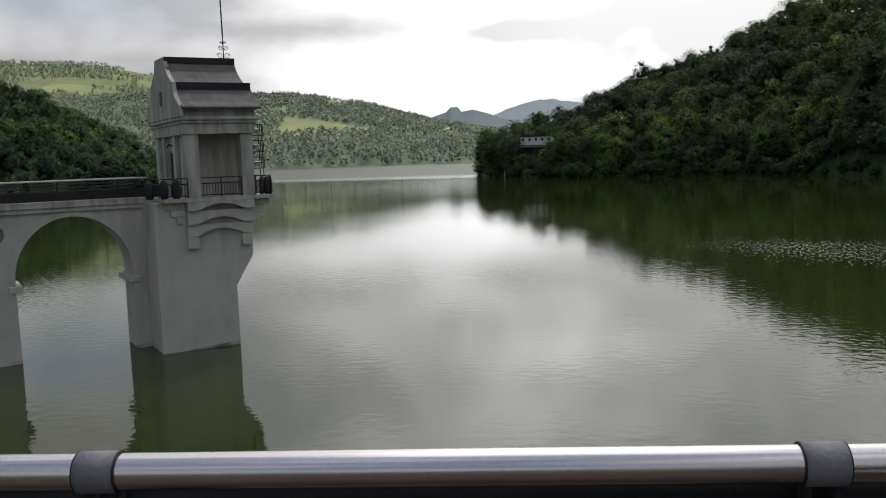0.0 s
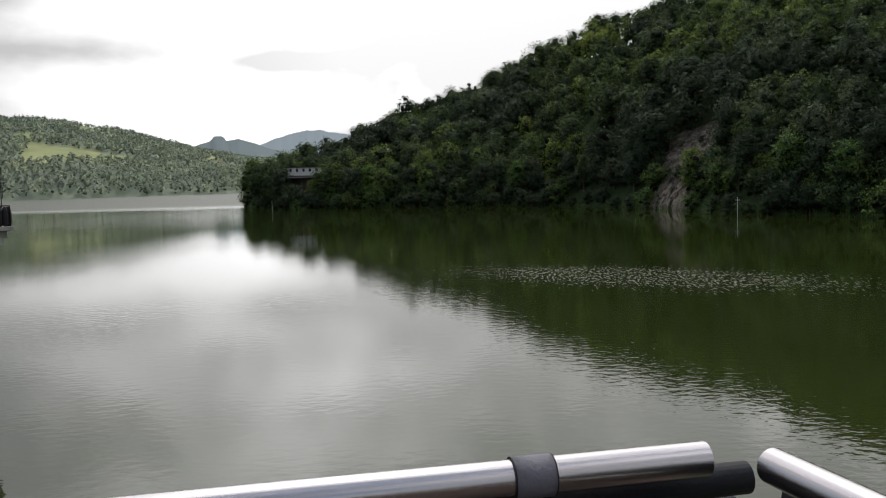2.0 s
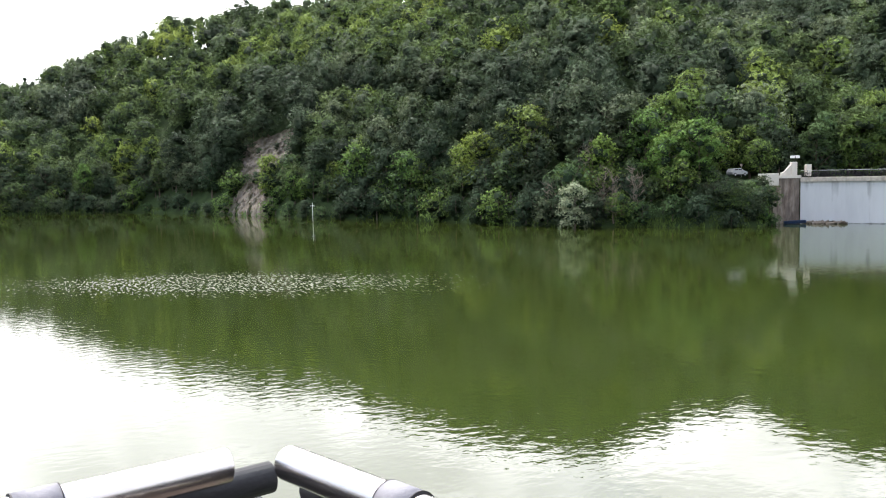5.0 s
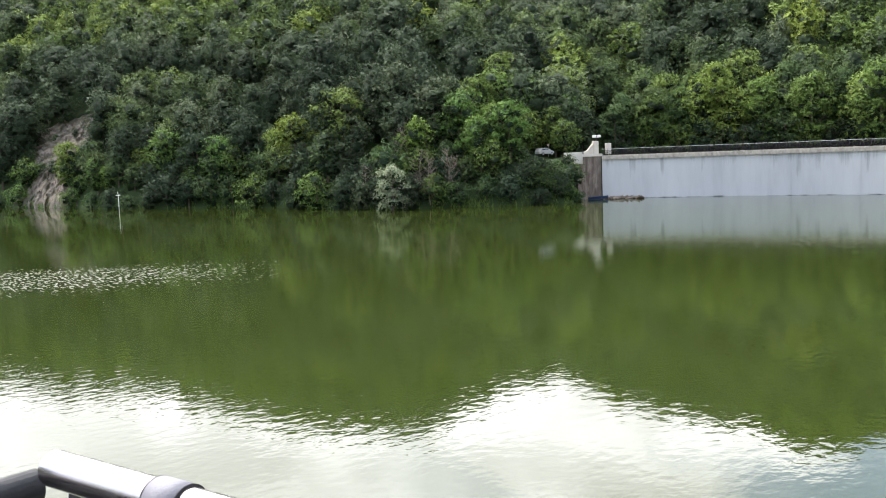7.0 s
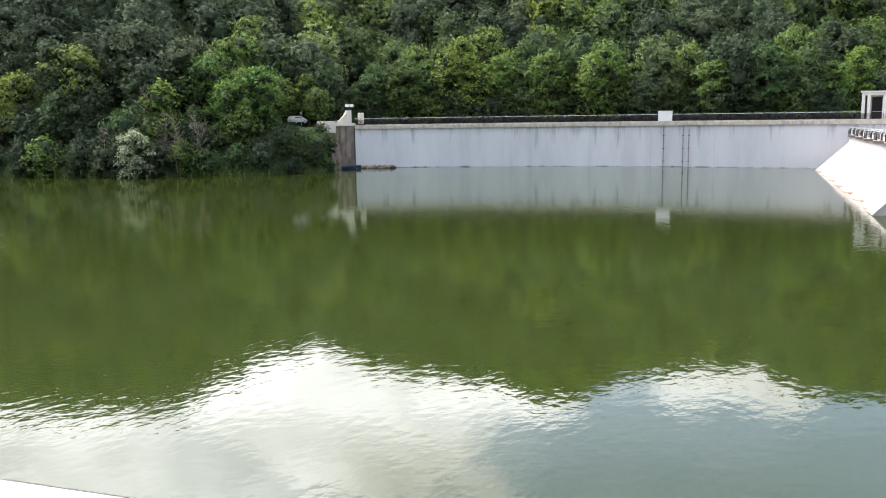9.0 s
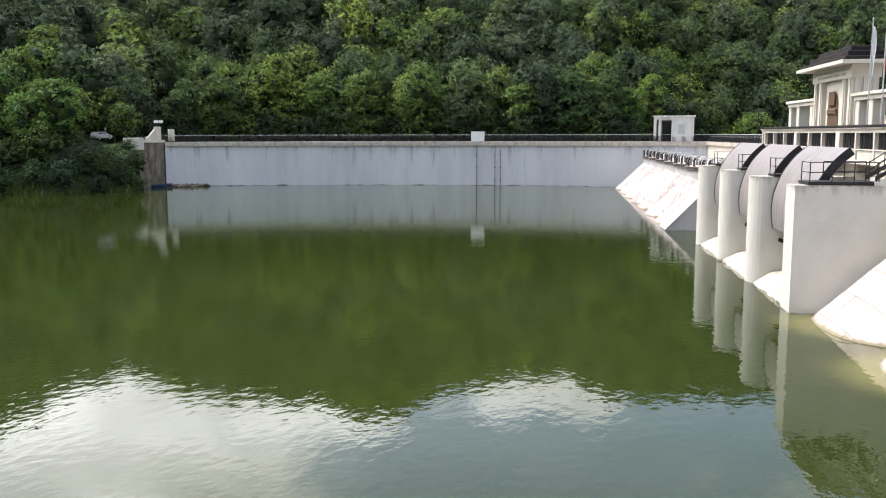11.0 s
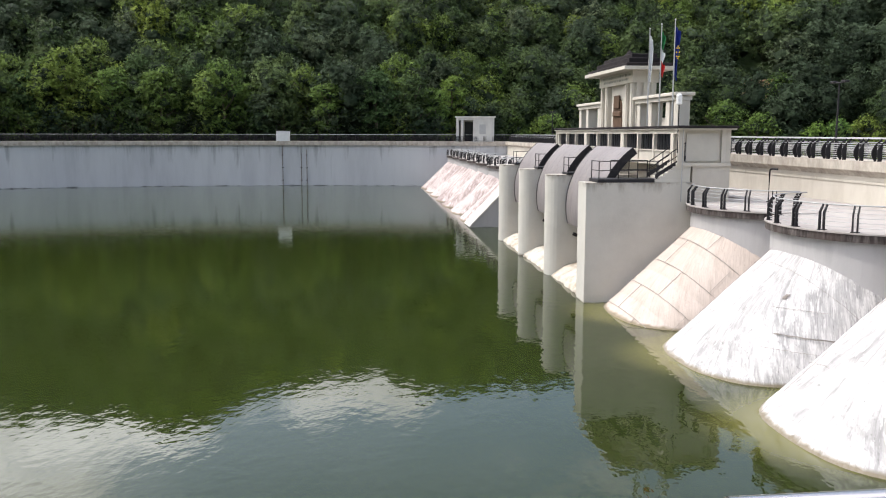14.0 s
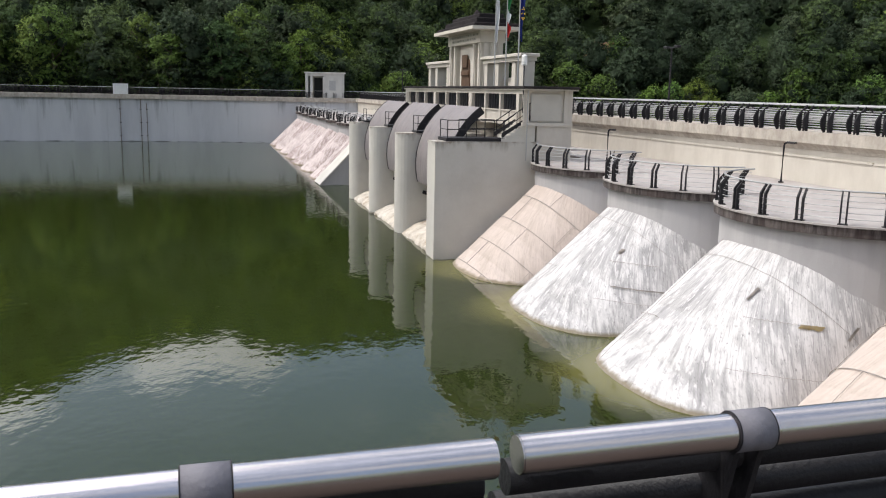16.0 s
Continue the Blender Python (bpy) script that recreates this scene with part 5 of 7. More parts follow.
pipe = tagged(dam_thing("rain_pipe", "thin grey rain pipe on the gatehouse corner", "pipe"))
part("pipe", tube(bmesh.new(), [(49.25, -19.3, 10.25), (49.25, -19.3, 7.3), (49.25, -19.3, 6.02)], 0.03, 6), M_PLATE, pipe)
lan = dam_thing("roof_lantern", "white lantern on a thin dark post at the gatehouse end", "lantern")
part("post", tube(bmesh.new(), [(49.3, -19.0, 8.9), (49.3, -19.0, 11.7)], 0.035, 6), M_IRON, lan)
part("lantern", tube(bmesh.new(), [(49.3, -19.0, 11.7), (49.3, -19.0, 11.75), (49.3, -19.0, 12.25), (49.3, -19.0, 12.35)], [0.1, 0.17, 0.17, 0.08], 10), M_WHITE, lan)

# ---- pavilion on the gatehouse roof ----
gd = dam_thing("crest_pavilion", "monumental cream pavilion with stepped dark roof and columned wings", "pavilion")
B = 10.504
part("hall", boxes((60.9, 69.1, -21.7, -20.35, B, 14.5)), M_CREAM, gd)
for x in (60.95, 62.2, 67.2, 68.45):
    part("pilaster", boxes((x, x + 0.6, -20.35, -20.0, B, 13.65)), M_CREAM, gd)
    part("pilaster", boxes((x + 0.12, x + 0.48, -20.0, -19.93, B, 13.6)), M_CREAM, gd)
for y in (-21.6, -21.0, -20.5):
    part("pilaster", boxes((60.78, 60.9, y, y + 0.3, B, 13.65)), M_CREAM, gd)
part("frieze", boxes((60.75, 69.25, -21.8, -19.9, 13.654, 14.5)), M_CREAM, gd)
for row, z in enumerate((14.16, 13.86)):
    x = 61.3 + 0.5 * row
    while x < 68.6 - 0.5 * row:
        w = rng.uniform(0.25, 0.7)
        part("inscription_bar", boxes((x, min(x + w, 68.7), -19.9, -19.87, z, z + 0.16)), M_TOWER, gd)
        x += w + 0.16
part("portal", boxes((63.3, 66.7, -20.35, -20.2, B, 13.3)), M_CREAM, gd)
bm = bmesh.new()
slab_pts = [(63.9, B), (64.0, 12.2)] + [(65.0 + 1.0 * math.cos(radians(a)), 12.2 + 0.5 * math.sin(radians(a))) for a in range(180, -1, -20)] + [(66.1, B)]
va = [bm.verts.new((x, -20.19, z)) for x, z in slab_pts]
vb = [bm.verts.new((x, -20.12, z)) for x, z in slab_pts]
bm.faces.new(va)
bm.faces.new(vb)
for k in range(len(va)):
    bm.faces.new((va[k], va[(k + 1) % len(va)], vb[(k + 1) % len(vb)], vb[k]))
part("door", bm, M_BROWN, gd, "brown bronze door with a dark crest")
part("crest_shield", boxes((64.3, 65.6, -20.11, -19.98, 11.9, 12.9), (64.0, 65.9, -20.11, -20.0, 11.3, 11.7), bevel=0.05), M_BROWN, gd)
bm = bmesh.new()
for x in (67.75,):
    box(bm, x - 0.4, x + 0.4, -20.36, -20.3, B, 12.2)
part("niche", bm, M_TOWER, gd)
part("eave", boxes((59.7, 70.3, -22.7, -18.95, 14.504, 14.74)), M_CREAM, gd)
part("roof_step", boxes((59.9, 70.1, -22.5, -19.15, 14.744, 14.98), bevel=0.04), M_ROOF, gd)
part("roof_step", boxes((60.8, 69.2, -22.2, -19.6, 14.984, 15.4), bevel=0.04), M_ROOF, gd)
part("roof_step", boxes((61.5, 68.5, -21.9, -20.0, 15.404, 15.75), bevel=0.04), M_ROOF, gd)
part("finial", tube(bmesh.new(), [(65, -20.95, 15.75), (65, -20.95, 16.0), (65, -20.95, 16.3)], [0.5, 0.3, 0.05], 8), M_ROOF, gd)
for x0, x1, cols in ((52.6, 60.7, (52.65, 54.1, 57.5, 59.9)), (69.3, 76.6, (70.0, 73.6, 75.9))):
    part("entablature", boxes((x0, x1, -21.1, -20.1, 12.12, 12.38)), M_CREAM, gd)
    part("cornice", boxes((x0 - 0.12, x1 + 0.1, -21.25, -19.95, 12.384, 12.6), bevel=0.03), M_CREAM, gd)
    for x in cols:
        part("column", boxes((x, x + 0.7, -21.0, -20.2, B, 12.12), bevel=0.03), M_CREAM, gd)
part("wing_wall_panel", boxes((54.85, 57.4, -21.0, -20.9, B, 11.1)), M_CREAM, gd)

# ---- flags, lamps, kiosk ----
M_FLAG = {k: material("flag_" + k, c, 0.8, 0, tuple(0.85 * v for v in c), 3, 0.4) for k, c in (("white", (0.75, 0.76, 0.78)), ("green", (0.02, 0.22, 0.07)), ("red", (0.55, 0.03, 0.03)), ("blue", (0.01, 0.03, 0.25)), ("gold", (0.75, 0.5, 0.02)))}


def cloth(width, z0, z1, x0, phase):
    """A limp hanging flag: a folded sheet with thickness, z from z0 up to z1."""
    bm = bmesh.new()
    rows = []
    for j in range(9):
        f = j / 8
        rows.append([bm.verts.new((x0 + 0.16 * math.sin(5 * f + 9 * i / 8 + phase) * (i / 8), -i / 8 * width * (1 - 0.35 * f), z1 + (z0 - z1) * f - 0.35 * (i / 8))) for i in range(9)])
    for a, c in zip(rows, rows[1:]):
        for i in range(8):
            bm.faces.new((a[i], a[i + 1], c[i + 1], c[i]))
    bmesh.ops.solidify(bm, geom=bm.faces[:], thickness=0.012)
    return bm


for s, kind, label in ((55.4, "white", "flagpole with a limp white flag"), (53.2, "tri", "flagpole with a limp green, white and red flag"), (50.9, "blue", "flagpole with a limp blue flag and gold marks")):
    f = thing("flagpole", label, "flagpole", DAM @ Matrix.Translation((s, -19.2, 10.5)), "flagpoles")
    part("pole", tube(bmesh.new(), [(0, 0, 0), (0, 0, 3), (0, 0, 6.2)], [0.05, 0.045, 0.03], 8), M_PLATE, f)
    part("knob", tube(bmesh.new(), [(0, 0, 6.2), (0, 0, 6.26), (0, 0, 6.32)], [0.02, 0.06, 0.01], 8), M_PLATE, f)
    if kind == "tri":
        for z0, z1, c in ((4.85, 5.9, "green"), (4.1, 4.85, "white"), (3.2, 4.1, "red")):
            part("flag_band", cloth(0.24, z0, z1, 0.0, 1.0), M_FLAG[c], f)
    else:
        fl = part("flag", cloth(0.32 if kind == "blue" else 0.24, 3.0, 5.9, 0.0, 2.0 if kind == "blue" else 0.3), M_FLAG[kind], f)
        if kind == "blue":
            for k in range(8):
                a = math.tau * k / 8
                part("gold_mark", boxes((-0.22, -0.16, -0.15 + 0.09 * math.cos(a) - 0.03, -0.15 + 0.09 * math.cos(a) + 0.03, 4.3 + 0.35 * math.sin(a), 4.37 + 0.35 * math.sin(a))), M_FLAG["gold"], fl)


def lamp_post(m, high, label, group="crest lamp posts"):
    l = thing("lamp_post", label, "lamp post", m, group)
    part("base", tube(bmesh.new(), [(0, 0, 0), (0, 0, 0.25)], 0.14, 8), M_IRON, l)
    part("post", tube(bmesh.new(), [(0, 0, 0.2), (0, 0, high)], [0.08, 0.05], 8), M_IRON, l)
    part("arm", tube(bmesh.new(), [(-0.75, 0, high), (0.75, 0, high)], 0.045, 6), M_IRON, l)
    for x in (-0.72, 0.72):
        part("lantern", boxes((x - 0.28, x + 0.28, -0.16, 0.16, high - 0.02, high + 0.14), bevel=0.03), M_IRON, l)


lamp_post(DAM @ Matrix.Translation((57.6, -33.6, 8.3)), 5.25, "tall black lamp post with two arms on the crest")
lamp_post(DAM @ Matrix.Translation((129.5, -29.9, 8.3)), 4.9, "tall black lamp post with two arms on the crest")
for s in (36.0, 49.0):
    g = dam_thing("vent_pipe", "thin dark gooseneck vent pipe on a terrace", "pipe", group="vent pipes")
    y = -27.6 if s < 40 else -24.6
    part("pipe", tube(bmesh.new(), [(s, y, 6.0), (s, y, 7.75), (s, y - 0.02, 7.9), (s - 0.15, y - 0.05, 7.97), (s - 0.75, y - 0.1, 7.97)], 0.055, 7), M_IRON, g)
    part("flange", tube(bmesh.new(), [(s, y, 6.001), (s, y, 6.06)], 0.13, 8), M_IRON, g)

M_KIOSK = material("aged_white_plaster", (0.58, 0.57, 0.54), 0.85, 0, (0.42, 0.41, 0.385), 1.2, 0.6, 0.3, 12, stretch=(1, 1, 0.3))
kk = thing("kiosk", "small white portal house on the far crest", "kiosk", basis(polar(75.75, 166, 8.3), (0.20, -0.98)))
part("pillar", boxes((0.0, 0.5, 0, 2.6, 0, 4.2), bevel=0.02), M_KIOSK, kk)
part("pillar", boxes((0.85, 1.35, 0, 2.6, 0, 4.2), bevel=0.02), M_KIOSK, kk)
part("wall", boxes((3.2, 7.2, 0, 2.6, 0, 4.2), bevel=0.02), M_KIOSK, kk)
part("back_wall", boxes((0.5, 3.2, 2.3, 2.6, 0, 4.2)), M_TOWER, kk)
part("door", boxes((1.5, 3.1, 2.24, 2.29, 0, 3.9)), M_GLASS, kk)
part("lintel", boxes((0, 7.2, -0.02, 2.6, 4.204, 4.7)), M_KIOSK, kk)
part("roof", boxes((-0.25, 7.45, -0.25, 2.85, 4.704, 4.92), bevel=0.03), M_KIOSK, kk)
part("notice_board", boxes((4.4, 5.6, -0.06, -0.004, 1.6, 3.4)), M_PLATE, kk, "grey notice board")
for x in (3.3, 6.2, 6.75):
    part("pilaster", boxes((x, x + 0.35, -0.1, -0.004, 0, 4.2)), M_KIOSK, kk)

# ---- things on and before the wing wall ----
WN = basis((*WL[0], 0), (np.array(WL[2]) - np.array(WL[0])))


def on_wall(az, w):
    """The plan point of the wall's face, moved w metres back, that lies at an azimuth."""
    L = offset_line(WL, w)
    return (float(np.interp(az, WAZ, [p[0] for p in L])), float(np.interp(az, WAZ, [p[1] for p in L])))


bx = thing("cabinet", "white painted steel cabinet standing over the wall coping", "cabinet", basis((*on_wall(64.46, -0.3), 8.502), np.array(on_wall(66, 0)) - np.array(on_wall(63, 0))))
part("body", boxes((-1.25, 1.25, 0, 1.2, 0, 1.85), bevel=0.03), M_WHITE, bx)
part("lid", boxes((-1.3, 1.3, -0.05, 1.25, 1.854, 1.93), bevel=0.02), M_PLATE, bx)
part("aerial", tube(bmesh.new(), [(-1.2, 0.4, 1.9), (-1.2, 0.4, 3.0)], 0.03, 5), M_IRON, bx)
part("leg", boxes((-1.2, -1.0, 0.1, 1.1, -0.8, 0.0), (1.0, 1.2, 0.1, 1.1, -0.8, 0.0)), M_PLATE, bx)
for az, z1 in ((64.4, 7.6), (65.6, 7.7), (65.95, 6.9)):
    q = Vector((*on_wall(az, -0.12), 0))
    w = thing("gauge_pipe", "rusty vertical pipe fixed to the wall", "pipe", Matrix.Translation(q), "wall pipes")
    part("pipe", tube(bmesh.new(), [(0, 0, -2), (0, 0, z1)], 0.055, 7), M_RUST, w)
    for z in (1.0, 3.4, 5.8):
        part("clamp", boxes((-0.14, 0.14, -0.14, 0.14, z, z + 0.1)), M_IRON, w)

end = thing("abutment", "dark stained masonry abutment with a sloped pale parapet", "abutment", kind="structure")
part("stained_wall", slab(bmesh.new(), [(121.9, 124.55), (117.6, 126.6), (119.6, 130.5), (124, 128.4)], -4, 8.4), M_STAIN_AND_SHADE, end, "dark stained masonry")
part("cap", slab(bmesh.new(), [(122.1, 124.3), (117.3, 126.4), (119.6, 130.8), (124.3, 128.5)], 8.404, 8.9), M_CREAM, end)
E2 = basis((121.9, 124.8, 8.9), (-0.9, 0.43))
ps = thing("gate_pillar", "pale concrete gate pillar with a stepped sloping shoulder", "pillar", E2)
part("pillar", boxes((0.2, 1.2, -1.4, -0.2, 0, 2.5), bevel=0.04), M_CREAM, ps)
bm = bmesh.new()
va = [bm.verts.new((x, -1.3, z)) for x, z in ((1.2, 0), (3.0, 0), (3.0, 0.45), (2.4, 0.7), (1.8, 1.4), (1.2, 2.1))]
vb = [bm.verts.new((v.co.x, -0.4, v.co.z)) for v in va]
bm.faces.new(va)
bm.faces.new(vb)
for k in range(6):
    bm.faces.new((va[k], va[(k + 1) % 6], vb[(k + 1) % 6], vb[k]))
part("sloped_parapet", bm, M_CREAM, ps)
part("pillar", boxes((-2.4, -1.5, -1.4, -0.2, -0.2, 2.0), bevel=0.04), M_CREAM, ps)
fl = thing("floodlight_mast", "dark mast with two white floodlights at the dam end", "floodlight", E2 @ Matrix.Translation((0.1, -1.8, -0.3)))
part("mast", tube(bmesh.new(), [(0, 0, 0), (0, 0, 3.9)], 0.07, 7), M_IRON, fl)
for x in (-0.45, 0.45):
    part("floodlight", boxes((x - 0.38, x + 0.38, -0.2, 0.2, 3.5, 4.0), bevel=0.04), M_WHITE, fl)
lw = thing("road_parapet", "low pale road parapet beside the abutment", "parapet", basis(polar(43.2, 171.5, 8.6), (-0.72, 0.69)))
part("wall", boxes((0, 3.6, 0, 0.35, -1.5, 0.75), bevel=0.03), M_CREAM, lw)


def log_raft():
    r = thing("driftwood_raft", "raft of floating driftwood and weed against the wall", "driftwood", basis((123.2, 122.4, 0), np.array(WL[2]) - np.array(WL[0])))
    for k in range(34):
        x, y = rng.uniform(-2.2, 4.6), -rng.uniform(0.2, 1.6)
        a, ln = rng.uniform(-0.5, 0.5), rng.uniform(0.6, 1.8)
        part("log", tube(bmesh.new(), [(x, y, 0.05), (x + ln * math.cos(a), y + ln * math.sin(a) * 0.5, rng.uniform(0.1, 0.7))], [rng.uniform(0.12, 0.3), rng.uniform(0.08, 0.2)], 6), M_DEAD if k % 3 else M_BARK, r)
    return r


log_raft()
boat = thing("rowing_boat", "small blue rowing boat moored at the abutment", "boat", basis((119.7, 123.3, 0.05), (0.85, -0.52)))
bm = bmesh.new()
rows = []
for k, (x, w) in enumerate(((-1.9, 0.55), (-1.0, 0.72), (0.2, 0.75), (1.3, 0.5), (1.95, 0.06))):
    rows.append([bm.verts.new((x, w * c, z + 0.06 * k)) for c, z in ((-1, 0.45), (-0.75, 0.0), (0, -0.15), (0.75, 0.0), (1, 0.45))])
for a, c in zip(rows, rows[1:]):
    for k in range(4):
        bm.faces.new((a[k], a[k + 1], c[k + 1], c[k]))
bm.faces.new(rows[0])
bmesh.ops.solidify(bm, geom=bm.faces[:], thickness=0.05)
part("hull", bm, M_BOAT, boat)
for x in (-0.9, 0.5):
    part("thwart", boxes((x - 0.12, x + 0.12, -0.62, 0.62, 0.30, 0.34)), M_DEAD, boat)


def car(m):
    c = thing("car", "small silver hatchback parked on the lakeside road", "car", m)
    bm = bmesh.new()
    prof = [(-1.95, 0.35), (-1.95, 0.85), (-1.8, 1.0), (-1.55, 1.45), (0.35, 1.48), (1.0, 1.02), (1.75, 0.85), (1.98, 0.65), (1.98, 0.35)]
    for y in (-0.8, 0.8):
        bm.faces.new([bm.verts.new((x, y * (0.88 if z > 1.1 else 1.0), z)) for x, z in prof])
    bm.faces.ensure_lookup_table()
    a, b = list(bm.faces[0].verts), list(bm.faces[1].verts)
    for k in range(len(a)):
        bm.faces.new((a[k], a[(k + 1) % len(a)], b[(k + 1) % len(b)], b[k]))
    bmesh.ops.bevel(bm, geom=bm.edges[:], offset=0.05, segments=2, affect="EDGES")
    part("body", bm, M_CAR, c)
    for sgn in (-1, 1):
        part("side_window", boxes((-1.35, -0.45, sgn * 0.74, sgn * 0.765, 1.02, 1.36)), M_GLASS, c)
        part("side_window", boxes((-0.35, 0.5, sgn * 0.74, sgn * 0.765, 1.02, 1.36)), M_GLASS, c)
        for x in (-1.25, 1.25):
            w = part("wheel", tube(bmesh.new(), [(x, sgn * 0.66, 0.31), (x, sgn * 0.83, 0.31)], 0.31, 14), M_IRON, c)
            part("rim", tube(bmesh.new(), [(x, sgn * 0.82, 0.31), (x, sgn * 0.85, 0.31)], 0.19, 10), M_PLATE, w)
        part("headlight", boxes((1.9, 1.99, sgn * 0.6 - 0.15, sgn * 0.6 + 0.15, 0.62, 0.78), bevel=0.02), M_WHITE, c)
    part("windscreen", prism(bmesh.new(), [(-0.66, 0), (0.66, 0), (0.66, 0.02), (-0.66, 0.02)], 0, 0.72), M_GLASS, c).matrix_basis = Matrix.Translation((0.42, 0, 1.44)) @ Matrix.Rotation(radians(35), 4, "Y")


car(basis(polar(40.75, 172.0, 8.95), (0.95, 0.10)))
sg = thing("road_sign", "small round weathered road sign on a post", "road sign", Matrix.Translation(polar(41.0, 174.5, 8.7)))
part("post", tube(bmesh.new(), [(0, 0, 0), (0, 0, 2.55)], 0.04, 6), M_PLATE, sg)
part("disc", tube(bmesh.new(), [(-0.02, -0.04, 2.3), (-0.05, -0.08, 2.3)], 0.26, 16), M_RUST, sg)


# ---- intake tower and its bridge ----
TOWER = basis((-30.5, 37.4, 0), (0.622, 0.782))
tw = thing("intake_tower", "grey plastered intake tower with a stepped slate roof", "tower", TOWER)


def panel_xz(pts, y0, y1):
    """A flat outline of (x, z) drawn out from y0 to y1."""
    bm = bmesh.new()
    a = [bm.verts.new((x, y0, z)) for x, z in pts]
    b = [bm.verts.new((x, y1, z)) for x, z in pts]
    bm.faces.new(a)
    bm.faces.new(b)
    for k in range(len(pts)):
        bm.faces.new((a[k], a[(k + 1) % len(pts)], b[(k + 1) % len(pts)], b[k]))
    return bm


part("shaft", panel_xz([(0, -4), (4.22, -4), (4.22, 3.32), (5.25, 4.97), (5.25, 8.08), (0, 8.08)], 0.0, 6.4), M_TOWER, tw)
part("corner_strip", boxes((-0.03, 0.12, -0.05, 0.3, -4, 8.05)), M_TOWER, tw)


def arch_band(z_top, z_end, z_apex, y0, y1):
    lo = [(1.66 + 3.62 * k / 16, z_end + (z_apex - z_end) * (1 - ((k - 8) / 5.5) ** 2 if abs(k - 8) < 5.5 else 0)) for k in range(17)]
    return panel_xz([(1.66, z_top), (5.28, z_top)] + lo[::-1], y0, y1)


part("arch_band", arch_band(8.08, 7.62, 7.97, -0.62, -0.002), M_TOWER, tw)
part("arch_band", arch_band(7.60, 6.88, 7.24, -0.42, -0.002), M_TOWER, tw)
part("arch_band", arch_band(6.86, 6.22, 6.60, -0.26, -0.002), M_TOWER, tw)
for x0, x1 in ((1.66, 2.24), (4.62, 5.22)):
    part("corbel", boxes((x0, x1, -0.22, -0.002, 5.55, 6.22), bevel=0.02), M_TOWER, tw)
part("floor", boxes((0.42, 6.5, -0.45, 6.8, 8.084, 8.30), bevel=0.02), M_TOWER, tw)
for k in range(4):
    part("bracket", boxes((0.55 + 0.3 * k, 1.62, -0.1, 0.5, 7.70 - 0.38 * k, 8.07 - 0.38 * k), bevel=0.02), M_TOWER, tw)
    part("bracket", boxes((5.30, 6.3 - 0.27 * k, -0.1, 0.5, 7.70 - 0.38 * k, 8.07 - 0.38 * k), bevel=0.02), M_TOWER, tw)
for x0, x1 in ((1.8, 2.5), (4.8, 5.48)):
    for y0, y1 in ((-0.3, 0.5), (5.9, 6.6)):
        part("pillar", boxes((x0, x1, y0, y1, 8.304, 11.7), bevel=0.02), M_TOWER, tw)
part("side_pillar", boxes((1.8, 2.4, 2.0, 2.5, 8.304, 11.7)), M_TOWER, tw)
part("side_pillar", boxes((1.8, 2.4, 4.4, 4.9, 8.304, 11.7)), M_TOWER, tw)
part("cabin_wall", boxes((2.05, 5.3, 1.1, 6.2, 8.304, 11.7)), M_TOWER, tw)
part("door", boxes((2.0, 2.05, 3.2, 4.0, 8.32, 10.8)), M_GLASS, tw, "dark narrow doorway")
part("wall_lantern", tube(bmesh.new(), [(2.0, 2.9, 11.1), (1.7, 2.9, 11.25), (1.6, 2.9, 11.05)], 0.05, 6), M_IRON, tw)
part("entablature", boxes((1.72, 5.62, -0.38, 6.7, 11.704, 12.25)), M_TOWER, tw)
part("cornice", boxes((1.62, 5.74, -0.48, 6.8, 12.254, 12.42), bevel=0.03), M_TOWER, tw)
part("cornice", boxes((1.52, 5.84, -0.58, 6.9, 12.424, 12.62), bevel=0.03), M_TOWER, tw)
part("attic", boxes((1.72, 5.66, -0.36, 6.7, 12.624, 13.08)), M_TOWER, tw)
mid = 3.15
# stepped roof: two curved slopes, each below a dark upright band; gable at both ends
for sgn in (-1, 1):
    def q(d, z, sgn=sgn):
        return (mid + sgn * d, z)
    low = [q(3.95, 13.02), q(3.95, 13.12), q(3.35, 13.42), q(2.8, 13.85), q(2.45, 14.12), q(2.3, 14.12), q(2.3, 13.0)]
    part("roof_slope", prism(bmesh.new(), low, 1.62, 5.9), M_TROOF, tw)
    part("roof_band", prism(bmesh.new(), [q(2.5, 14.124), q(2.5, 14.52), q(2.2, 14.52), q(2.2, 14.124)], 1.58, 5.86), M_IRON, tw, "black upright roof band")
    up = [q(2.42, 14.524), q(1.9, 14.8), q(1.4, 15.2), q(1.0, 15.68), q(0.85, 15.68), q(0.85, 14.524)]
    part("roof_slope", prism(bmesh.new(), up, 1.62, 5.5), M_TROOF, tw)
part("roof_core", prism(bmesh.new(), [(mid - 2.28, 13.084), (mid + 2.28, 13.084), (mid + 2.15, 14.5), (mid + 0.83, 15.6), (mid - 0.83, 15.6), (mid - 2.15, 14.5)], 1.75, 5.4), M_TOWER, tw)
part("ridge_band", boxes((1.56, 5.5, mid - 1.05, mid + 1.05, 15.684, 16.02)), M_IRON, tw, "black ridge band")
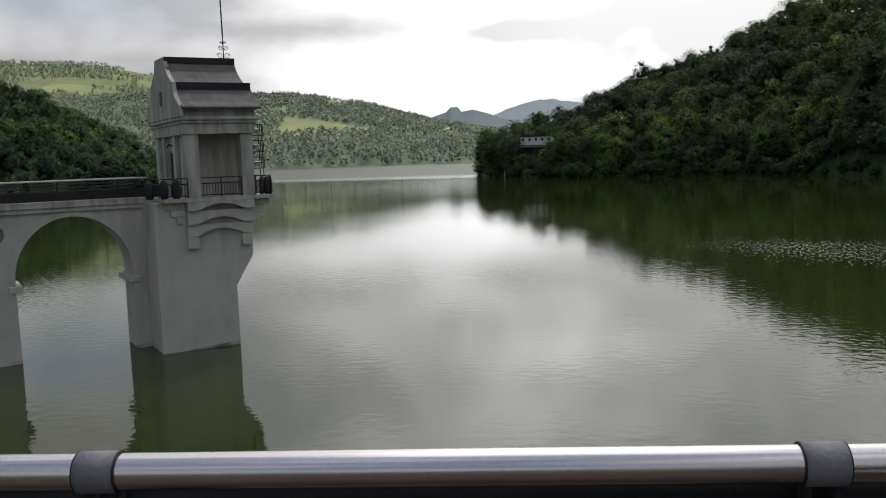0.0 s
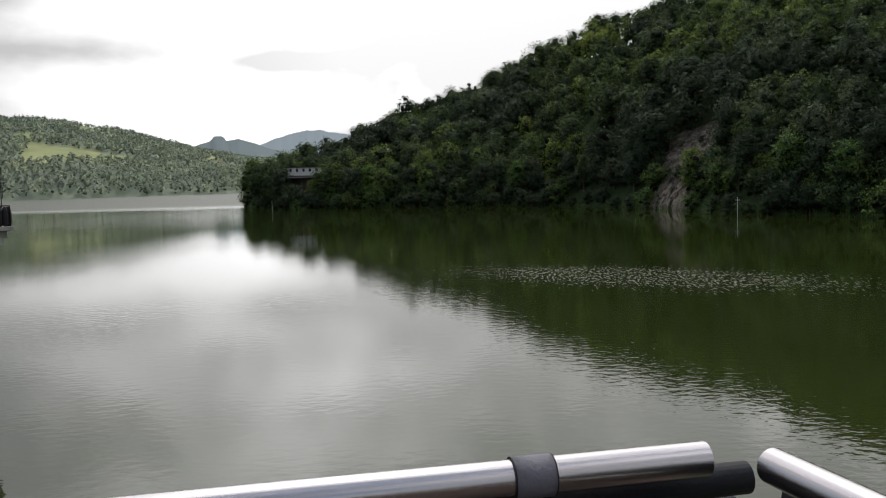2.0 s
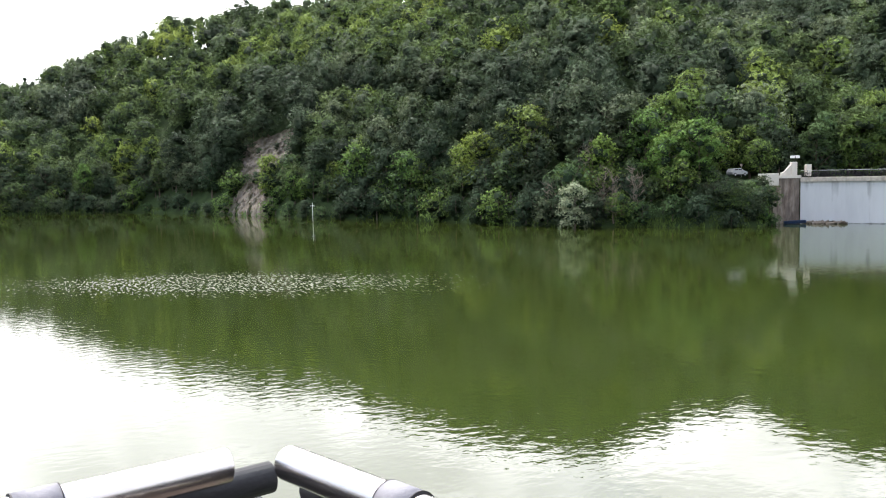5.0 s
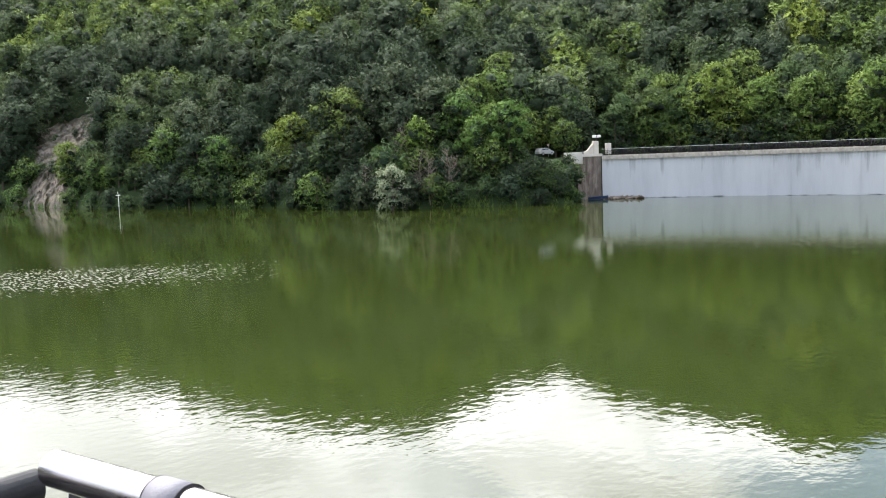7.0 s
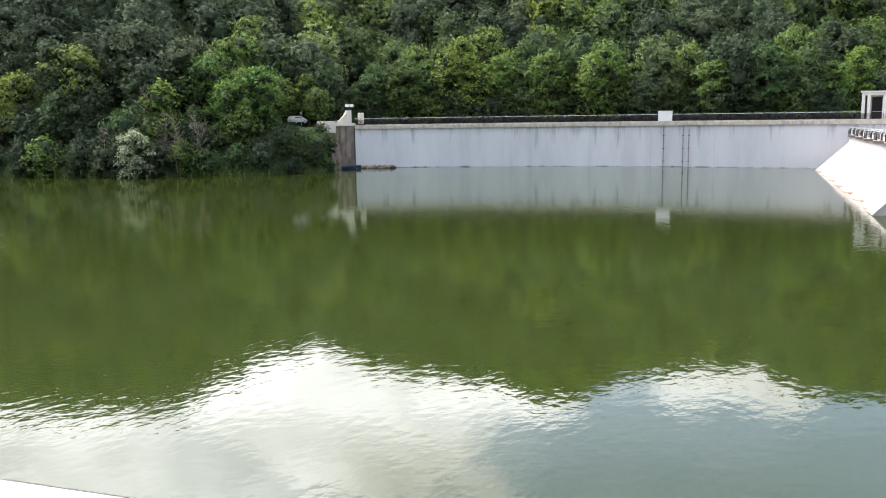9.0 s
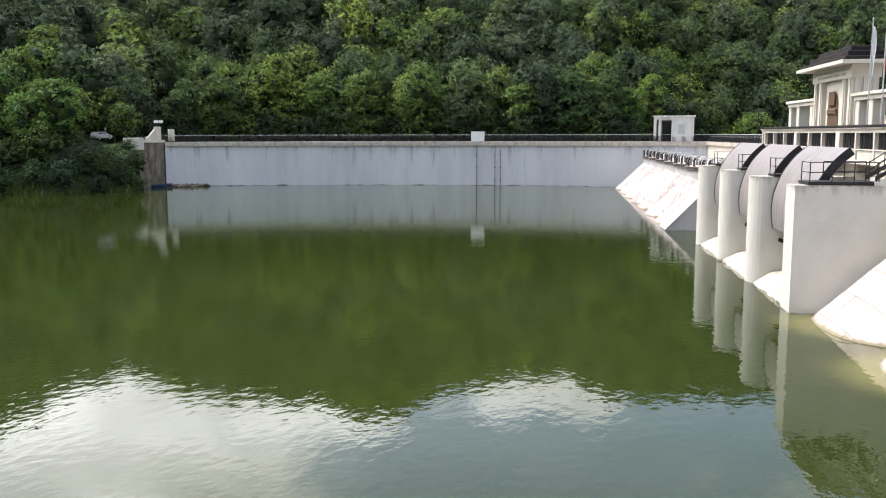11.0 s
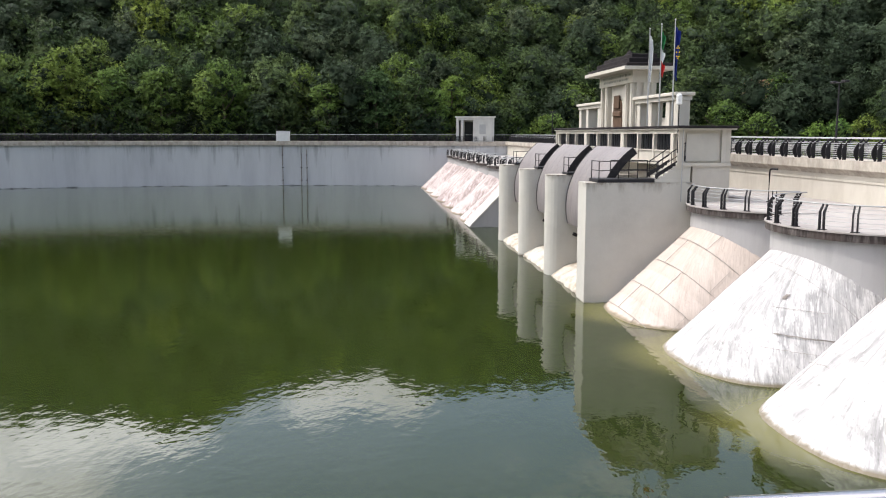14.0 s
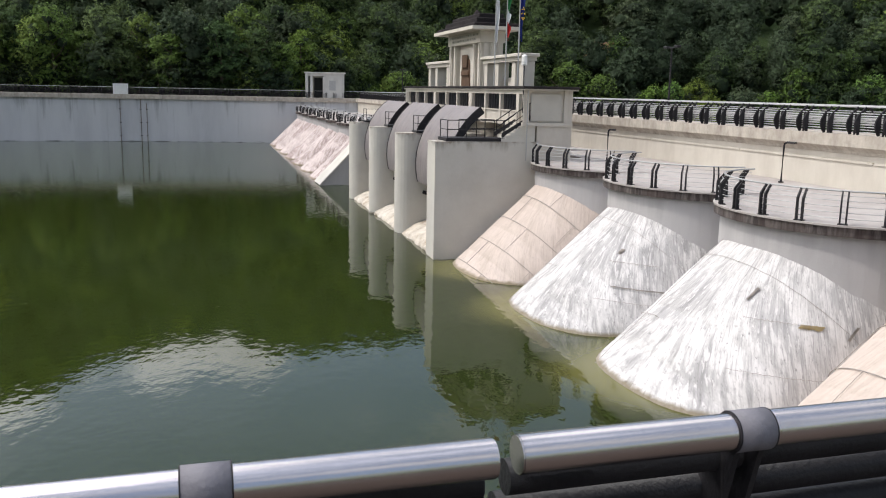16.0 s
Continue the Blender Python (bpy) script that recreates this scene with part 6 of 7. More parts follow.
bm = prism(bmesh.new(), [(mid - 3.85, 12.63), (mid + 3.85, 12.63), (mid + 3.75, 13.2), (mid + 3.2, 13.55), (mid + 2.75, 13.95), (mid + 2.55, 14.5), (mid + 1.85, 14.9), (mid + 1.25, 15.35), (mid + 0.95, 16.0), (mid - 0.95, 16.0), (mid - 1.25, 15.35), (mid - 1.85, 14.9), (mid - 2.55, 14.5), (mid - 2.75, 13.95), (mid - 3.2, 13.55), (mid - 3.75, 13.2)], 1.5, 1.72)
part("gable", bm, M_TOWER, tw)
part("gable_opening", boxes((1.47, 1.5, mid - 0.2, mid + 0.25, 13.4, 14.2)), M_GLASS, tw)


def rail_panel(r, a, b, z, high=1.05, gap=0.16, post=1.2):
    a, b = Vector((*a, z)), Vector((*b, z))
    n = max(1, round((b - a).length / post))
    for k in range(n + 1):
        p = a.lerp(b, k / n)
        part("post", tube(bmesh.new(), [p, p + Vector((0, 0, high))], 0.035, 5), M_IRON, r)
    for h in (0.12, 0.75, high):
        part("bar", tube(bmesh.new(), [a + Vector((0, 0, h)), b + Vector((0, 0, h))], 0.03, 5), M_IRON, r)
    bm = bmesh.new()
    m = int((b - a).length / gap)
    for k in range(1, m):
        p = a.lerp(b, k / m)
        box(bm, p.x - 0.012, p.x + 0.012, p.y - 0.012, p.y + 0.012, z + 0.12, z + 0.75)
    part("balusters", bm, M_IRON, r)


tr = thing("tower_railing", "black iron balcony railing round the tower cabin", "railing", TOWER)
rail_panel(tr, (2.52, -0.1), (4.78, -0.1), 8.302)
rail_panel(tr, (0.55, -0.3), (1.78, -0.3), 8.302)
rail_panel(tr, (0.55, -0.3), (0.55, 2.4), 8.302)
rail_panel(tr, (5.5, -0.3), (6.4, -0.3), 8.302)
rail_panel(tr, (6.4, -0.3), (6.4, 6.0), 8.302)
for x, y in ((-0.15, 0.1), (0.52, -0.28), (1.15, -0.3), (5.85, -0.33), (6.15, -0.33), (6.4, -0.1)):
    big = 1.0 if x < 3 else 0.62
    part("shield_plate", tube(bmesh.new(), [(x, y, 8.31), (x, y, 8.5), (x, y, 8.85), (x, y, 9.15), (x, y, 9.3)], [0.17 * big, 0.23 * big, 0.25 * big, 0.21 * big, 0.10 * big], 10), M_IRON, tr, "black bulging iron shield")
mst = thing("roof_mast", "thin iron mast with scrollwork on the tower roof", "mast", TOWER @ Matrix.Translation((5.22, mid, 16.0)))
part("mast", tube(bmesh.new(), [(0, 0, 0), (0, 0, 1.6), (-0.02, 0, 6.5)], [0.05, 0.045, 0.03], 6), M_IRON, mst)
for sx in (-1, 1):
    for c, r0_, z in ((0.22, 0.18, 0.28), (0.17, 0.13, 0.7), (0.10, 0.08, 1.02)):
        part("scroll", tube(bmesh.new(), [(sx * (c + r0_ * math.cos(a) * (1 - k / 30)), 0, z + r0_ * math.sin(a) * (1 - k / 30)) for k, a in enumerate(np.linspace(0, 7.5, 18))], 0.018, 5), M_IRON, mst)
cg = thing("lamp_stand", "dark stand with three caged floodlights on the tower balcony", "floodlight", TOWER @ Matrix.Translation((6.15, 1.2, 8.302)))
for x, y in ((-0.3, -0.3), (0.3, -0.3), (0.3, 0.3), (-0.3, 0.3)):
    part("leg", tube(bmesh.new(), [(x, y, 0), (x, y, 3.9)], 0.025, 5), M_IRON, cg)
for z in (1.45, 2.4, 3.3):
    lampbox = part("floodlight", boxes((-0.18, 0.18, -0.24, 0.0, z + 0.12, z + 0.40), bevel=0.04), M_PLATE, cg, "grey caged floodlight")
    for x in (-0.34, 0.34):
        for y in (-0.38, 0.10):
            part("cage_bar", tube(bmesh.new(), [(x, y, z), (x, y, z + 0.62)], 0.02, 5), M_IRON, lampbox)
    for h in (z, z + 0.31, z + 0.62):
        for y in (-0.38, 0.10):
            part("cage_bar", tube(bmesh.new(), [(-0.34, y, h), (0.34, y, h)], 0.02, 5), M_IRON, lampbox)
        for x in (-0.34, 0.34):
            part("cage_bar", tube(bmesh.new(), [(x, -0.38, h), (x, 0.10, h)], 0.02, 5), M_IRON, lampbox)

br = thing("footbridge", "grey arched concrete footbridge to the intake tower", "bridge", TOWER)
PITCH, R_ARCH, ZS = 7.55, 2.95, 4.35
for k in range(5):
    crown = -3.69 - PITCH * k
    for sgn in (-1, 1):
        c = crown + sgn * PITCH / 2
        edge, foot = crown + sgn * R_ARCH, crown + sgn * (R_ARCH - 0.05)
        arch = [(crown + sgn * R_ARCH * math.sin(t), ZS + 3.22 * math.cos(t)) for t in np.linspace(0, math.pi / 2, 15)]
        if k == 0 and sgn == 1:
            c = crown + 3.68
        ocu = [(c - sgn * 0.5 * math.sin(t), 6.85 - 0.5 * math.cos(t)) for t in np.linspace(0, math.pi, 11)] if not (k == 0 and sgn == 1) else []
        pts = [(crown, 8.05)] + arch + [(edge, 3.4), (foot, -4), (c, -4)] + ocu + [(c, 8.05)]
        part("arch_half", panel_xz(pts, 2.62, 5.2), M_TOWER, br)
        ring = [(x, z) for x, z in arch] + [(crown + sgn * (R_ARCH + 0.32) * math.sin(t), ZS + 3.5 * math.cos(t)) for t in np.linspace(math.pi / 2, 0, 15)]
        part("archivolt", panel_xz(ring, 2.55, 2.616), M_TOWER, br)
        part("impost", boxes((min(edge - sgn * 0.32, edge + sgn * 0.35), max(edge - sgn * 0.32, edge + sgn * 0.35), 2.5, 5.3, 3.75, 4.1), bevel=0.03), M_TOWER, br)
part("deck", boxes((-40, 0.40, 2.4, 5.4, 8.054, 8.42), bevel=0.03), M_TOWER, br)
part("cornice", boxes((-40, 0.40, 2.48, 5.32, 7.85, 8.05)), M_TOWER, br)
bridge_rail = thing("bridge_railing", "dark railing with a pale top rail along the footbridge", "railing", TOWER)
for y in (2.5, 5.3):
    part("top_rail", tube(bmesh.new(), [(-40, y, 9.46), (0.3, y, 9.46)], 0.05, 6), M_PLATE, bridge_rail, "pale top rail")
    for z in (8.55, 8.72, 8.9, 9.08, 9.26):
        part("bar", tube(bmesh.new(), [(-40, y, z), (0.3, y, z)], 0.025, 5), M_IRON, bridge_rail)
    part("kick_plate", boxes((-40, 0.3, y - 0.015, y + 0.015, 8.424, 8.85)), M_IRON, bridge_rail)
    base_post = None
    for k in range(27):
        x = 0.2 - 1.5 * k
        if base_post is None:
            base_post = part("post", boxes((-0.04, 0.04, y - 0.04, y + 0.04, 8.424, 9.44)), M_IRON, bridge_rail)
            base_post.matrix_basis = Matrix.Translation((x, 0, 0))
        else:
            twin(base_post, Matrix.Translation((x, 0, 0)))

# ---- the platform with its handrails ----
pf = dam_thing("platform", "concrete viewing platform at the crest", "platform", "structure")
part("slab", boxes((-9, 1.64, -35, 2.6, 7.9, 8.25)), M_FLOOR, pf, "worn grey platform floor")
part("support", boxes((-8.8, 1.2, -35, 1.9, -4, 7.896)), M_CONC, pf)


def handrail(a, b, sleeves, ext0=0.0, ext1=0.0):
    """A handrail from a to b (plan), outward to the left of the way: steel top tube, dark lower tubes, plates under the sleeves."""
    a, b = Vector((*a, 0)), Vector((*b, 0))
    m = basis(a, (b - a)[:2])
    ln = (b - a).length
    h = thing("handrail", "stainless steel handrail with grey sleeves and dark lower tubes", "handrail", m, "platform handrails")
    zt, r = 9.228, 0.047
    t = part("top_tube", tube(bmesh.new(), [(0, 0, zt), (ln * 0.5, 0, zt), (ln, 0, zt)], r, 40, False), M_STEEL, h, "brushed stainless tube", smooth=True)
    for x in (0.0, ln):
        part("end_cap", tube(bmesh.new(), [(x - 0.004, 0, zt), (x + 0.004, 0, zt)], r * 0.97, 32), M_STEEL, t)
    for k, (o, z) in enumerate(((0.085, 9.134), (0.155, 9.015), (0.185, 8.90), (0.205, 8.80), (0.21, 8.69), (0.19, 8.56))):
        part("lower_tube", tube(bmesh.new(), [(-ext0, o, z), (ln + ext1, o, z)], 0.045, 20), M_TUBE, h, "dark rubber-coated tube", smooth=True)
    for d in sleeves:
        s = part("sleeve", tube(bmesh.new(), [(d - 0.052, 0, zt), (d + 0.052, 0, zt)], r + 0.006, 32), M_SLEEVE, h, "grey rubber sleeve", smooth=True)
        part("collar", tube(bmesh.new(), [(d + 0.051, 0, zt), (d + 0.054, 0, zt)], r + 0.0066, 32), M_IRON, s)
        part("collar", tube(bmesh.new(), [(d - 0.054, 0, zt), (d - 0.051, 0, zt)], r + 0.0066, 32), M_IRON, s)
        for x in (d - 0.035, d + 0.035):
            part("bracket_plate", prism(bmesh.new(), [(-0.02, zt - 0.03), (0.05, zt - 0.02), (0.14, 9.06), (0.22, 8.88), (0.24, 8.7), (0.20, 8.45), (0.12, 8.252), (0.0, 8.252), (0.04, 8.6), (0.03, 9.0)], x - 0.008, x + 0.008), M_IRON, h)
    return h


handrail((-4.227, 1.05), (0.400, 2.451), (0.76, 2.585, 4.365), 0.0, 0.172)
handrail((0.560, 2.398), (1.617, -0.235), (0.460, 2.205), 0.02, 0.0)
handrail((1.647, -0.295), (2.98, -3.60), (0.62, 2.4), 0.0, 0.0)

# ---- far buildings ----
M_HW = material("white_house_plaster", (0.70, 0.69, 0.66), 0.9, 0, (0.58, 0.56, 0.52), 0.5, 0.5)
M_HY = material("ochre_house_plaster", (0.50, 0.38, 0.22), 0.9, 0, (0.42, 0.31, 0.18), 0.5, 0.5)
M_TILE = material("terracotta_roof", (0.30, 0.17, 0.11), 0.9, 0, (0.22, 0.13, 0.09), 1.0, 0.6, 0.5, 5, spec=0.08)


def house(m, w, d, h, wall, roof, label, storeys=1, flat=True, cols=4):
    o = thing("house", label, "house", m)
    part("wall", boxes((-w / 2, w / 2, -d / 2, d / 2, 0.8 * flat, h)), wall, o)
    # Inset lower box; shade beneath the house is put into its dark material.
    part("basement", boxes((-w / 2 + 0.3, w / 2 - 0.3, -d / 2 + 0.3, d / 2 - 0.3, -6, 0.79 * flat - 0.01 * (not flat))), M_STAIN_AND_SHADE, o, "lower wall coloured dark as shade below the house")
    if flat:
        part("roof", boxes((-w / 2 - 0.5, w / 2 + 0.5, -d / 2 - 0.6, d / 2 + 0.5, h + 0.004, h + 0.35), bevel=0.05), roof, o)
    else:
        part("roof", prism(bmesh.new(), [(-d / 2 - 0.6, h), (0, h + d * 0.22), (d / 2 + 0.6, h), (d / 2 + 0.6, h - 0.15), (-d / 2 - 0.6, h - 0.15)], -w / 2 - 0.6, w / 2 + 0.6), roof, o)
    for f in range(storeys):
        for c in range(cols):
            x = -w / 2 + w * (c + 0.5) / cols
            wd = part("window", boxes((x - 0.5, x + 0.5, -d / 2 - 0.03, -d / 2 - 0.004, h - 1.9 - 3 * f, h - 0.6 - 3 * f)), M_GLASS, o)
            part("sill", boxes((x - 0.6, x + 0.6, -d / 2 - 0.14, -d / 2 - 0.004, h - 2.0 - 3 * f, h - 1.91 - 3 * f)), wall, wd)
    return o


hm = basis(polar(-14.2, 395, 12.5), (0.97, 0.24))
h1 = house(hm, 17, 8, 5.2, M_HW, M_ROOF, "white two-storey lakeside house with a flat roof", 1, True, 6)
part("terrace_roof", prism(bmesh.new(), [(-10.5, 0.6), (-3.9, 1.6), (-3.9, 1.35), (-10.5, 0.35)], -8, 6), M_ROOF, h1, "sloping dark terrace roof")
for x in (-7.5, -3, 1.5, 5.5):
    part("terrace_post", tube(bmesh.new(), [(x, -10.2, -7), (x, -10.2, 0.4)], 0.12, 6), M_IRON, h1)
house(basis(polar(-10.0, 392, 11.0), (0.98, 0.17)), 15, 8, 3.4, M_HY, M_TILE, "low ochre house with a tiled roof among trees", 1, False, 4)
house(basis(polar(94.5, 262, 19.0), (-0.2, -0.98)), 9, 7, 4.6, M_HY, M_TILE, "small pinkish house with a tiled roof in the wood", 1, False, 2)
gp = thing("gauge_post", "thin white gauge post standing in the lake", "post", Matrix.Translation(polar(13.43, 206, 0)))
part("post", tube(bmesh.new(), [(0, 0, -3), (0, 0, 4.4)], 0.06, 6), M_WHITE, gp)
part("crossbar", boxes((-0.5, 0.5, -0.06, 0.06, 3.6, 3.75)), M_WHITE, gp)
for q in (-16.5, -16.2):
    dk = thing("mooring_post", "pale mooring post at the headland shore", "post", Matrix.Translation(polar(q, 392, 0)), "mooring posts")
    part("post", tube(bmesh.new(), [(0, 0, -3), (0, 0, 3.2)], 0.22, 6), M_WHITE, dk)


def rock_outcrop():
    """Bare broken rock on the slope: blocks of many sizes bedded on a rough patch."""
    rows, bm = [], bmesh.new()
    g = random.Random(5)
    for dr in np.linspace(-2, 50, 80):
        mid_az = float(np.interp(dr, [0, 6, 13, 22, 34, 50], [9.4, 9.5, 9.8, 10.2, 10.9, 12.6]))
        half = float(np.interp(dr, [0, 6, 12, 16, 22, 34, 50], [2.0, 1.4, 0.7, 0.8, 2.2, 1.9, 0.25]))
        row = []
        for k in range(60):
            q = k / 59 * 2 - 1
            az = mid_az + half * q * (1 + 0.55 * noise.noise(Vector((dr * 0.16, 5.0 if q > 0 else -5.0, 2.0))))
            r = r0(az) + dr
            edge = min(1.0, (1 - abs(q)) * 5) * min(1.0, (50 - dr) / 5 + 0.2)
            p = Vector((az * 4.0, r * 1.25, 1.0))
            bed = Vector((az * 4.2 + 0.5 * r, 0.9 * r - az * 1.6, 0.0))
            big, small = noise.voronoi(bed * 0.28)[1][0], noise.voronoi(bed * 0.75)[1][0]
            n = 1.5 * noise.cell(big * 9.1) + 0.8 * noise.cell(small * 7.3) + 0.6 * noise.noise(p * 0.2) + 0.3 * noise.noise(p * 1.9) + g.uniform(-0.5, 0.5)
            z = float(ground_height(az, r)) + (-0.6 + edge * (1.1 + 0.30 * n))
            row.append(bm.verts.new(polar(az, r - 0.40 * n, z)))
        rows.append(row)
    for a, b in zip(rows, rows[1:]):
        for k in range(59):
            bm.faces.new((a[k], a[k + 1], b[k + 1], b[k]))
    return tagged(new("rock_outcrop", mesh_of("rock_outcrop", bm, M_ROCK)), "bare pinkish grey rock scar on the wooded bank", "rock")


rock_outcrop()


# ---- mountains beyond the lake ----
def mountain(name, label, r, pts, mat):
    """A far ridge: a sloped sheet below a skyline of (azimuth, elevation)."""
    bm = bmesh.new()
    rows = []
    az = np.linspace(pts[0][0], pts[-1][0], 120)
    for f in (1.0, 0.8, 0.55, 0.25, 0.0):
        row = []
        for a in az:
            e = table(a, pts) + 0.07 * noise.noise(Vector((a * 1.7, f * 2, 4))) + 0.03 * noise.noise(Vector((a * 6, f * 3, 1)))
            z = 10 + r * math.tan(radians(max(float(e), -0.1)))
            row.append(bm.verts.new(polar(float(a), r - 700 * (1 - f), -2 + (z + 2) * f)))
        rows.append(row)
    for a, b in zip(rows, rows[1:]):
        for k in range(len(az) - 1):
            bm.faces.new((a[k], a[k + 1], b[k + 1], b[k]))
    return tagged(new(name, mesh_of(name, bm, mat, True)), label, "mountain", kind="structure")


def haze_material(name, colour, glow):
    """A distant backdrop: pale forest, with the haze of bright air added as emission."""
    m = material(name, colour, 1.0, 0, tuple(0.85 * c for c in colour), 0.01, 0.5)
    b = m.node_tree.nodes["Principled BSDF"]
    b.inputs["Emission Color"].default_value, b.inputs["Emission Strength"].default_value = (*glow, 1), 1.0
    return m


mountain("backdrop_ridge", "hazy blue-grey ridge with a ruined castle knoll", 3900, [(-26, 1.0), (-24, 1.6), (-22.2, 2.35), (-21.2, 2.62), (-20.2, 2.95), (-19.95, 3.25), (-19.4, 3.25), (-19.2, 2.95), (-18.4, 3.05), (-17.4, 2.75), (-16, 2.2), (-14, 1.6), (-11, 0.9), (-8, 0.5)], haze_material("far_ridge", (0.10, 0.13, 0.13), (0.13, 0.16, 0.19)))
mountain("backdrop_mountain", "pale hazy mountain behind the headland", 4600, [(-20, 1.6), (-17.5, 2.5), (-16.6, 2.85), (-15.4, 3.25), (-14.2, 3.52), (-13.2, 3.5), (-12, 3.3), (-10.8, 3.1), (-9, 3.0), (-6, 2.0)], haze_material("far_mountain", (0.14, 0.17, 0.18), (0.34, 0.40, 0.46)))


# ---- trees on the shore and behind the wing wall ----
def tree(name, label, height, width, seed, tone, leaves=1500, leaf=0.026, bush=False, group="shore trees", conical=False, low=0.26):
    """One tree: a tapered trunk with limbs, and a crown of leaf sprays on several lobes."""
    t = thing(name, label, "bush" if bush else "tree", Matrix.Translation((0, 0, -500)), group)
    g = random.Random(seed)
    if bush:
        V, Q, CV, CT, VN = crown_template(int(leaves * 1.3), leaf * 1.12, 22, 1.0, width / height, seed, low=0.06, clump=(0.13, 0.22))
    else:
        V, Q, CV, CT, VN = crown_template(int(leaves * 1.3), leaf * 1.18, 30, 1.0, width / height, seed, conical=conical, low=low, clump=(0.15, 0.25), tier=0.66)
    P = np.concatenate([V, CV]) * height
    me = mesh_from("crown", P, Q, CT + len(V), [LEAF[tone], M_CROWN_SHADE], np.zeros(len(Q)), np.ones(len(CT)), VN)
    c = new("crown", me)
    c.parent = t
    bm = bmesh.new()
    rad = height * 0.018
    bend = g.uniform(-0.04, 0.04) * height
    top = 0.75 * height
    tube(bm, [(0, 0, -1.5), (bend * 0.3, 0, 0.3 * height), (bend, bend * 0.5, top)], [rad * 1.4, rad, rad * 0.3], 7)
    for k in range(6):
        z = height * (0.22 + 0.08 * k)
        a = g.uniform(0, 6.28)
        ln = width * 0.38 * g.uniform(0.7, 1.1)
        tube(bm, [(bend * z / top, 0, z), (ln * 0.6 * math.cos(a), ln * 0.6 * math.sin(a), z + ln * 0.35), (ln * math.cos(a), ln * math.sin(a), z + ln * 0.8)], [rad * 0.5, rad * 0.32, rad * 0.12], 5)
    part("trunk", bm, M_BARK, t)
    return t


def dead_tree(name, label, height, seed, m, branches=26):
    t = thing(name, label, "dead tree", m, "bare trees")
    g = random.Random(seed)
    bm = bmesh.new()
    for stem in range(4):
        bx_, by_ = g.uniform(-1.2, 1.2), g.uniform(-0.8, 0.8)
        h = height * g.uniform(0.7, 1.0)
        pts = [Vector((bx_ + 0.2 * k * g.uniform(-1, 1), by_ + 0.2 * k * g.uniform(-1, 1), -0.5 + (h + 0.5) * k / 5)) for k in range(6)]
        tube(bm, pts, [0.14, 0.12, 0.10, 0.075, 0.05, 0.02], 5)
        for k in range(branches):
            f = g.uniform(0.2, 0.98)
            i = min(4, int(f * 5))
            p = pts[i].lerp(pts[i + 1], f * 5 - i)
            a, ln = g.uniform(0, 6.28), g.uniform(0.7, 2.3) * (1.2 - f * 0.6)
            q = p + Vector((ln * math.cos(a), ln * math.sin(a), ln * g.uniform(0.3, 1.1)))
            tube(bm, [p, p.lerp(q, 0.5) + Vector((0, 0, -0.1)), q], [0.045, 0.03, 0.012], 4)
            e = q + Vector((g.uniform(-0.6, 0.6), g.uniform(-0.6, 0.6), g.uniform(0.2, 0.7)))
            tube(bm, [p.lerp(q, 0.6), e], [0.022, 0.008], 3)
    part("bare_crown", bm, M_DEAD, t)


def at_polar(az, r, turn, scale=1.0, dz=0.0):
    z = float(ground_height(az, r))
    return Matrix.Translation(polar(az, r, max(z, -0.3) - 0.4 + dz)) @ Matrix.Rotation(turn, 4, "Z")


NAMES = ["dark", "mid green", "fresh green", "grey-green", "silvery", "yellow-green"]
protos_tree = [tree("shore_tree", f"leafy {NAMES[tone]} broadleaf tree on the bank", 11.0, w * 0.88, 300 + i, tone, low=0.12) for i, (tone, w) in enumerate(((1, 9), (2, 8), (0, 9), (3, 8), (1, 7), (2, 9.5), (5, 8), (3, 9)))]
protos_bush = [tree("shore_bush", f"dense {NAMES[tone]} bush hanging over the water", 5.5, 6.5, 400 + i, tone, 900, 0.04, True, "shore bushes") for i, tone in enumerate((0, 1, 3, 2, 1, 0))]
protos_tall = [tree("tall_tree", f"tall {NAMES[tone]} tree behind the wing wall", 18.0, w, 500 + i, tone, 2300, 0.022, False, "trees behind the wall", low=0.10) for i, (tone, w) in enumerate(((5, 9), (1, 10), (2, 9), (2, 11), (1, 10)))]
protos_pine = [tree("pine_tree", "dark pine standing above the headland", 17.0, 9.0, 600 + i, 0, 1300, 0.024, False, "headland pines") for i in range(3)]
g = random.Random(11)


def place(protos, spots):
    used = set()
    for az, r, k, s in spots:
        p = protos[k % len(protos)]
        m = at_polar(az, r, g.uniform(0, 6.28))
        sc = Matrix.Diagonal((s * g.uniform(0.9, 1.15), s * g.uniform(0.9, 1.15), s, 1))
        if k % len(protos) not in used:
            used.add(k % len(protos))
            p.matrix_world = m @ sc
        else:
            c = copy_thing(p, m)
            c.matrix_basis = m @ sc


spots, az = [], -18.1
while az < 42.6:
    r = r0(az)
    if not 8.2 < az < 10.4:
        spots.append((az, r + g.uniform(-0.8, 1.2), g.randrange(6), g.uniform(0.75, 1.5) * (0.6 if az > 38.6 else 1)))
        spots.append((az + 0.5, r + g.uniform(2.5, 6.0), g.randrange(6), g.uniform(1.0, 1.7) * (0.42 if az > 38.4 else 1)))
    elif g.random() < 0.5:
        spots.append((az, r + g.uniform(10, 19), g.randrange(6), g.uniform(0.5, 0.9)))
    az += 57.3 * g.uniform(3.4, 5.6) / r
spots += [(a, 171 + g.uniform(-4, 4), g.randrange(6), g.uniform(0.8, 1.1)) for a in (30, 31.2, 32.4, 33.4, 34.2, 35.4, 29.2)]
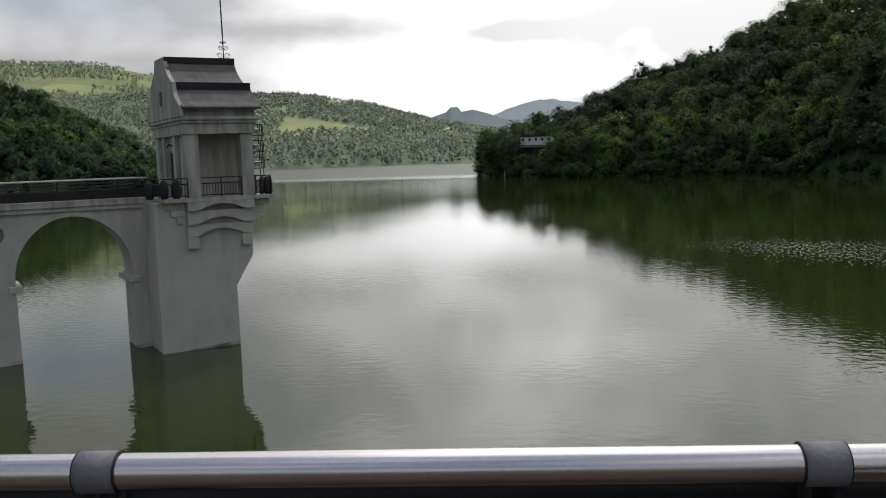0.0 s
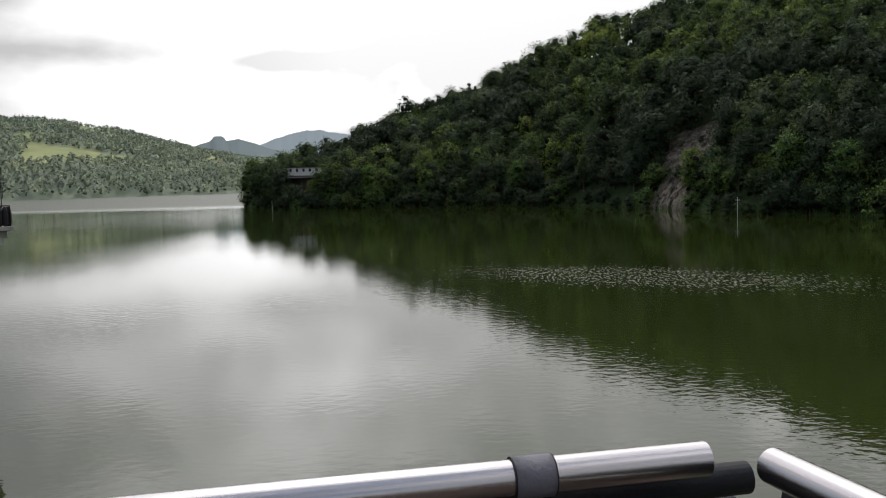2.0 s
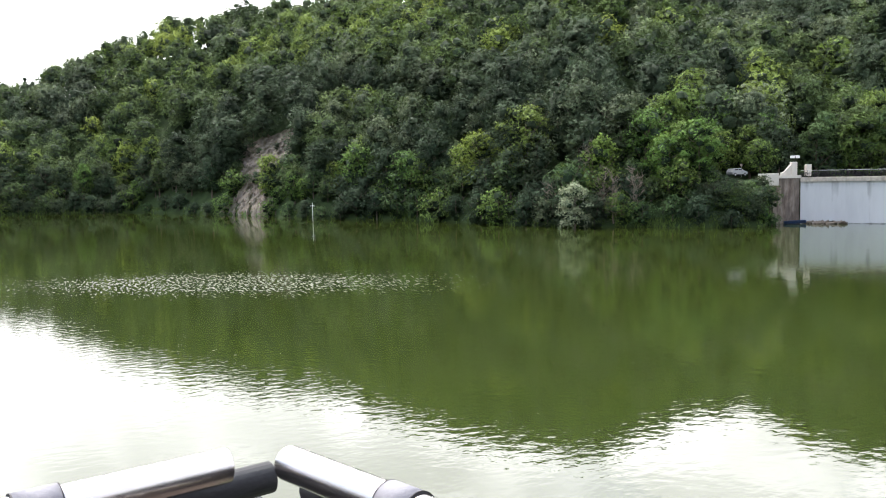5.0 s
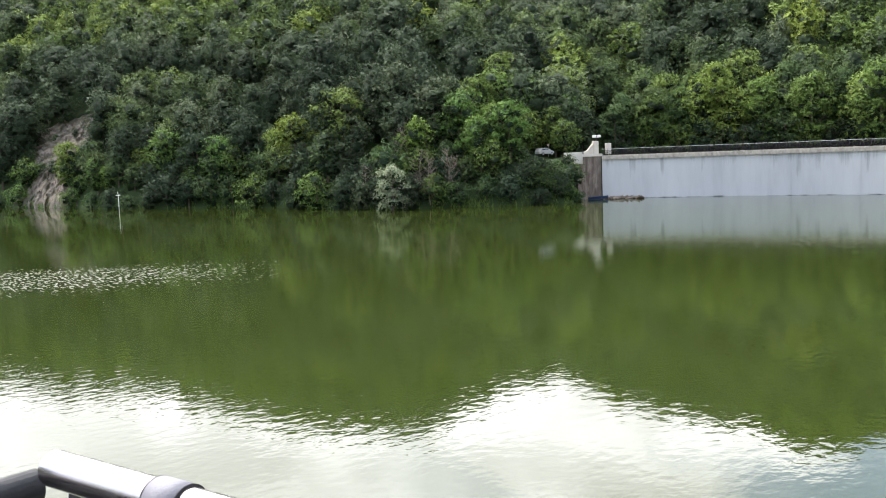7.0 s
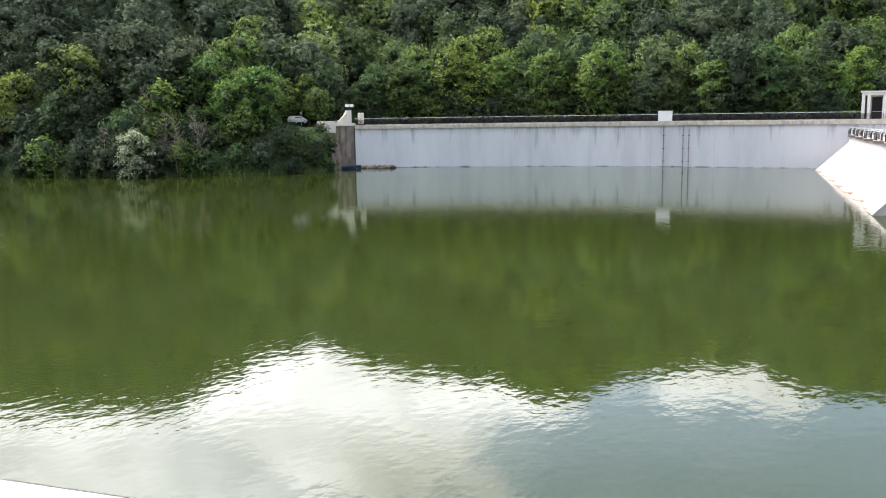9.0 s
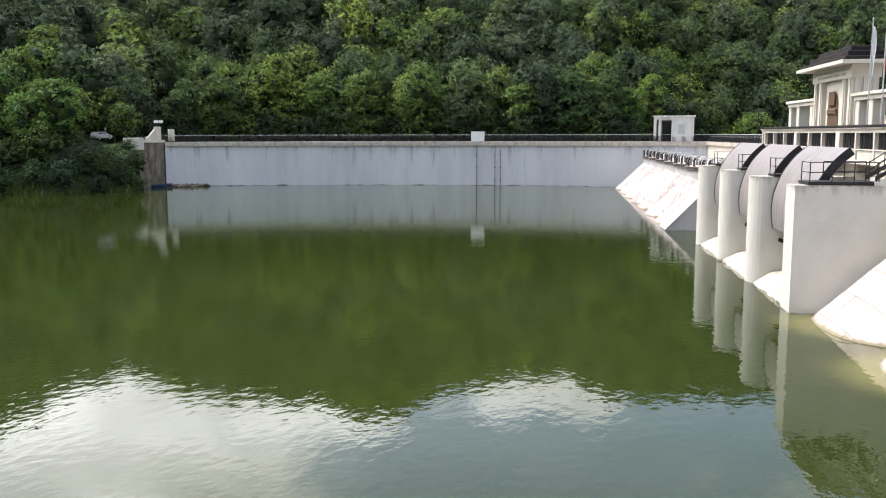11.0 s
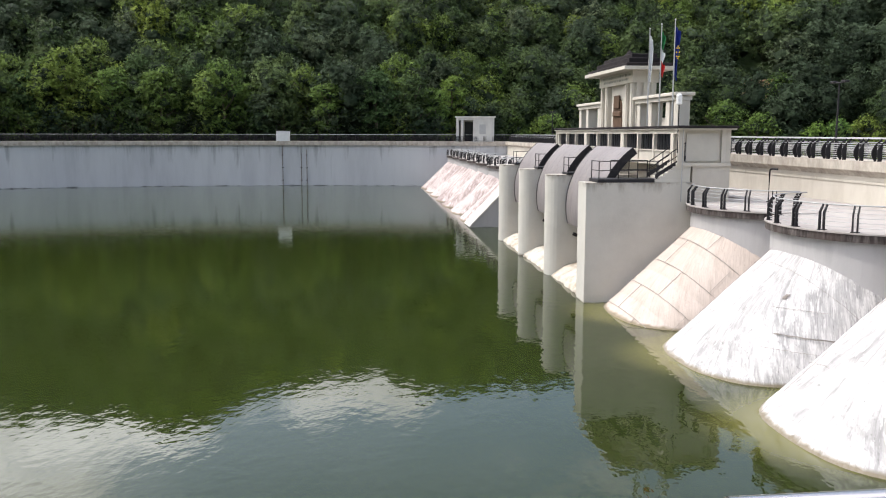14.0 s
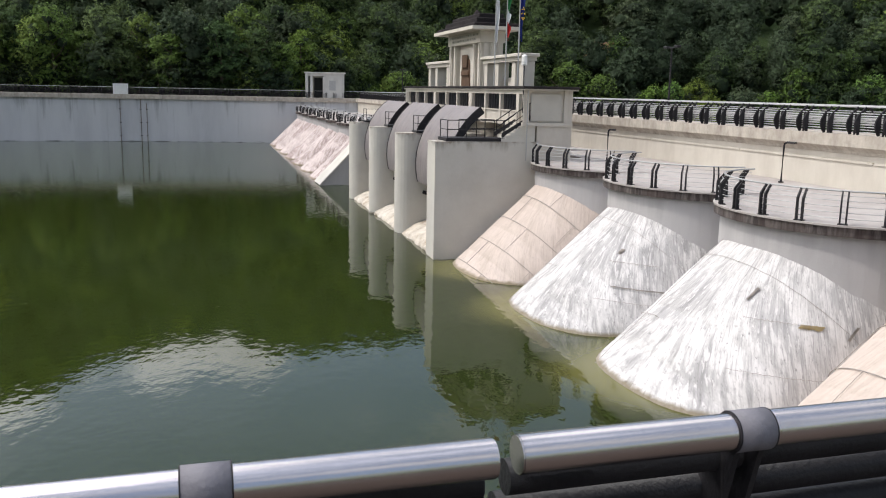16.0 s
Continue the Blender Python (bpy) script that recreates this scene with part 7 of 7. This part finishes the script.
spots += [(37.6 + 0.42 * k, 163 + g.uniform(1.5, 6.5), g.randrange(6), g.uniform(0.45, 0.62)) for k in range(12)]
spots += [(a, r0(a) + d, g.randrange(6), q) for a, d, q in ((8.7, 11, 0.8), (9.3, 12.5, 0.7), (9.9, 13.5, 0.75), (10.4, 11.5, 0.9), (10.9, 8, 1.0), (11.3, 5, 0.9), (8.3, 15, 1.0), (11.2, 13, 1.0), (8.6, 20, 1.0), (12.6, 30, 1.2), (8.6, 34, 1.2), (9.2, 38, 1.2), (9.8, 42, 1.1), (10.4, 46, 1.1), (8.9, 28, 0.9), (11.6, 20, 0.8), (12.2, 24, 1.0), (10.2, 30, 0.45), (11.3, 33, 0.5))]
spots += [(41.9, 165, 3, 0.62), (42.4, 165.5, 0, 0.85), (42.7, 166, 4, 0.8), (42.3, 168, 2, 0.6)]
spots += [(37.4 + 0.3 * k, 164.0 + g.uniform(-0.3, 4.5), g.randrange(6), g.uniform(0.42, 0.6)) for k in range(17)]
spots += [q for a in np.arange(39.5, 41.9, 0.36) for q in ((a, 163.6 + g.uniform(-0.3, 0.3), g.randrange(6), 0.85), (a + 0.15, 164.15, g.randrange(6), 0.95))]
low_bank = [q for a in np.arange(39.4, 42.0, 0.33) for q in ((a, 166.2, g.randrange(6), 0.62), (a + 0.16, 167.6, g.randrange(6), 0.2))]
place(protos_bush, low_bank + [q for q in spots if not (39.6 < q[0] < 41.8 and q[1] > 164.2)])
spots, az = [], -17.4
while az < 43.0:
    r = r0(az)
    s = g.uniform(0.75, 1.3)
    if -15.5 < az < -13.0:
        s = g.uniform(0.85, 1.0)
    elif az < -8.8:
        s = g.uniform(1.25, 1.6)
    if not (7.9 < az < 10.7 or 29.9 < az < 31.5 or az > 38.5):
        spots.append((az, r + g.uniform(6, 11), g.randrange(8), s))
    az += 57.3 * g.uniform(4.6, 6.8) / r
spots += [(-10.7, 372, 2, 1.25), (-10.0, 369, 0, 1.2), (-9.3, 368, 4, 1.3), (-16.9, 420, 2, 1.75), (-17.3, 428, 0, 1.5), (-16.3, 405, 4, 1.6), (-15.8, 392, 2, 1.55), (-12.6, 372, 0, 1.75), (-11.8, 370, 4, 1.8), (36.4, 182, 1, 1.45), (37.5, 186, 5, 1.5), (42.5, 184, 1, 1.15), (39.0, 186, 5, 1.35),
          (36.6, 168, 5, 1.0), (37.5, 170, 1, 1.1), (38.3, 172, 5, 1.05), (38.9, 176, 1, 1.0), (39.6, 178, 5, 0.95), (42.1, 177, 5, 0.72), (41.5, 181, 1, 1.0), (43.2, 184, 2, 1.0), (24.5, 190, 6, 1.3), (27.5, 184, 5, 1.5), (33.6, 178, 7, 1.5), (35.2, 176, 5, 1.35), (31.0, 182, 3, 1.65), (12.3, 232, 1, 0.9), (12.9, 228, 6, 0.65)]
place(protos_tree, spots)
protos_under = [tree("understorey_bush", f"dense {NAMES[tone]} bush growing behind the wing wall", 7.5, 8.5, 450 + i, tone, 1000, 0.036, True, "bushes behind the wall") for i, tone in enumerate((1, 2, 0, 3))]
place(protos_under, [(a + g.uniform(-0.3, 0.3), 185.5 + g.uniform(-0.8, 3) + (0 if a < 66 else -4), g.randrange(4), g.uniform(0.75, 1.15)) for a in np.arange(45.6, 75.5, 1.25)])
protos_rear = [tree("crest_tree", f"leafy {NAMES[tone]} tree on the slope behind the crest", 13.0, 9.5, 470 + i, tone, 1300, 0.028, False, "trees behind the crest", low=0.10) for i, tone in enumerate((2, 1, 5, 0, 3, 2))]
place(protos_rear, [(a + g.uniform(-0.4, 0.4), r0(a) + g.uniform(-1, 6), g.randrange(6), g.uniform(0.75, 1.2)) for a in np.arange(76.5, 114.5, 1.15)] + [(93.4, 250, 1, 1.0), (95.7, 249, 0, 0.9), (94.5, 246, 5, 0.72)])
place(protos_tall, [(51.5, 189, 0, 1.12), (54.2, 188, 2, 0.98), (57.0, 186, 2, 0.98), (60.8, 186, 3, 1.0), (47.5, 189, 4, 0.9), (49.3, 190, 1, 0.85), (64.5, 185, 1, 0.9), (67.5, 183, 2, 0.8), (70.5, 182, 4, 0.95), (73, 184, 1, 0.85),
                    (75.5, 195, 0, 0.9), (59.0, 192, 1, 0.9), (46.0, 190, 1, 0.8), (53, 200, 3, 1.05), (78, 218, 4, 1.0), (62.6, 190, 2, 0.8), (66, 190, 3, 0.95), (69, 190, 1, 0.9), (72, 192, 3, 1.0), (55.6, 196, 4, 1.0), (50.4, 198, 1, 1.0), (48.3, 196, 3, 0.95), (74.3, 186, 2, 0.75), (45.3, 186, 4, 0.7)])
place(protos_pine, [(-12.3, 425, 0, 0.8), (-11.6, 430, 1, 0.9), (-10.4, 428, 2, 0.85), (-9.7, 432, 0, 1.0), (-9.0, 428, 1, 1.05), (-8.2, 432, 2, 1.0), (-7.5, 430, 0, 1.35), (-6.9, 428, 1, 1.1), (-12.8, 424, 2, 0.7), (-10.9, 420, 1, 0.95), (-9.4, 424, 2, 1.1), (-8.7, 420, 0, 1.15), (-6.2, 430, 2, 1.0), (-5.4, 428, 0, 1.05), (-4.5, 430, 1, 0.95)])
protos_spire = [tree("spruce_tree", "narrow dark spruce rising over the hill line", 17.0, 6.0, 640 + i, 0, 1100, 0.026, False, "skyline spruces", conical=True, low=0.10) for i in range(2)]
place(protos_spire, [(-3.4, 428, 0, 1.0), (-3.0, 430, 1, 0.85), (-8.6, 426, 0, 0.95), (-7.9, 428, 1, 1.0), (-11.3, 424, 1, 0.8), (1.5, 424, 0, 0.9), (5.2, 420, 1, 0.95)])
sb = tree("silver_willow", "pale silver-green willow bush standing in the water", 9.5, 7.5, 900, 4, 1900, 0.028, True, "willow")
sb.matrix_world = at_polar(30.65, 160.8, 0.4)
for i, (a, r, h) in enumerate(((33.2, 163.5, 10.5), (32.3, 166, 9.0), (34.2, 165, 9.5), (29.2, 168, 8.0), (31.6, 170, 12.0))):
    dead_tree("bare_tree", "bleached bare tree with thin branches on the shore", h, 40 + i, at_polar(a, r, i))
dead_tree("bare_tree", "pale bare treetop rising from the wood", 15, 60, at_polar(29.8, 192, 0.0), 12)


# ---- grass and weeds along the water's edge ----
def shore_grass():
    """Tufts of narrow blades along the waterline below the wood."""
    gg = np.random.default_rng(21)
    n = 5200
    az = gg.uniform(-17.5, 42.6, n)
    clump = np.array([noise.noise(Vector((a * 2.0, 0.3, 0))) for a in az])
    az = az[clump > -0.12]
    n = len(az)
    r = table(az, SHORE) + gg.uniform(-0.3, 1.6, n)
    x, y = r * np.sin(np.radians(az)), r * np.cos(np.radians(az))
    z = np.maximum(ground_height(az, r), -0.05) - 0.05
    turn, h, w = gg.uniform(0, 6.28, n), gg.uniform(0.35, 1.1, n), gg.uniform(0.06, 0.2, n)
    lean = gg.normal(0, 0.3, (n, 2)) * h[:, None]
    P = np.stack([np.stack([x + w * np.cos(turn), y + w * np.sin(turn), z], -1), np.stack([x - w * np.cos(turn), y - w * np.sin(turn), z], -1), np.stack([x + lean[:, 0], y + lean[:, 1], z + h], -1)], 1)
    me = bpy.data.meshes.new("shore_grass")
    me.from_pydata(P.reshape(-1, 3).tolist(), [], np.arange(3 * n).reshape(-1, 3).tolist())
    me.materials.append(M_GRASS)
    tagged(new("shore_grass", me), "tufts of fresh grass and weeds along the waterline", "grass", kind="stuff")


M_GRASS = leaf_material("shore_weeds", (0.105, 0.150, 0.040), gaps=False)
shore_grass()
